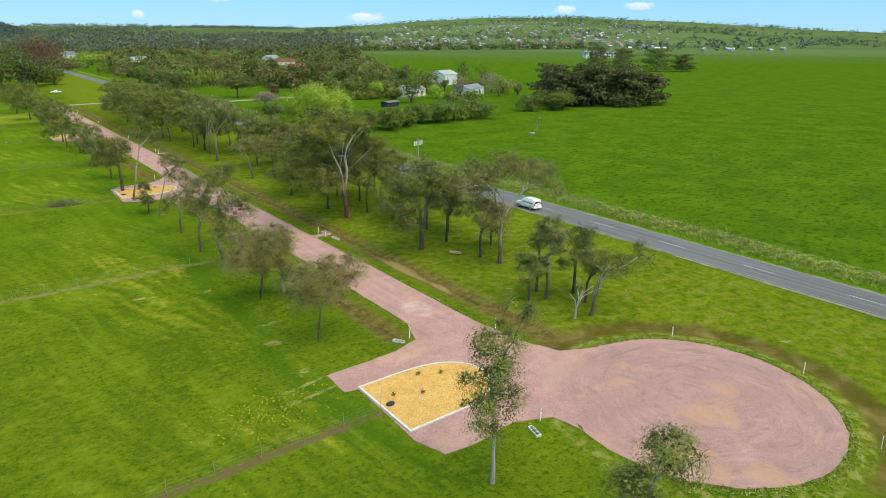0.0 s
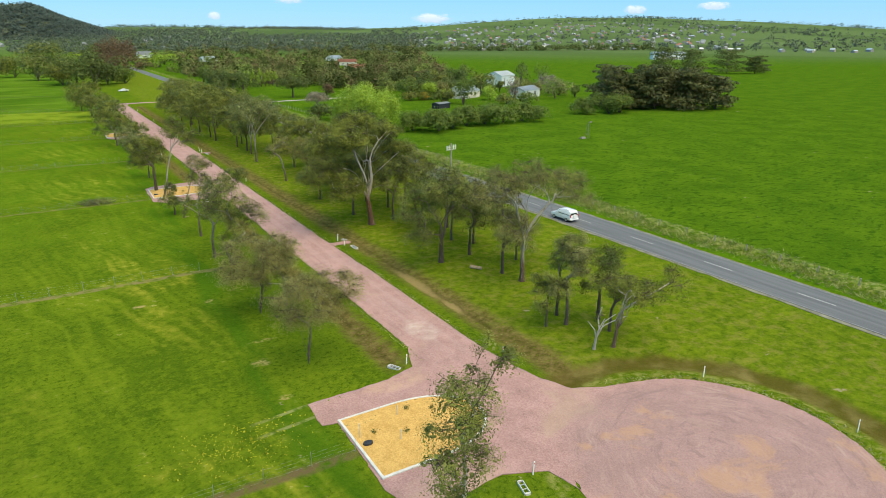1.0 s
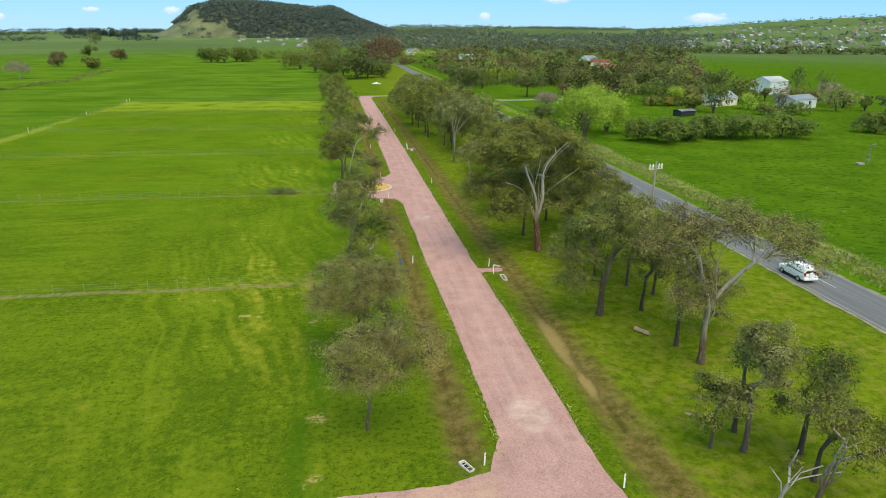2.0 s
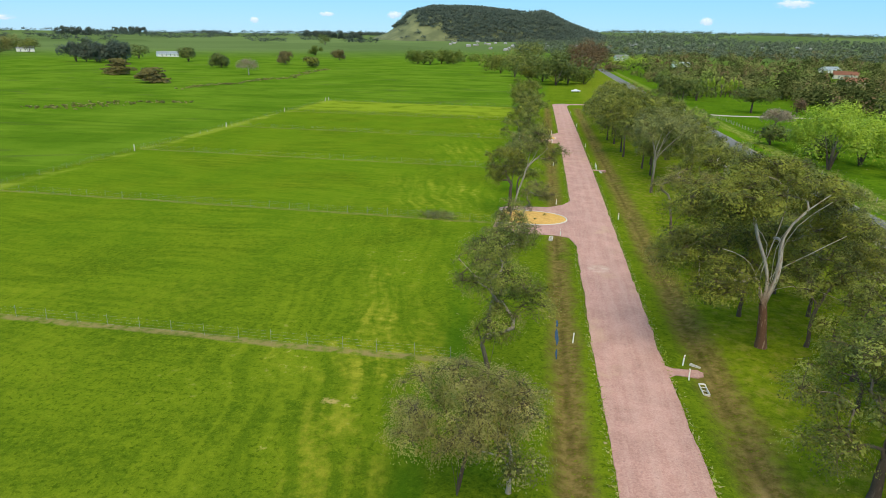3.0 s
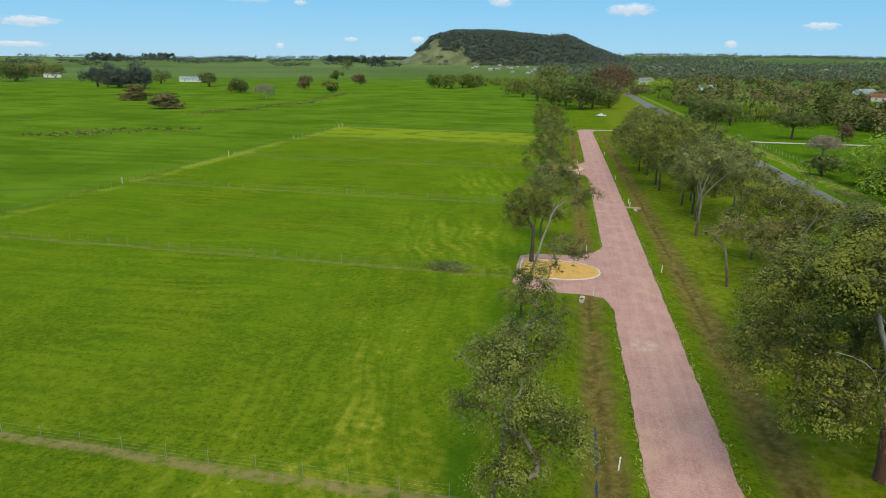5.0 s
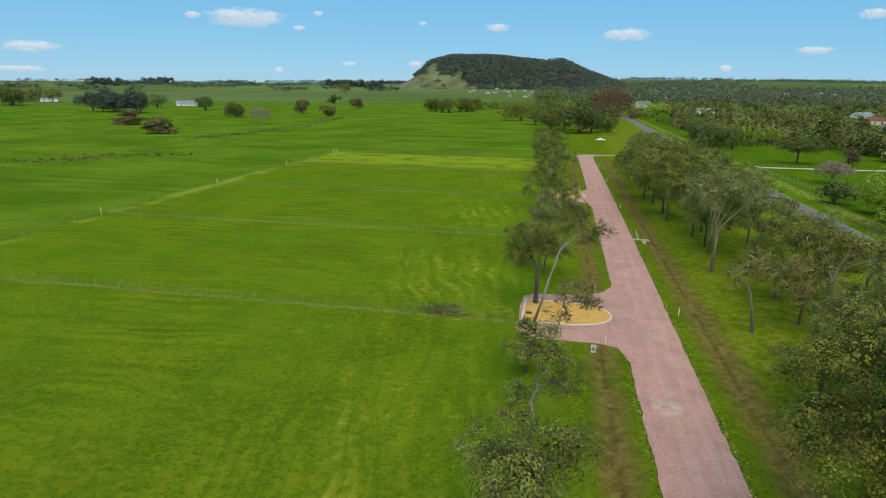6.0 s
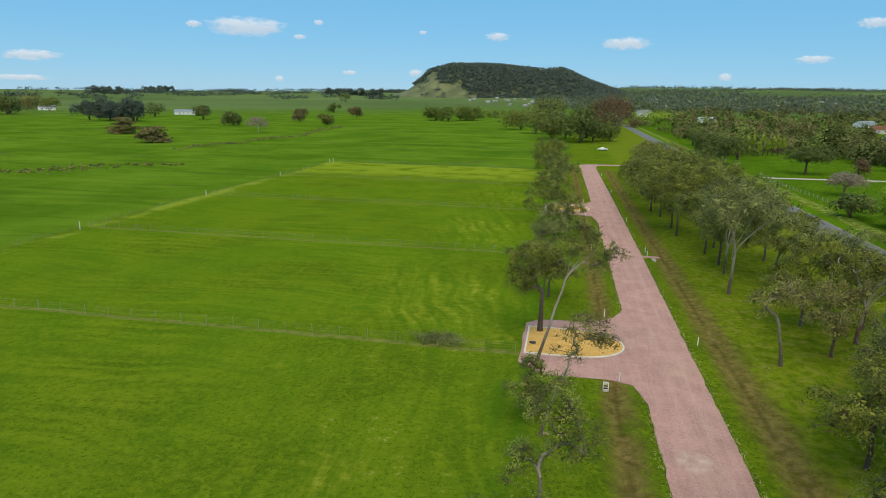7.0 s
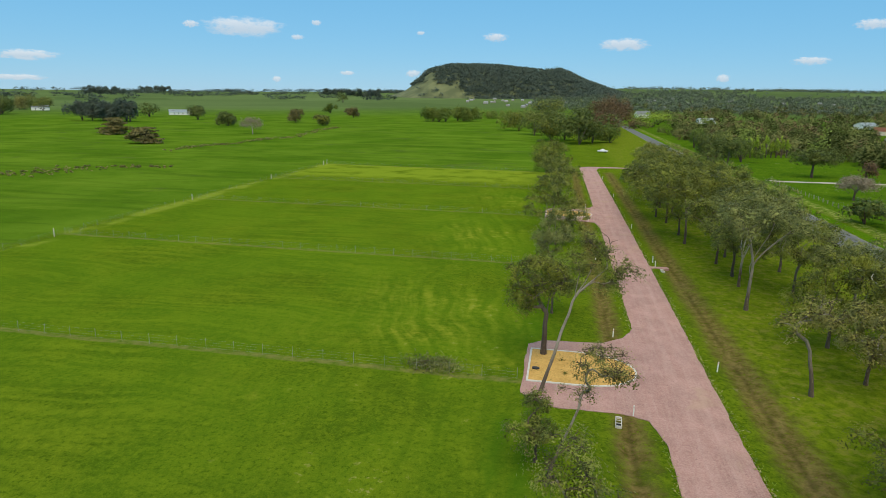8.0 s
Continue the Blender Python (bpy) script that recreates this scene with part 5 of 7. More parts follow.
c = rng.normal(0, 1, (900, 3)) * (1.5, 0.8, 0.28) + (0, 0, 0.42)
heap = part("brushwood", quads_mesh("brushwood", sprigs(rng, c, 0.5, 0.09)), LEAF["grey"])
heap.location = (-24.0, -3.0, 0)
tagged(heap, "low pile of cut grey-green branches by the fence", "brush pile")
a = rng.normal(0, 1, (60, 3)) * (1.2, 0.7, 0.1) + (0, 0, 0.3)
part("stick", tubes("stick", a, a + rng.normal(0, 0.7, (60, 3)) * (1, 1, 0.25), np.full(60, 0.03), np.full(60, 0.015), 4), BARK["grey"], heap)


# ---- fences ----
def fence(name, p0, p1, spacing, post_mesh, post_mat, label, group, wires=4, top=1.15, end_mesh=None, every=0):
    thing = empty(name, pose(p0[0], p0[1], 0))
    tagged(thing, label, "fence", group)
    a, b = np.array(p0, float), np.array(p1, float)
    n = int(np.linalg.norm(b - a) / spacing)
    for k in range(n + 1):
        p = (b - a) * k / n + np.array((random.uniform(-0.1, 0.1), random.uniform(-0.05, 0.05)))
        strong = end_mesh is not None and (k in (0, n) or (every and k % every == 0))
        ob = part("strainer_post" if strong else "post", end_mesh if strong else post_mesh, None, thing)
        ob.matrix_basis = pose(p[0], p[1], 0, random.uniform(-2, 2), random.uniform(-2, 2), math.degrees(math.atan2(*(b - a)[::-1])))
    for w in range(wires):
        z = 0.18 + (top - 0.28) * w / max(1, wires - 1)
        t = np.linspace(0, 1, max(2, n // 6 + 1))
        pts = np.stack([(b - a)[0] * t, (b - a)[1] * t, np.full(len(t), z)], 1)
        part("wire", tubes("wire", pts[:-1], pts[1:], np.full(len(t) - 1, 0.003), np.full(len(t) - 1, 0.003), 3), M_WIRE, thing)
    return thing


picket = mesh_from("steel_picket", *tube_arrays([(0, 0, -0.3), (0, 0, 1.22)], [(0, 0, 1.22), (0, 0, 1.26)], np.array([0.024, 0.024]), np.array([0.024, 0.015]), 3))
picket.materials.append(plain("pale_picket_steel", (0.24, 0.25, 0.2), 0.6, 0.3, 0.2))
bm = bmesh.new()
bmesh.ops.create_cone(bm, cap_ends=True, segments=10, radius1=0.1, radius2=0.09, depth=1.9)
bmesh.ops.translate(bm, vec=(0, 0, 0.6), verts=bm.verts)
strainer = bpy.data.meshes.new("strainer_post")
bm.to_mesh(strainer)
bm.free()
strainer.materials.append(M_TREATED)

LOT = "wire fences between the mown lots"
for y, x1 in ((-93.5, -12.9), (-49.0, -15.0), (-4.2, -15.6), (40.2, -16.5), (84.8, -17.5), (129.5, -19.5), (174.5, -24.0)):
    fence("lot_fence", (-104.0, y), (x1, y + (0.3 if y > -90 else 0)), 3.25, picket, None, "thin wire mesh lot fence on pale steel pickets", LOT, 4)
fence("boundary_fence", (-104.0, -140.0), (-104.0, 174.5), 3.7, picket, None, "long wire boundary fence with timber strainer posts", "", 4, end_mesh=strainer, every=12)

wood_post = mesh_from("timber_post", *tube_arrays([(0, 0, -0.3), (0, 0, 1.15)], [(0, 0, 1.15), (0, 0, 1.2)], np.array([0.09, 0.08]), np.array([0.08, 0.05]), 7))
wood_post.materials.append(M_TIMBER)
fence("paddock_fence", (51.6, -300.0), (51.6, 60.0), 5.0, wood_post, None, "old timber and wire roadside paddock fence in long grass", "", 3)
fence("farm_fence", (56.0, 167.0), (58.0, 112.0), 3.0, wood_post, None, "timber-posted farm fence by the driveway", "", 4)


# ---- vehicles ----
def wheel(parent, x, y, r=0.38, w=0.24):
    bm = bmesh.new()
    bmesh.ops.create_cone(bm, cap_ends=True, segments=24, radius1=r, radius2=r, depth=w)
    bmesh.ops.bevel(bm, geom=[e for e in bm.edges if abs(e.verts[0].co.z - e.verts[1].co.z) < 0.01], offset=0.05, segments=2, affect="EDGES")
    bmesh.ops.rotate(bm, matrix=Matrix.Rotation(radians(90), 3, "Y"), verts=bm.verts)
    hub = empty("wheel", pose(x, y, r))
    hub.parent = parent
    part("tyre", bm, M_RUBBER, hub)
    bm = bmesh.new()
    bmesh.ops.create_cone(bm, cap_ends=True, segments=16, radius1=r * 0.62, radius2=r * 0.55, depth=w + 0.03)
    bmesh.ops.rotate(bm, matrix=Matrix.Rotation(radians(90), 3, "Y"), verts=bm.verts)
    part("rim", bm, M_ALLOY, hub)


def loft(sections, bevel=0.05):
    """A body from cross sections (y, half width low, half width high, z low, z high)."""
    bm = bmesh.new()
    rings = []
    for y, wl, wh, z0, z1 in sections:
        zm = z0 + (z1 - z0) * 0.45
        rings.append([bm.verts.new(c) for c in ((-wl, y, z0), (wl, y, z0), (wl * 1.03, y, zm), (wh, y, z1), (-wh, y, z1), (-wl * 1.03, y, zm))])
    for a, b in zip(rings, rings[1:]):
        for j in range(6):
            bm.faces.new((a[j], a[(j + 1) % 6], b[(j + 1) % 6], b[j]))
    bm.faces.new(rings[0][::-1])
    bm.faces.new(rings[-1])
    bmesh.ops.recalc_face_normals(bm, faces=bm.faces)
    bmesh.ops.bevel(bm, geom=list(bm.edges), offset=bevel, segments=2, affect="EDGES", profile=0.6)
    return bm


def slab(a, b, c, d, t=0.012):
    """A thin pane with four corners."""
    bm = bmesh.new()
    p = [Vector(q) for q in (a, b, c, d)]
    n = (p[1] - p[0]).cross(p[2] - p[0]).normalized() * t
    lo, hi = [bm.verts.new(q - n) for q in p], [bm.verts.new(q + n) for q in p]
    bm.faces.new(lo[::-1])
    bm.faces.new(hi)
    for k in range(4):
        bm.faces.new((lo[k], lo[(k + 1) % 4], hi[(k + 1) % 4], hi[k]))
    return bm


def wagon(m):
    thing = empty("four_wheel_drive", m)
    tagged(thing, "white four-wheel-drive wagon with dark windows on the sealed road", "car")
    part("body", loft([(-2.35, 0.86, 0.84, 0.5, 1.08), (-2.2, 0.93, 0.9, 0.42, 1.14), (-0.6, 0.94, 0.92, 0.42, 1.14), (0.9, 0.94, 0.92, 0.42, 1.14), (2.1, 0.9, 0.8, 0.42, 1.02), (2.4, 0.8, 0.66, 0.5, 0.9)], 0.06), M_CARWHITE, thing)
    part("cabin", loft([(-2.22, 0.88, 0.74, 1.08, 1.72), (-1.9, 0.88, 0.74, 1.08, 1.86), (-0.2, 0.88, 0.74, 1.08, 1.88), (0.55, 0.88, 0.72, 1.08, 1.82), (1.3, 0.86, 0.8, 1.06, 1.16)], 0.04), M_CARWHITE, thing)
    for s in (-1, 1):
        for y0, y1 in ((-2.0, -1.25), (-1.15, -0.2), (-0.1, 0.75)):
            top = 0.62 if y1 > 0.7 else y1
            part("side_window", slab((s * 0.89, y0, 1.2), (s * 0.89, y1, 1.2), (s * 0.775, top - 0.1, 1.7), (s * 0.775, y0 + 0.04, 1.7), 0.02), M_GLASS, thing)
        part("roof_rail", boxed(s * 0.66 - 0.025, s * 0.66 + 0.025, -1.8, 0.3, 1.88, 1.94, 0.01), M_ALLOY, thing)
        part("tail_lamp", boxed(s * 0.78 - 0.09, s * 0.78 + 0.09, -2.38, -2.2, 0.92, 1.3, 0.02), M_LAMP, thing)
        part("headlamp", boxed(s * 0.62 - 0.15, s * 0.62 + 0.15, 2.26, 2.42, 0.72, 0.9, 0.03), M_HEADLAMP, thing)
        part("mirror", boxed(s * 1.03 - 0.09, s * 1.03 + 0.09, 0.62, 0.74, 1.14, 1.3, 0.03), M_CARWHITE, thing)
        for y in (-1.45, 1.45):
            wheel(thing, s * 0.86, y)
    part("rear_window", slab((-0.66, -2.24, 1.22), (0.66, -2.24, 1.22), (0.6, -2.17, 1.68), (-0.6, -2.17, 1.68), 0.025), M_GLASS, thing)
    part("windscreen", slab((-0.76, 1.24, 1.17), (0.76, 1.24, 1.17), (0.66, 0.62, 1.76), (-0.66, 0.62, 1.76), 0.025), M_GLASS, thing)
    part("bumper", boxed(-0.9, 0.9, -2.5, -2.3, 0.42, 0.66, 0.05), M_CARWHITE, thing)
    bm = bmesh.new()
    bmesh.ops.create_cone(bm, cap_ends=True, segments=24, radius1=0.36, radius2=0.34, depth=0.2)
    bmesh.ops.rotate(bm, matrix=Matrix.Rotation(radians(90), 3, "X"), verts=bm.verts)
    bmesh.ops.translate(bm, vec=(0.05, -2.42, 1.02), verts=bm.verts)
    part("spare_wheel_cover", bm, M_CARWHITE, thing)
    return thing


def ute(m):
    thing = empty("parked_ute", m)
    tagged(thing, "white utility truck parked on the grass", "car")
    part("body", loft([(-2.6, 0.84, 0.84, 0.5, 1.08), (-0.7, 0.92, 0.9, 0.45, 1.08), (1.2, 0.92, 0.9, 0.45, 1.08), (2.3, 0.86, 0.76, 0.45, 0.98), (2.55, 0.76, 0.64, 0.5, 0.88)], 0.06), M_CARWHITE, thing)
    part("cabin", loft([(-0.75, 0.86, 0.72, 1.05, 1.6), (-0.5, 0.86, 0.72, 1.05, 1.72), (0.5, 0.86, 0.7, 1.05, 1.7), (1.35, 0.84, 0.78, 1.03, 1.1)], 0.04), M_CARWHITE, thing)
    for s in (-1, 1):
        part("side_window", slab((s * 0.87, -0.6, 1.14), (s * 0.87, 0.7, 1.14), (s * 0.76, 0.42, 1.58), (s * 0.76, -0.5, 1.58), 0.02), M_GLASS, thing)
        for y in (-1.6, 1.5):
            wheel(thing, s * 0.84, y)
    part("windscreen", slab((-0.74, 1.28, 1.11), (0.74, 1.28, 1.11), (0.64, 0.58, 1.64), (-0.64, 0.58, 1.64), 0.025), M_GLASS, thing)
    return thing


wagon(pose(41.4, -54.0, 0.055, 0, 0, 0))
ute(pose(6.0, 276.0, 0, 0, 0, 75))


# ---- pole and mill ----
def power_pole(x, y, h):
    thing = empty("power_pole", pose(x, y, 0))
    tagged(thing, "timber power pole with two crossarms and white insulators", "power pole")
    part("pole", tubes("pole", [(0, 0, -0.3)], [(0, 0, h)], np.array([0.17]), np.array([0.12]), 10), M_TIMBER, thing)
    for z, turn in ((h - 0.75, 15), (h - 1.15, 15)):
        arm = boxed(-1.25, 1.25, -0.06, 0.06, z - 0.06, z + 0.06, 0.01)
        bmesh.ops.rotate(arm, matrix=Matrix.Rotation(radians(turn), 3, "Z"), verts=arm.verts)
        ob = part("crossarm", arm, M_TREATED, thing)
        for q in (-1.1, -0.55, 0.55, 1.1):
            bm = bmesh.new()
            for zz, r in ((0.06, 0.06), (0.14, 0.09), (0.22, 0.07), (0.3, 0.09), (0.36, 0.05)):
                c = bmesh.ops.create_cone(bm, cap_ends=True, segments=8, radius1=r, radius2=r * 0.7, depth=0.09)["verts"]
                bmesh.ops.translate(bm, vec=(0, 0, zz), verts=c)
            ins = part("insulator", bm, M_PLASTIC, ob)
            ins.location = (q * math.cos(radians(turn)), q * math.sin(radians(turn)), z)
    return thing


power_pole(32.3, -33.2, 10.5)


def mill(x, y):
    thing = empty("water_mill_pump", pose(x, y, 0))
    tagged(thing, "small rusty wind pump tower with a tail vane in the pasture", "wind pump")
    for k in range(3):
        a = k * 2.1
        part("leg", tubes("leg", [(0.8 * math.cos(a), 0.8 * math.sin(a), 0)], [(0.08 * math.cos(a), 0.08 * math.sin(a), 4.6)], np.array([0.05]), np.array([0.04]), 5), M_OLDSTEEL, thing)
    for z in (1.2, 2.4, 3.6):
        r = 0.8 - 0.72 * z / 4.6
        pts = np.array([(r * math.cos(k * 2.1), r * math.sin(k * 2.1), z) for k in range(4)])
        part("brace", tubes("brace", pts[:-1], pts[1:], np.full(3, 0.03), np.full(3, 0.03), 4), M_OLDSTEEL, thing)
    part("tail_vane", slab((0.3, 0, 4.6), (1.4, 0, 4.5), (1.4, 0, 5.0), (0.3, 0, 4.75)), M_OLDSTEEL, thing)
    part("trough", boxed(-2.6, -1.0, -0.5, 0.5, 0, 0.5, 0.05), M_TIMBER, thing)


mill(107.4, 11.1)


# ---- buildings ----
def gable(w, d, h, rise, over=0.35):
    bm = bmesh.new()
    v = [bm.verts.new(c) for c in ((-w / 2 - over, -d / 2 - over, h - 0.1), (w / 2 + over, -d / 2 - over, h - 0.1), (w / 2 + over, 0, h + rise), (-w / 2 - over, 0, h + rise), (w / 2 + over, d / 2 + over, h - 0.1), (-w / 2 - over, d / 2 + over, h - 0.1))]
    bm.faces.new((v[0], v[1], v[2], v[3]))
    bm.faces.new((v[3], v[2], v[4], v[5]))
    bmesh.ops.solidify(bm, geom=bm.faces[:], thickness=0.12)
    return bm


def walls(w, d, h, rise):
    bm = bmesh.new()
    lo = [bm.verts.new((sx * w / 2, sy * d / 2, -0.2)) for sx, sy in ((-1, -1), (1, -1), (1, 1), (-1, 1))]
    hi = [bm.verts.new((sx * w / 2, sy * d / 2, h)) for sx, sy in ((-1, -1), (1, -1), (1, 1), (-1, 1))]
    pk = [bm.verts.new((sx * w / 2, 0, h + rise * 0.97)) for sx in (-1, 1)]
    bm.faces.new((lo[0], lo[1], hi[1], hi[0]))
    bm.faces.new((lo[2], lo[3], hi[3], hi[2]))
    bm.faces.new((lo[1], lo[2], hi[2], pk[1], hi[1]))
    bm.faces.new((lo[3], lo[0], hi[0], pk[0], hi[3]))
    return bm


def building(name, x, y, w, d, h, rise, turn, wall, roof, label, doors=1, panes=3, chimney=False):
    thing = empty(name, pose(x, y, ground_z(x, y), 0, 0, turn))
    tagged(thing, label, "building")
    part("wall", walls(w, d, h, rise), wall, thing)
    top = part("roof", gable(w, d, h, rise), roof, thing)
    if chimney:
        part("chimney", boxed(w * 0.2, w * 0.2 + 0.8, -0.4, 0.4, h, h + rise + 0.9), M_WHITEWALL, top)
    for s in (-1, 1):
        for k in range(panes):
            px = -w / 2 + w * (k + 1) / (panes + 1)
            part("window", boxed(px - 0.6, px + 0.6, s * d / 2 - 0.04, s * d / 2 + 0.04, h * 0.38, h * 0.75), M_WINDOW, thing)
    for k in range(doors):
        part("door", boxed(-w * 0.3 + k * w * 0.5, -w * 0.3 + k * w * 0.5 + 1.1, -d / 2 - 0.05, -d / 2 + 0.03, 0, h * 0.75), M_GREYROOF, thing)
    return thing


building("steel_shed", 216, 206, 17, 11, 6.6, 2.4, 25, M_SHED, M_SHED, "pale steel farm shed with a low gable roof", 1, 0)
building("machinery_shed", 178, 132, 19, 8, 4.0, 1.6, 28, M_SHED, M_SHEDROOF, "long grey-white machinery shed", 2, 2)
building("farmhouse", 150, 146, 16, 9, 3.4, 2.6, 24, M_WALL, M_SHEDROOF, "cream weatherboard farmhouse with an iron roof and chimney", 1, 3, True)
building("open_shed", 114, 108, 7.5, 4, 2.1, 0.5, 20, M_DARKSTEEL, M_GREYROOF, "low dark open farm shed", 0, 0)
building("white_cottage", 222, 110, 9, 8, 3.6, 3.2, -50, M_WHITEWALL, M_WHITEWALL, "white gabled cottage with a chimney behind dark cypresses", 0, 1, True)
building("far_works", 731, 514, 46, 16, 8, 2.5, -30, M_WHITEWALL, M_SHEDROOF, "long white works building across the pasture", 1, 6)
building("town_house", 98, 960, 22, 13, 4.5, 5, 20, M_WHITEWALL, M_GREYROOF, "white house with a grey roof among trees", 1, 3, True)
building("blue_roof_house", 150, 760, 20, 11, 3.5, 3, 10, M_WHITEWALL, M_SHEDROOF, "house with a pale blue iron roof among trees", 1, 3)
building("white_homestead", -469, 638, 24, 12, 3.2, 3.0, 40, M_WHITEWALL, M_SHEDROOF, "long white homestead alone on the plain", 1, 4)
building("plain_cottage", -690, 668, 20, 12, 4.0, 3.0, 40, M_WHITEWALL, M_GREYROOF, "white cottage among trees on the plain", 1, 3)
building("tile_house", 210, 420, 20, 11, 3.6, 3.2, 15, M_WALL, M_TILE, "cream house with a terracotta roof among trees", 1, 3)
building("tile_house", 260, 560, 20, 11, 3.6, 3.2, -20, M_WALL, M_TILE, "brick-roofed house half hidden by trees", 1, 3)
building("white_villa", 300, 700, 24, 12, 4.0, 3.2, 35, M_WHITEWALL, M_SHEDROOF, "white villa with an iron roof among dark trees", 1, 4)


# ---- farther plants ----
def inner(rng, centre, radii, n, leaf):
    """Broad shaded sprays that fill the heart of a crown."""
    d = rng.normal(0, 1, (n, 3))
    d /= np.linalg.norm(d, axis=1, keepdims=True)
    d[:, 2] = np.abs(d[:, 2]) * 1.15 - 0.15
    d *= rng.uniform(0.55, 0.88, (n, 1))
    big = min(float(np.mean(radii)) * 0.6, 1.8 * leaf)
    return sprigs(rng, centre + d * radii, big, big * 0.7, 0.0, d + (0, 0, 0.35), 0.4)


def clump(rng, x, y, z, r, h, n, leaf, lumps=5, squash=0.8):
    """Leaf sprays over a few overlapping lumps; corners of quads."""
    out = []
    for k in range(lumps):
        cx, cy = rng.normal(0, 0.42, 2) * r
        lr = r * rng.uniform(0.45, 0.75)
        lz = z + h * rng.uniform(0.2, 0.7)
        m = n // lumps
        d = rng.normal(0, 1, (m, 3))
        d /= np.linalg.norm(d, axis=1, keepdims=True)
        d[:, 2] = np.where(d[:, 2] < -0.5, -d[:, 2], d[:, 2])
        d *= rng.uniform(0.6, 1.12, (m, 1)) * (1 + 0.16 * np.sin(d[:, :1] * 7 + k) * np.sin(d[:, 1:2] * 6 + 2 * k))
        radii = np.array((lr, lr, min(lr, h * 0.36) * squash))
        c = np.array((x + cx, y + cy, lz)) + d * radii
        out.append(inner(rng, np.array((x + cx, y + cy, lz)), radii, max(3, min(90, m // 3)), leaf))
        out.append(sprigs(rng, c, leaf, leaf * 0.66, 0.0, d + (0, 0, 0.35), 0.5))
    return np.concatenate(out)


def bush(name, x, y, r, h, key, seed, label, cat="bush", group="", n=1500, leaf=0.6, trunk=True, lumps=7, squash=1.1):
    rng = np.random.default_rng(seed)
    thing = empty(name, pose(x, y, ground_z(x, y)))
    tagged(thing, label, cat, group)
    part("crown", quads_mesh("crown", clump(rng, 0, 0, 0, r, h * 1.14, int(n * 0.62), leaf * 1.05, lumps, squash)), LEAF[key], thing)
    if trunk:
        k = 4
        a = np.zeros((k, 3)) + (0, 0, -0.2)
        b = rng.normal(0, 0.3, (k, 3)) * (r, r, 0) + (0, 0, h * 0.62)
        part("trunk", tubes("trunk", a, b, np.full(k, 0.05 + 0.022 * h), np.full(k, 0.05), 6), BARK["dark"], thing)
    return thing


def cypress(x, y, r, h, seed, group="dark cypresses round the cottage", key="dark", label="dark green cypress with flat layered boughs"):
    """A dark wind-shaped cypress with layered boughs."""
    rng = np.random.default_rng(seed)
    thing = empty("cypress", pose(x, y, ground_z(x, y)))
    tagged(thing, label, "tree", group)
    n = 46
    zz = rng.uniform(0.06, 0.96, n)
    ang = rng.uniform(0, 6.283, n)
    reach = r * (1.05 - 0.62 * zz ** 1.7) * rng.uniform(0.3, 0.95, n)
    cen = np.stack([np.cos(ang) * reach, np.sin(ang) * reach, zz * h], 1)
    out = []
    for c in cen:
        d = rng.normal(0, 1, (70, 3))
        d /= np.linalg.norm(d, axis=1, keepdims=True)
        d *= rng.uniform(0.5, 1, (70, 1)) ** 0.5
        out.append(sprigs(rng, c + d * (r * 0.36, r * 0.36, h * 0.05), 1.1, 0.62, -0.2, d * (1, 1, 0.6) + (0, 0, 0.6), 0.7))
    out += [inner(rng, np.array((0, 0, q * h)), np.array((r * (0.95 - 0.6 * q), r * (0.95 - 0.6 * q), h * 0.16)), 90, 0.8) for q in (0.18, 0.34, 0.5, 0.64, 0.78)]
    part("crown", quads_mesh("crown", np.concatenate(out)), LEAF[key], thing)
    base = np.zeros((n, 3))
    base[:, 2] = zz * h * 0.75
    part("trunk", tubes("trunk", np.vstack([base, [[0, 0, -0.3]]]), np.vstack([cen, [[0, 0, h * 0.9]]]), np.r_[np.full(n, 0.12), 0.5], np.r_[np.full(n, 0.04), 0.1], 5), BARK["dark"], thing)


rng_farm = np.random.default_rng(41)
for k, (x, y, r, h) in enumerate([(176, 68, 9, 18), (189, 58, 10, 18.5), (201, 50, 10, 17.5), (213, 46, 8, 14), (184, 82, 9, 18), (198, 72, 9, 18), (214, 62, 9, 16), (193, 64, 8, 16), (206, 56, 8, 15), (208, 66, 8, 16), (182, 64, 7, 15)]):
    cypress(x, y, r * 1.2, h, 400 + k, key="bough", label="dark cypress with brown-tipped flat layered boughs")
for k, (x, y, r, h) in enumerate([(445, 246, 16, 20), (468, 226, 17, 21), (486, 212, 12, 15), (430, 262, 14, 22)]):
    cypress(x, y, r, h, 420 + k, "cypress belt across the pasture")
HEDGE = "rounded shrubs along the pasture edge"
for k, (x, y, r, h) in enumerate([(70, 52, 5, 5), (77, 47, 5, 5.5), (84, 50, 4.5, 5), (92, 54, 4.5, 5), (99, 53, 5, 5.5), (107, 53, 5.5, 6), (116, 54, 5.5, 6), (125, 58, 4, 3.5)]):
    bush("hedge_shrub", x, y, r * 1.15, h * 1.15, "green", 440 + k, "rounded green shrub at the edge of the pasture", "shrub", HEDGE, 2000, 0.6)
for k, (x, y, r, h) in enumerate([(153, 60, 5, 6), (160, 55, 6, 7), (167, 56, 5, 6.5), (172, 64, 5, 7)]):
    bush("round_shrub", x, y, r, h, "green", 450 + k, "large round dark green shrub below the cypresses", "shrub", "round shrubs by the cypresses", 2200, 0.6)
bush("bright_tree", 130, 115, 5.5, 12, "green", 460, "bright green bushy tree in the farm garden", "tree", n=1600)
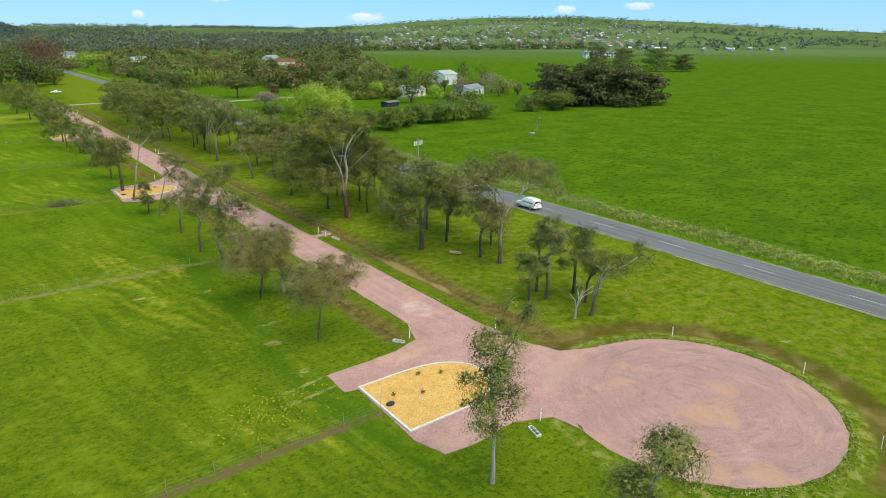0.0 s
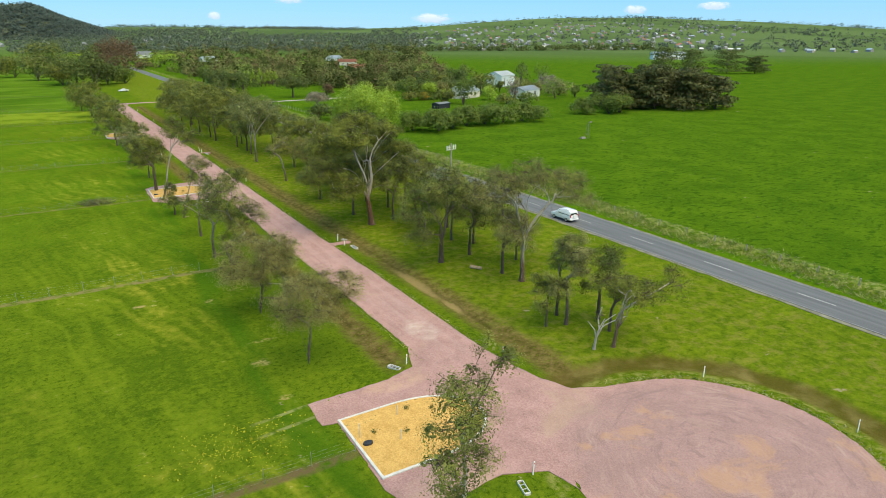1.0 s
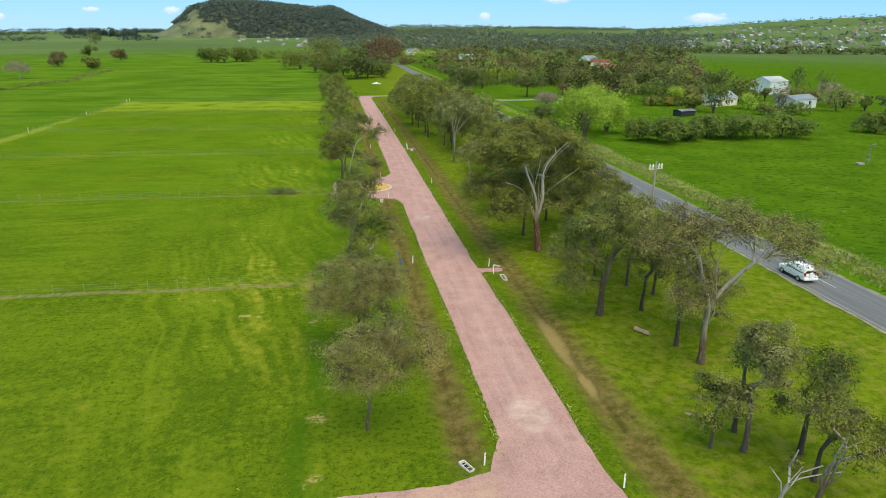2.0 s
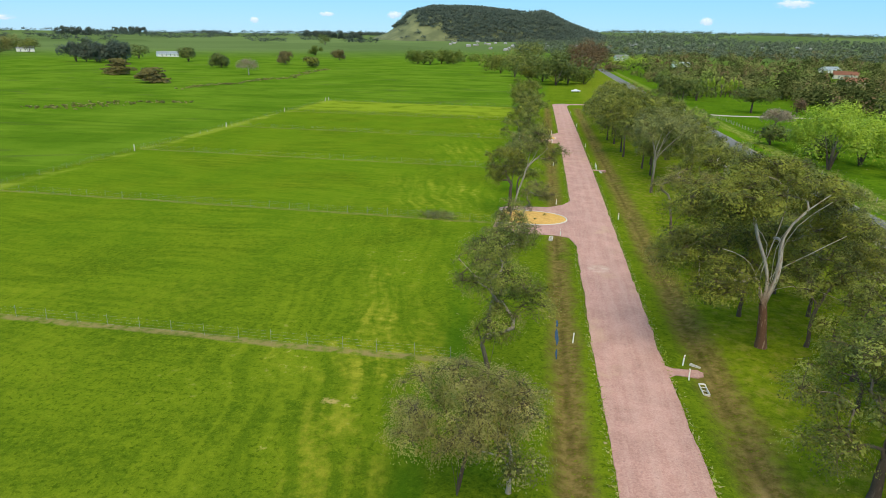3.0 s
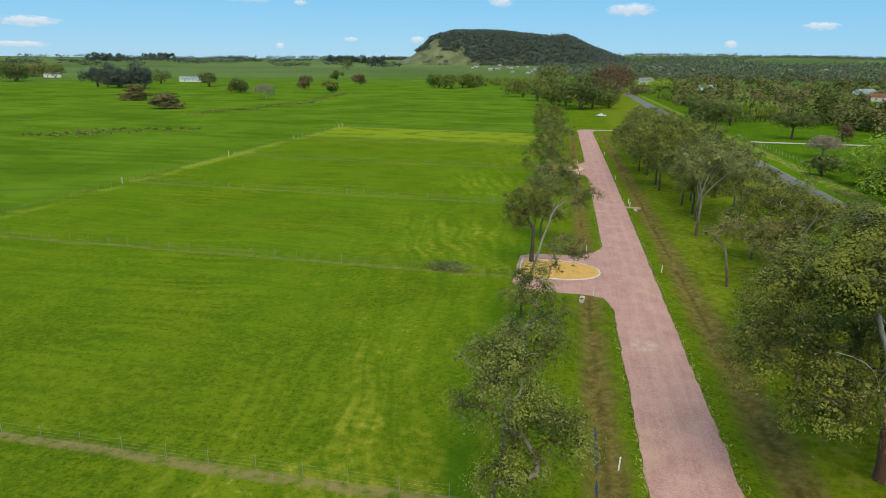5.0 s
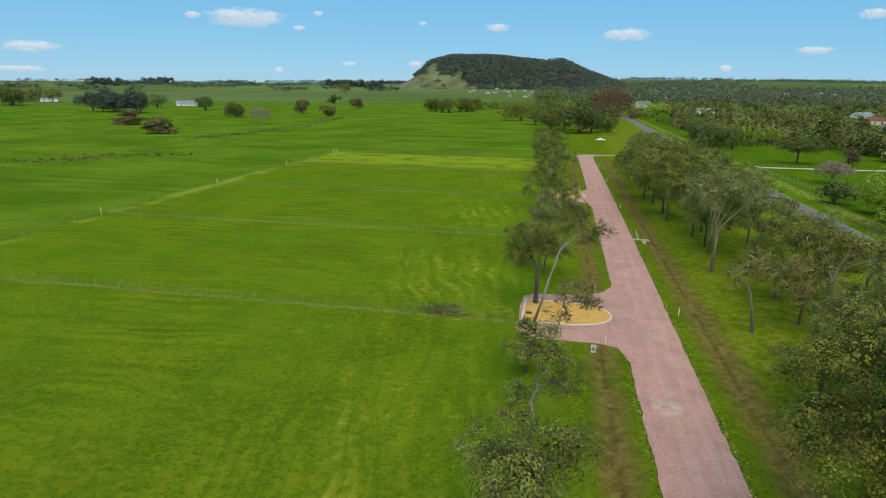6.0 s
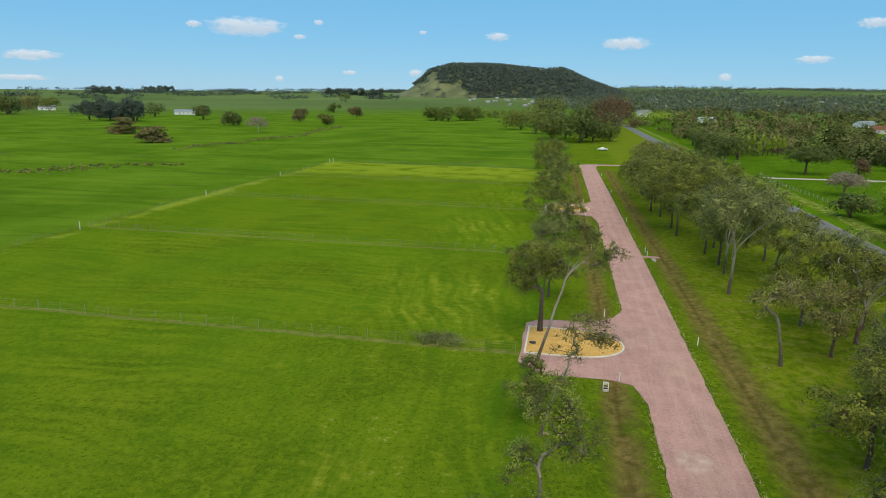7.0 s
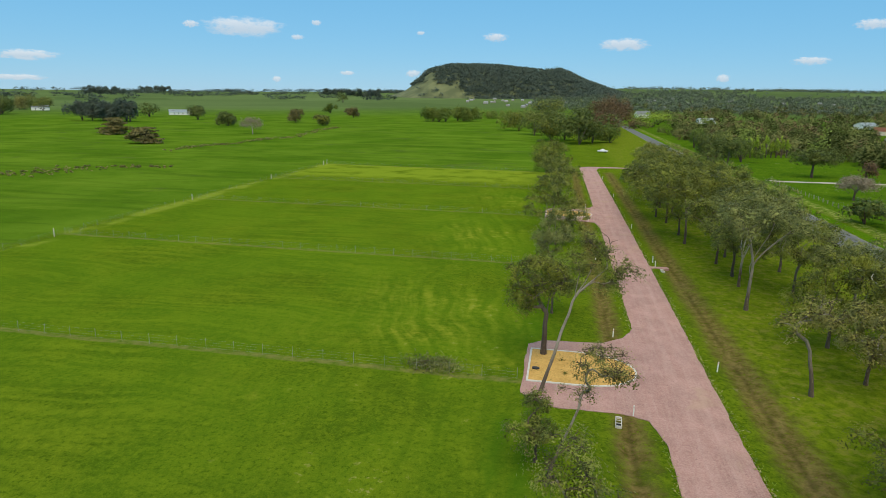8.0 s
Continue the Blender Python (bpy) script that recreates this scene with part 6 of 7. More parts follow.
for k in range(46):
    a = rng_farm.uniform(0, 6.283)
    q = rng_farm.uniform(11, 34)
    gx, gy = 162 + 1.35 * q * math.cos(a + 0.7), 138 + q * math.sin(a + 0.7)
    if math.hypot(gx - 140, gy - 132) < 12 or math.hypot(gx - 169, gy - 119) < 11:
        continue
    if math.hypot(gx - 150, gy - 146) < 10 or math.hypot(gx - 178, gy - 132) < 11 or math.hypot(gx - 114, gy - 108) < 7:
        continue
    bush("garden_tree", gx, gy, 2.5 + 2.8 * rng_farm.uniform(), 3 + 5 * rng_farm.uniform(), ("green", "olive", "gum", "lime", "brown", "green")[k % 6], 860 + k, "shrubby tree in the farm garden", "tree", "farm garden trees", 1000, 0.6)
for k in range(30):
    gx, gy = rng_farm.uniform(118, 232), rng_farm.uniform(150, 232)
    if math.hypot(gx - 216, gy - 206) < 13 or (gx - 216) * -0.35 + (206 - gy) * 0.9 > 8 and abs(gx - 205) < 22:
        continue
    bush("garden_tree", gx, gy, 4 + 3 * rng_farm.uniform(), 6 + 7 * rng_farm.uniform(), ("dark", "olive", "green", "gum", "dark")[k % 5], 910 + k, "dense tree behind the farm sheds", "tree", "trees behind the farm sheds", 700, 0.8)
bush("flowering_bush", 125.4, 144.8, 3.6, 3.4, "yellow", 461, "bush covered in yellow blossom", "bush")
bush("garden_tree", 168, 128, 5, 10, "twiggy", 462, "leafless brownish garden tree by the sheds", "tree", n=700)
bush("garden_tree", 186, 118, 6, 9, "pale", 463, "pale budding garden tree by the sheds", "tree", n=900)
bush("garden_tree", 200, 140, 6, 10, "twiggy", 464, "twiggy brown garden tree", "tree", n=700)
bush("garden_tree", 240, 215, 7, 15, "dark", 465, "dark pine beside the steel shed", "tree", n=900)
bush("garden_tree", 262, 222, 5, 12, "green", 466, "green tree beside the steel shed", "tree", n=700)
for k, (x, y, r, h) in enumerate([(56, 58, 6.5, 13.5), (66, 66, 6, 12), (73, 97, 8, 11.5), (60, 82, 5, 9)]):
    bush("lime_tree", x, y, r, h, "lime", 470 + k, "broad willow in bright lime-green new leaf", "tree", "lime-green willows", 5200, 0.42, lumps=11)
tree(67.7, 133.9, 7.0, [dome(5.2, 4.2, 4.6, 60), dome(3.2, 2.6, 5.6, 24)], "twiggy", "grey", 475, trunk=0.28, fork_at=0.18, puff=1.0, per=40, size=(0.6, 0.1), name="plum_tree", label="pinkish-brown leafless plum tree")
bush("dark_shrub", 54.1, 93.4, 4.4, 5.8, "dark", 476, "dense dark shrub beside the road", "shrub", n=1200)
bush("dark_shrub", 60.0, 74.0, 4.4, 5.8, "dark", 477, "dense dark shrub beside the road", "shrub", n=1200)
bush("russet_tree", 94, 191, 4.4, 6, "rust", 478, "small russet-leaved tree by the driveway", "tree", n=700)
tree(76, 191, 11.5, [dome(5, 5, 7.5, 40, -3, 0), dome(5, 5, 7.5, 40, 4, 0)], "dark", "dark", 479, trunk=0.4, puff=1.4, per=120, size=(0.42, 0.2), label="broad dark eucalypt beside the driveway")
for k in range(9):
    bush("poplar", 73 + 2.6 * k, 271 + 0.9 * k, 1.2, 10.5 + random.uniform(-1, 1), "lime", 480 + k, "slim upright poplar in new leaf", "tree", "row of slim poplars", 380, 0.7, lumps=6, squash=3.0)

PLAIN = "scattered trees on the western plain"
cypress(-289, 293, 9.5, 10.5, 591, "scattered trees on the western plain", "cypress", "brown-topped cypress standing in open pasture")
cypress(-229, 237, 9.0, 8.4, 592, "scattered trees on the western plain", "cypress", "low brown-topped cypress standing in open pasture")
SPECS = [         (-371, 517, 8.8, 12.5, "dark", "rounded dark green tree"), (-286, 424, 8.7, 10, "dark", "rounded dark green tree"),
         (-266, 512, 6.7, 11.7, "cypress", "upright brown-green tree"), (-222, 469, 6.3, 8, "olive", "twiggy olive tree"),
         (-353, 830, 8.5, 13, "green", "fresh green tree"), (-262, 669, 7.1, 11.3, "cypress", "upright brown-green tree"),
         (-585, 1530, 17, 25, "dark", "large rounded dark tree"), (-600, 517, 13, 20, "dark", "tall dark pine")]
for k, (x, y, r, h, key, words) in enumerate(SPECS):
    bush("plain_tree", x, y, r, h, key, 500 + k, words + " standing in open pasture", "tree", PLAIN, 2400, 1.2, lumps=9)
tree(-219, 336, 12, [dome(7.5, 7.5, 7.2, 70), dome(5, 4, 9.4, 30)], "twiggy", "pale", 515, trunk=0.3, fork_at=0.2, puff=1.5, per=26, size=(0.7, 0.1), name="bare_tree", label="pale bare-twigged tree standing in open pasture", group=PLAIN)
for k in range(7):
    bush("windbreak_tree", -441 + 8 * k, 446 + 3 * (k % 3), 9, 18 + (k % 3), "pine", 520 + k, "dark pine in a windbreak on the plain", "tree", "dark windbreak", 3000, 1.1)
for k, (x, y) in enumerate([(-615, 535), (-640, 560), (-714, 660), (-735, 690), (-660, 640)]):
    bush("windbreak_tree", x, y, 13, 16 + k % 3, ("dark", "gum", "brown")[k % 3], 570 + k, "spreading tree by the plain cottage", "tree", "trees by the plain cottage", 1500, 1.5)
bush("windbreak_tree", -450, 553, 12, 14, "dark", 528, "dark rounded pine on the plain", "tree", "", 900, 1.3)
for k in range(6):
    bush("willow", -156 + 7 * (k % 3) + 22 * (k // 3), 620 + 30 * (k // 3), 10, 14, "spring" if k % 2 else "green", 530 + k, "spreading willow in spring leaf across the pasture", "tree", "willows across the pasture", 1500, 1.4)
for k, (x, y, r, h, key) in enumerate([(-22, 352, 9, 13, "olive"), (3, 345, 8, 14, "dark"), (14, 352, 7, 10, "green"), (-36, 410, 12, 16, "gum"), (10, 395, 10, 18, "rust"), (-52, 470, 12, 14, "olive")]):
    bush("lane_end_tree", x, y, r, h, key, 580 + k, "dense tree in the clump beyond the lane's end", "tree", "clump beyond the lane's end", 2600, 0.9, lumps=10)
bush("dark_gum", -33, 529, 16, 24, "gum", 540, "large grey-green gum at the end of the lane", "tree", n=4200, leaf=1.1, lumps=12)
bush("dark_gum", -5, 330, 13, 20, "dark", 541, "broad dark gum at the end of the lane", "tree", n=4600, leaf=0.9, lumps=14)
bush("dark_gum", -14, 365, 12, 18, "gum", 542, "broad grey-green gum at the end of the lane", "tree", n=4200, leaf=0.9, lumps=14)
for k, (x, y, r, h) in enumerate([(12, 440, 13, 27), (26, 500, 13, 28), (22, 600, 15, 30), (6, 520, 12, 26), (40, 640, 14, 28)]):
    bush("brown_pine", x, y, r, h, "rust" if k != 3 else "dark", 545 + k, "tall rusty-brown pine behind the lane's end", "tree", "rusty pines behind the lane's end", 1700, 1.1, lumps=10)
bush("golden_willow", 70, 610, 13, 14, "lime", 552, "rounded yellow-green willow beside the road", "tree", n=1500, leaf=1.0)
for k, (x, y) in enumerate([(52, 250), (58, 262), (65, 245), (63, 290), (72, 300), (60, 330), (52, 214)]):
    bush("road_tree", x, y, 5.5, 11.5, ("dark", "gum", "green")[k % 3], 555 + k, "dense green tree beside the sealed road", "tree", "trees beside the sealed road", 2600, 0.55)


# ---- woods, town and hills ----
def scatter(name, label, key, spots, seed, n=150, leaf=1.5, cat="woodland", lumps=5):
    """Many far crowns with trunks, joined."""
    rng = np.random.default_rng(seed)
    out = []
    for x, y, r, h in spots:
        z = ground_z(x, y)
        out.append(clump(rng, x, y, z - 0.16 * h, r, h, n, leaf, lumps, 1.0))
        w = 0.25
        a, b = np.array((x, y, z - 0.5)), np.array((x, y, z + h * 0.4))
        out.append(np.array([[a + (-w, 0, 0), a + (w, 0, 0), b + (w, 0, 0), b + (-w, 0, 0)], [a + (0, -w, 0), a + (0, w, 0), b + (0, w, 0), b + (0, -w, 0)]]))
    ob = part(name, quads_mesh(name, np.concatenate(out)), LEAF[key])
    return tagged(ob, label, cat, kind="stuff")


rng = np.random.default_rng(8)


def wooded(x, y):
    """Where the woods stand: north of the farm, east of the sealed road."""
    edge = 190 + (y - 227) * (0.53 if y > 227 else 1.5)
    return x > 54 + (y > 560) * -40 and x < edge and y > 150 and not (50 < x < 118 and 120 < y < 262)


CLEAR = ((210, 420), (260, 560), (300, 700), (98, 960), (150, 760), (74, 612), (84, 275), (100, 282))


def in_clearing(x, y):
    """The open ground south-west of each house."""
    for hx, hy in CLEAR:
        q = min(1.0, max(0.0, (hy - y) / (0.2 * hy)))
        if math.hypot(x - (hx - 0.2 * hx * q), y - (hy - 0.2 * hy * q)) < 13:
            return True
    return False


spots = []
while len(spots) < 1050:
    y = 150 + 1500 * rng.uniform() ** 1.9
    x = rng.uniform(20, 190 + max(0, y - 227) * 0.53)
    open_lawn = noise.noise(Vector((x * 0.012, y * 0.012, 4.0))) > 0.28
    if wooded(x, y) and not open_lawn and not in_clearing(x, y):
        r = rng.uniform(4, 9.5)
        spots.append((x, y, r, r * rng.choice((0.9, 1.1, 1.4, 2.0)) + rng.uniform(1, 4)))
spots = np.array(spots)
near_wood = spots[:, 1] < 480
scatter("woodland", "mixed green and brown woodland beyond the farm", "far", spots[near_wood], 600, 260, 1.05)
scatter("woodland", "mixed green and brown woodland farther off", "far", spots[~near_wood], 601, 80, 1.9)

# belts along the pasture's far edge and through the town
belt = []
while len(belt) < 4600:
    az = rng.uniform(-3, 76) if len(belt) % 2 else rng.uniform(-3, 29)
    r = 1000 + 3150 * rng.uniform() ** 0.8
    if az < 24 and r < 1300 or az > 27 and r < 1330:
        continue
    x, y = -10 + r * math.sin(radians(az)), -90 + r * math.cos(radians(az))
    wood = noise.noise(Vector((x * 0.0016, y * 0.0034, 7.0))) + 0.6 * noise.noise(Vector((x * 0.006, y * 0.012, 9.0)))
    in_town = 33 < az < 52 and 1500 < r < 2500
    if not (az < 29 and r < 2500) and wood < (0.2 if in_town else (0.12 if r > 2300 else -0.05)) and rng.uniform() > (0.4 if in_town else 0.02):
        continue
    size = rng.uniform(4, 8) if in_town else rng.uniform(4.5, 12.5)
    belt.append((x, y, size, size * rng.choice((0.9, 1.2, 1.5, 2.1)) + 2))
for k in range(90):
    az = 4 + 70 * rng.uniform()
    r = rng.uniform(3900, 4180)
    if noise.noise(Vector((az * 0.5, 3.0, 1.0))) > 0.0:
        belt.append((-10 + r * math.sin(radians(az)), -90 + r * math.cos(radians(az)), rng.uniform(8, 14), rng.uniform(12, 24)))
# crowns past 1150 m wear the leaf colour with haze mixed in
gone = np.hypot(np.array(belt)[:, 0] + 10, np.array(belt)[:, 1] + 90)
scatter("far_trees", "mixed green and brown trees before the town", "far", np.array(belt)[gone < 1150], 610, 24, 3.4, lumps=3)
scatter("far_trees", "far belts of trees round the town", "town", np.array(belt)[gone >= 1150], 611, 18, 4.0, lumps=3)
line = [(x, y, rng.uniform(9, 14), rng.uniform(12, 22)) for x, y in zip(np.linspace(540, 1010, 60), np.linspace(1110, 790, 60))]
scatter("far_trees", "dark tree belt along the far side of the pasture", "dark", line, 615, 110, 2.4)
west = []
for k in range(46):
    az0, span, r0 = rng.uniform(-50, -13), rng.uniform(0.6, 3.2), rng.uniform(1900, 3900)
    for a in np.arange(az0, az0 + span, 16 / r0 * 57.3):
        r = r0 + rng.normal(0, 25)
        west.append((-10 + r * math.sin(radians(a)), -90 + r * math.cos(radians(a)), rng.uniform(12, 19), rng.uniform(14, 25)))
scatter("far_trees", "far tree belts on the western horizon", "pine", west, 616, 36, 4.4)
for x0, y0, n in ((-1882, 2517, 9), (-1726, 2002, 9), (-950, 2350, 7), (-820, 2250, 8)):
    scatter("far_hedge", "straight dark windbreak on the plain", "pine", [(x0 + 17 * k, y0 + rng.normal(0, 6), 15, 40) for k in range(n)], 620 + n + x0 % 7, 300, 4.0)
limes = [(-150 + 9 * k, 770 + rng.normal(0, 14), 9, rng.uniform(11, 16)) for k in range(13)]
scatter("willow_row", "row of soft green willows across the pasture", "spring", limes, 630, 260, 1.5)


def houses(name, label, roofs, spots, seed):
    rng = np.random.default_rng(seed)
    v, f = [], []
    for x, y in spots:
        z = ground_z(x, y)
        w, d, h, rise, a = rng.uniform(7, 12), rng.uniform(5, 8), rng.uniform(2.6, 4), rng.uniform(1.6, 3), rng.uniform(0, 3.14)
        c, s = math.cos(a), math.sin(a)
        o = len(v)
        for px, py, pz in ((-w, -d, -1), (w, -d, -1), (w, d, -1), (-w, d, -1), (-w, -d, h), (w, -d, h), (w, d, h), (-w, d, h), (-w, 0, h + rise), (w, 0, h + rise)):
            px, py = px / 2, py / 2
            v.append((x + px * c - py * s, y + px * s + py * c, z + pz))
        f += [(o, o + 1, o + 5, o + 4), (o + 2, o + 3, o + 7, o + 6), (o + 1, o + 2, o + 6, o + 9, o + 5), (o + 3, o, o + 4, o + 8, o + 7), (o + 4, o + 5, o + 9, o + 8), (o + 6, o + 7, o + 8, o + 9)]
    me = mesh_from(name, v, f)
    me.materials.append(M_TOWNWALL)
    me.materials.append(roofs)
    for k, poly in enumerate(me.polygons):
        poly.material_index = 1 if k % 6 >= 4 else 0
    ob = new(name, me)
    return tagged(ob, label, "town", kind="stuff")


def town_spots(n, az0, az1, r0, r1):
    return [(-10 + r * math.sin(a), -90 + r * math.cos(a)) for a, r in zip(np.radians(rng.uniform(az0, az1, n)), rng.uniform(r0, r1, n))]


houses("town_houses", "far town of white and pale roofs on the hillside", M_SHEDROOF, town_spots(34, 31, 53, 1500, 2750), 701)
houses("town_houses", "far town houses with terracotta roofs on the hillside", M_TILE, town_spots(60, 31, 52, 1500, 2700), 702)
houses("town_houses", "far town houses with grey roofs on the hillside", M_GREYROOF, town_spots(230, 28, 56, 1450, 2900), 703)
houses("town_houses", "far houses below the wooded hill", M_GREYROOF, town_spots(70, -9, 22, 1500, 2300), 704)
houses("town_houses", "pale far works along the pasture", M_SHEDROOF, town_spots(40, 30, 66, 1330, 1450), 705)


def wooded_hill():
    """The long flat-topped hill: grass on its western shoulder, forest over the rest."""
    R = 2700.0
    prof_a = (-15.6, -14.3, -13.1, -12.2, -10.4, -8.0, -5.5, -3.1, -1.4, -0.2, 0.8, 2.0, 3.4, 5.0)
    prof_e = (0.1, 0.55, 1.35, 2.2, 2.72, 2.76, 2.58, 2.36, 2.56, 2.12, 1.62, 1.2, 0.75, 0.2)
    az = np.linspace(-16, 5.5, 150)
    q = np.linspace(-1, 1, 34)
    aa, qq = np.meshgrid(az, q)
    peak = 26 + R * np.tan(np.radians(np.interp(aa, prof_a, prof_e)))
    zz = peak * np.clip(1 - np.abs(qq) ** 1.8, 0, 1) - 4
    rr = R + qq * 420
    xx, yy = -10 + rr * np.sin(np.radians(aa)), -90 + rr * np.cos(np.radians(aa))
    zz += np.array([[4 * noise.noise(Vector((x * 0.008, y * 0.008, 2))) for x, y in zip(r1, r2)] for r1, r2 in zip(xx, yy)])
    zz = np.maximum(zz, land(xx, yy) - 6)
    ny, nx = xx.shape
    i = (np.arange(ny - 1)[:, None] * nx + np.arange(nx - 1)[None]).reshape(-1)
    me = mesh_from("hill", np.stack([xx, yy, zz], -1).reshape(-1, 3), np.stack([i, i + 1, i + nx + 1, i + nx], 1).tolist())
    me.shade_smooth()
    s = Shade("hill_grass")
    n = s.noise(s.pos(), 0.02, 5)
    tagged(part("hill", me, s.surface(s.mix(s.step(n, 0.35, 0.65), (0.085, 0.1, 0.045), (0.15, 0.165, 0.075)), 0.95)), "long flat-topped hill with grassy western shoulder", "hill", kind="structure")
    rg = np.random.default_rng(9)
    out = []
    for k in range(5200):
        a, t = rg.uniform(-13.6, 4.2), rg.uniform(-0.95, 0.25)
        rag = 0.28 * noise.noise(Vector((a * 1.3, t * 4.0, 6.0))) + 0.2 * noise.noise(Vector((a * 4.0, t * 9.0, 2.0)))
        grass = t < -0.6 - (a + 10.6) * 0.16 + rag or (-3.0 < a < -1.2 and t > -0.25)
        if grass and rg.uniform() < 0.95:
            continue
        u, w = (a + 16) / 21.5 * 149, (t + 1) / 2 * 33
        iu, iw = min(148, int(u)), min(32, int(w))
        fu, fw = u - iu, w - iw
        z = (zz[iw, iu] * (1 - fu) + zz[iw, iu + 1] * fu) * (1 - fw) + (zz[iw + 1, iu] * (1 - fu) + zz[iw + 1, iu + 1] * fu) * fw
        r = R + t * 420
        c = np.array((-10 + r * math.sin(radians(a)), -90 + r * math.cos(radians(a)), z + 5)) + rg.normal(0, 1, (16, 3)) * (6, 6, 2.6)
        out.append(sprigs(rg, c, 6.5, 4.5, 0.0, np.tile([[0.0, -0.4, 1.0]], (16, 1)), 0.9))
    tagged(part("hill_forest", quads_mesh("hill_forest", np.concatenate(out)), LEAF["pine"]), "dark pine forest covering the long hill", "woodland", kind="stuff")


wooded_hill()


# ---- grass that stands up ----
def blades(name, spots, h, w, key, label, seed):
    rng = np.random.default_rng(seed)
    n = len(spots)
    base = np.array([(x, y, ground_z(x, y)) for x, y in spots])
    a = rng.uniform(0, 6.283, n)
    side = np.stack([np.cos(a), np.sin(a), 0 * a], 1) * w * rng.uniform(0.6, 1.4, (n, 1)) / 2
    tip = np.stack([rng.normal(0, 0.75, n) * h, rng.normal(0, 0.75, n) * h, h * rng.uniform(0.35, 0.8, n)], 1)
    q = np.stack([base - side, base + side, base + side * 0.3 + tip, base - side * 0.3 + tip], 1)
    return tagged(part(name, quads_mesh(name, q), LEAF[key]), label, "grass", kind="stuff")


rng = np.random.default_rng(21)
ys = rng.uniform(-150, 75, 24000)
xs = 50.6 + rng.normal(0, 1.7, 24000) + 1.2 * np.sin(ys * 0.21)
keep = (xs > 48.3) & (xs < 57)
blades("long_grass", list(zip(xs[keep][::2], ys[keep][::2])), 0.42, 0.13, "straw", "long seeding grass along the sealed road", 31)
blades("long_grass", list(zip(xs[keep][1::2] - 0.4, ys[keep][1::2])), 0.42, 0.13, "grass", "long green grass along the sealed road", 32)
edge_spots = []
for yv in rng.uniform(-84, 185, 7200):
    sgn = 1 if rng.uniform() < 0.55 else -1
    if sgn < 0 and (-12 < yv < 12 or 77 < yv < 102):
        continue
    edge_spots.append((float(road_cx(yv)) + sgn * (HALF + abs(rng.normal(0.05, 0.28))), yv))
for a in rng.uniform(-170, 88, 1700):
    r = BULB[2] + abs(rng.normal(0.15, 0.4))
    edge_spots.append((BULB[0] + r * math.cos(radians(a)), BULB[1] + r * math.sin(radians(a))))
blades("edge_grass", edge_spots[::2], 0.2, 0.12, "grass", "green tufts of grass along the gravel edge", 33)
blades("edge_grass", edge_spots[1::2], 0.16, 0.13, "straw", "dry straw-coloured tufts along the gravel edge", 34)
# yellow wildflowers near the crossover
fx, fy = rng.normal(-19.5, 2.6, 520), rng.normal(-88.6, 1.7, 520)
blades("wildflowers", list(zip(fx, fy)), 0.1, 0.13, "blossom", "small yellow wildflowers in the mown grass", 35)


# rushes along the wet line on the western plain
line_x, line_y = (-190, -193, -187, -186, -180, -196, -198), (199, 228, 247, 288, 314, 397, 437)
pts, rr = [], np.random.default_rng(51)
for k in range(170):
    q = rr.uniform(0, 1) ** 0.8
    pts.append((np.interp(q, np.linspace(0, 1, 7), line_x) + rr.normal(0, 2.2), np.interp(q, np.linspace(0, 1, 7), line_y) + rr.normal(0, 3), rr.uniform(0.5, 1.3)))
for k in range(120):
    q = rr.uniform(0, 1)
    pts.append((np.interp(q, (0, 0.3, 0.6, 1), (-189, -180, -175, -153)) + rr.normal(0, 5), np.interp(q, (0, 0.3, 0.6, 1), (106, 120, 136, 145)) + rr.normal(0, 1.6), rr.uniform(0.3, 0.7)))
out = [clump(rr, x, y, 0, r, r * 1.2, 36, 0.5, 3) for x, y, r in pts]
tagged(part("rushes", quads_mesh("rushes", np.concatenate(out)), LEAF["brown"]), "dark brown rushes along a wet line in the pasture", "rushes", kind="stuff")

thing = empty("road_sign", pose(39.2, 22.0, 0))
tagged(thing, "small white road sign on a steel post beside the sealed road", "road sign")
part("post", tubes("post", [(0, 0, -0.3)], [(0, 0, 2.2)], np.array([0.04]), np.array([0.04]), 8), M_STEEL, thing)
part("board", boxed(-0.45, 0.45, -0.03, -0.005, 1.5, 2.3, 0.005), M_PLASTIC, thing, "plain white board")


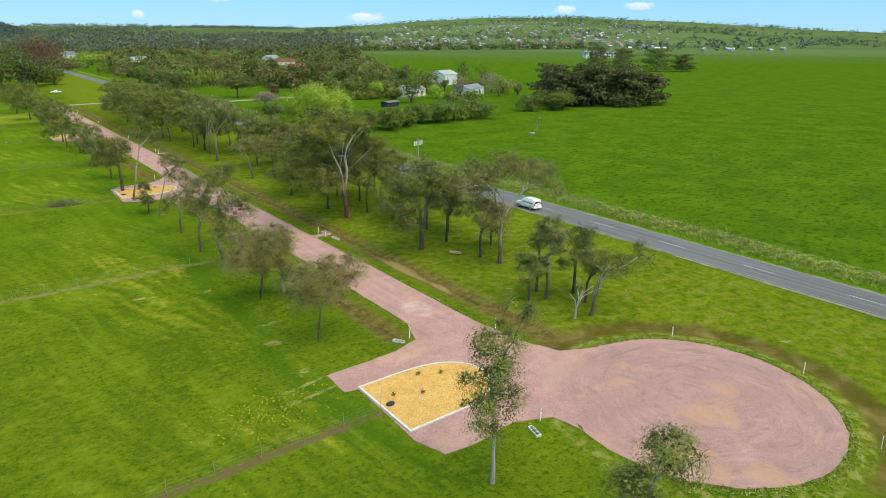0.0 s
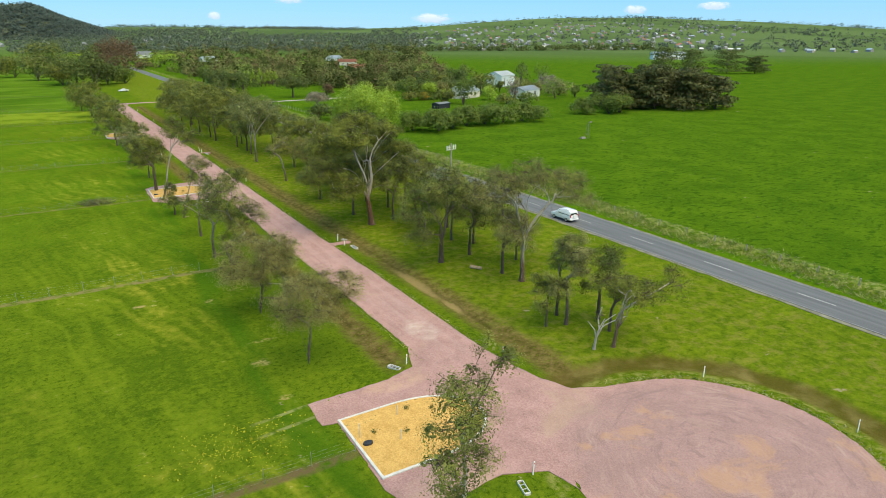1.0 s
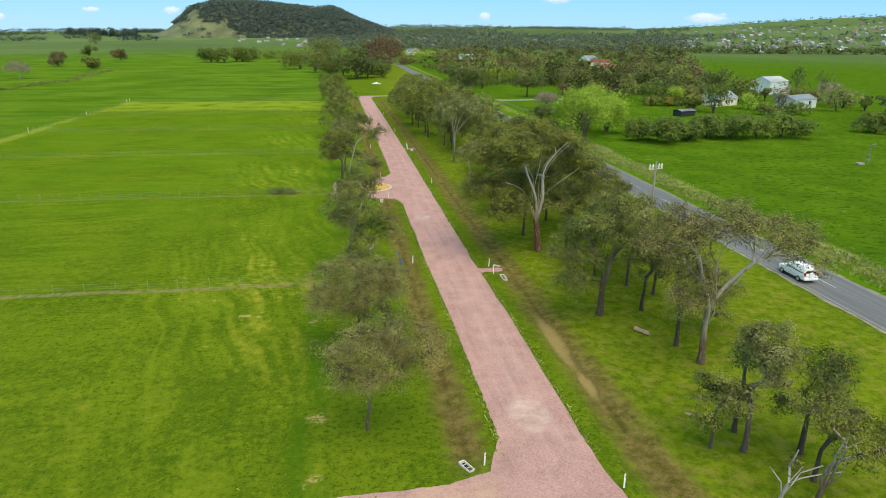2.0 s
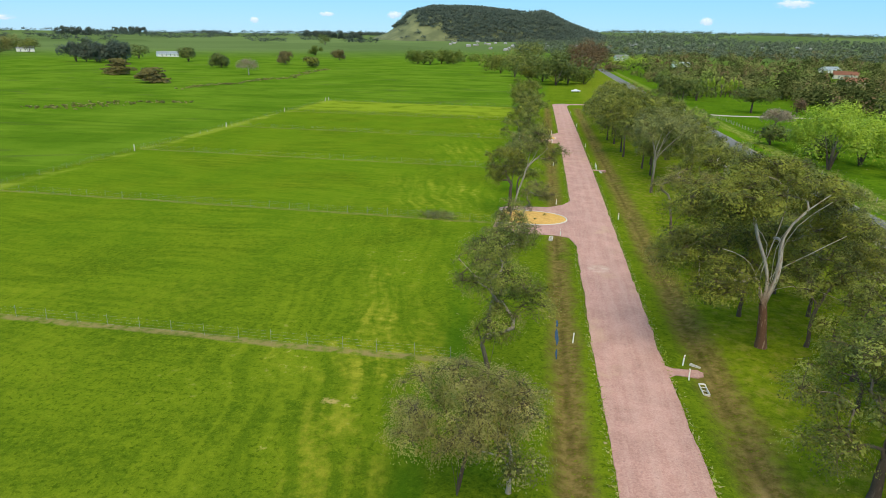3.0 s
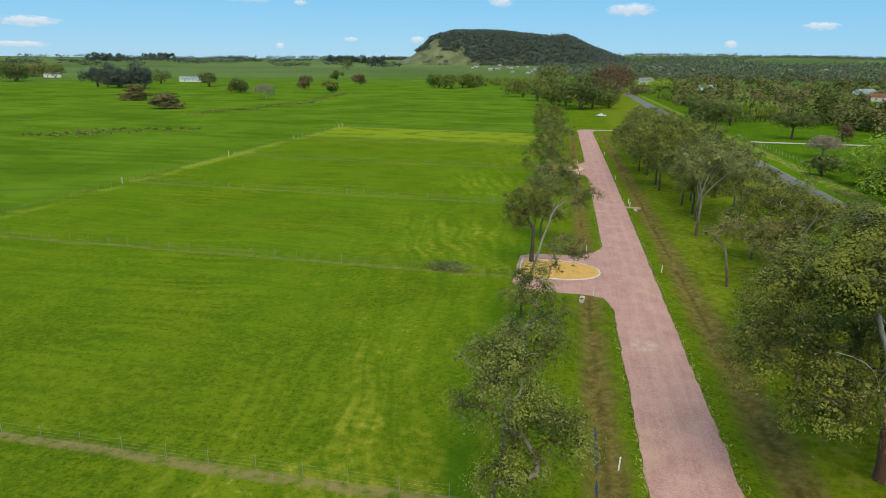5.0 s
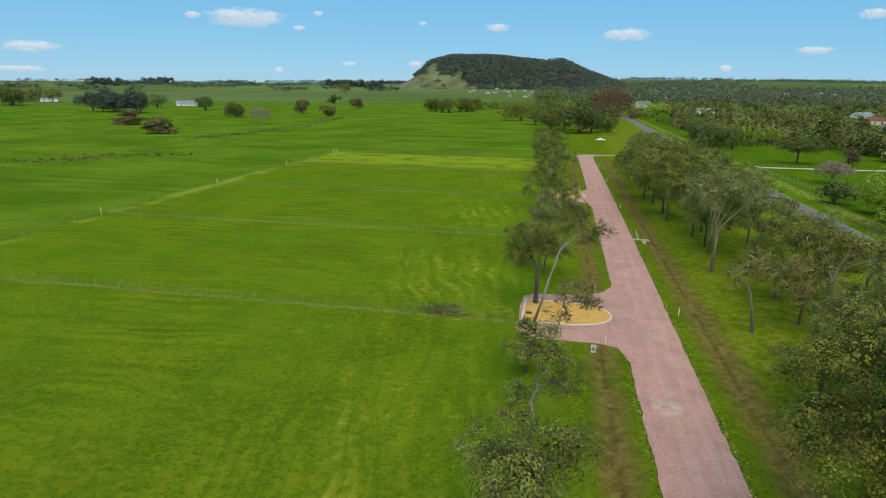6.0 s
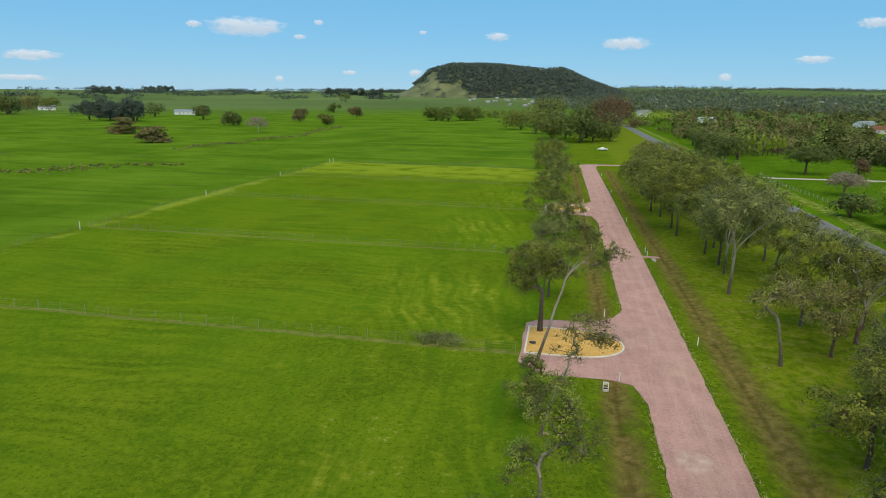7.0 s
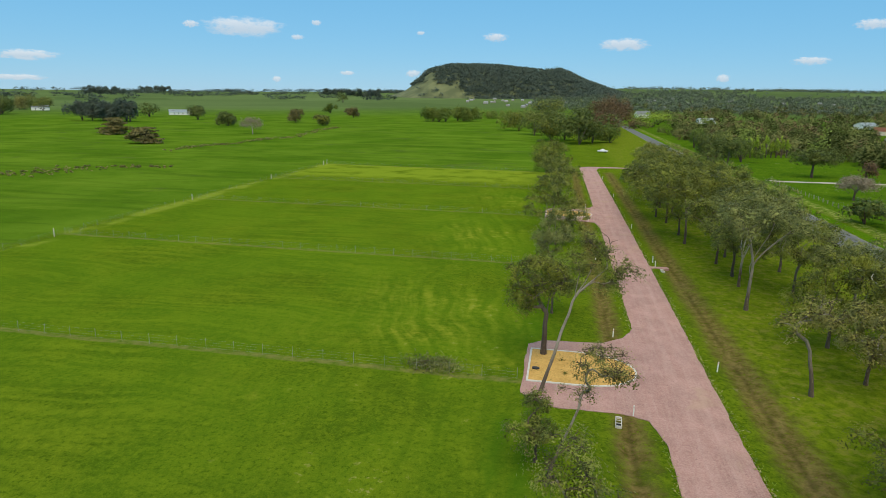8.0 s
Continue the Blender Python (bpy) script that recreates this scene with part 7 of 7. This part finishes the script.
# ---- clouds ----
def cloud_material():
    s = Shade("cloud")
    p = s.obj()
    x, y, z = s.xyz(p)
    r = s.each()
    base = s.vec(s.m("ADD", s.m("MULTIPLY", x, 2.2), s.m("MULTIPLY", r, 40.0)), s.m("MULTIPLY", y, 1.1), r)
    n = s.noise(base, 2.4, 6, 0.6)
    d = s.m("ADD", s.m("POWER", x, 2.0), s.m("POWER", s.m("ADD", y, 0.2), 2.0))
    f = s.step(s.m("SUBTRACT", s.m("ADD", n, 0.28), d), 0.25, 0.75)
    em = s.t.nodes.new("ShaderNodeEmission")
    s.put(em.inputs["Color"], s.mix(s.step(y, -0.5, 0.4), (0.6, 0.66, 0.72), (0.84, 0.85, 0.86)))
    tr = s.t.nodes.new("ShaderNodeBsdfTransparent")
    mx = s.t.nodes.new("ShaderNodeMixShader")
    s.put(mx.inputs[0], s.m("MULTIPLY", f, 0.72))
    s.t.links.new(tr.outputs[0], mx.inputs[1])
    s.t.links.new(em.outputs[0], mx.inputs[2])
    s.t.links.new(mx.outputs[0], s.out.inputs["Surface"])
    return s.mat


M_CLOUD = cloud_material()
card = mesh_from("cloud", [(-1, -1, 0), (1, -1, 0), (1, 1, 0), (-1, 1, 0)], [(0, 1, 2, 3)])
CLOUDS = [(-31.7, 5.4, 60, 26), (-27.6, 5.5, 300, 75), (-23.4, 4.7, 50, 20), (-21.8, 5.9, 40, 22), (-43.0, 2.6, 190, 36), (-13.0, 5.3, 34, 16), (-6.6, 5.1, 100, 34), (4.1, 4.6, 190, 50), (-19.3, 1.9, 60, 18),
          (-13.6, 2.0, 60, 28), (-25.2, 1.3, 36, 24), (21.6, 5.7, 110, 36), (-43.9, 0.95, 180, 22), (12.0, 1.9, 50, 30), (30.0, 1.8, 160, 40), (47.0, 2.4, 90, 36), (53.0, 2.6, 120, 30), (18.0, 3.2, 120, 30)]
for k, (az, el, w, h) in enumerate(CLOUDS):
    az, el = radians(az), radians(el)
    p = Vector((-10 + 4600 * math.sin(az) * math.cos(el), -90 + 4600 * math.cos(az) * math.cos(el), 26 + 4600 * math.sin(el)))
    ob = part("cloud", card, M_CLOUD)
    ob.matrix_basis = look(p, p + (p - Vector((-10, -90, 26)))) @ Matrix.Diagonal((w * 1.3, h * 1.3, 1, 1))
    tagged(ob, "small white fair-weather cloud low in the sky", "cloud", kind="structure")
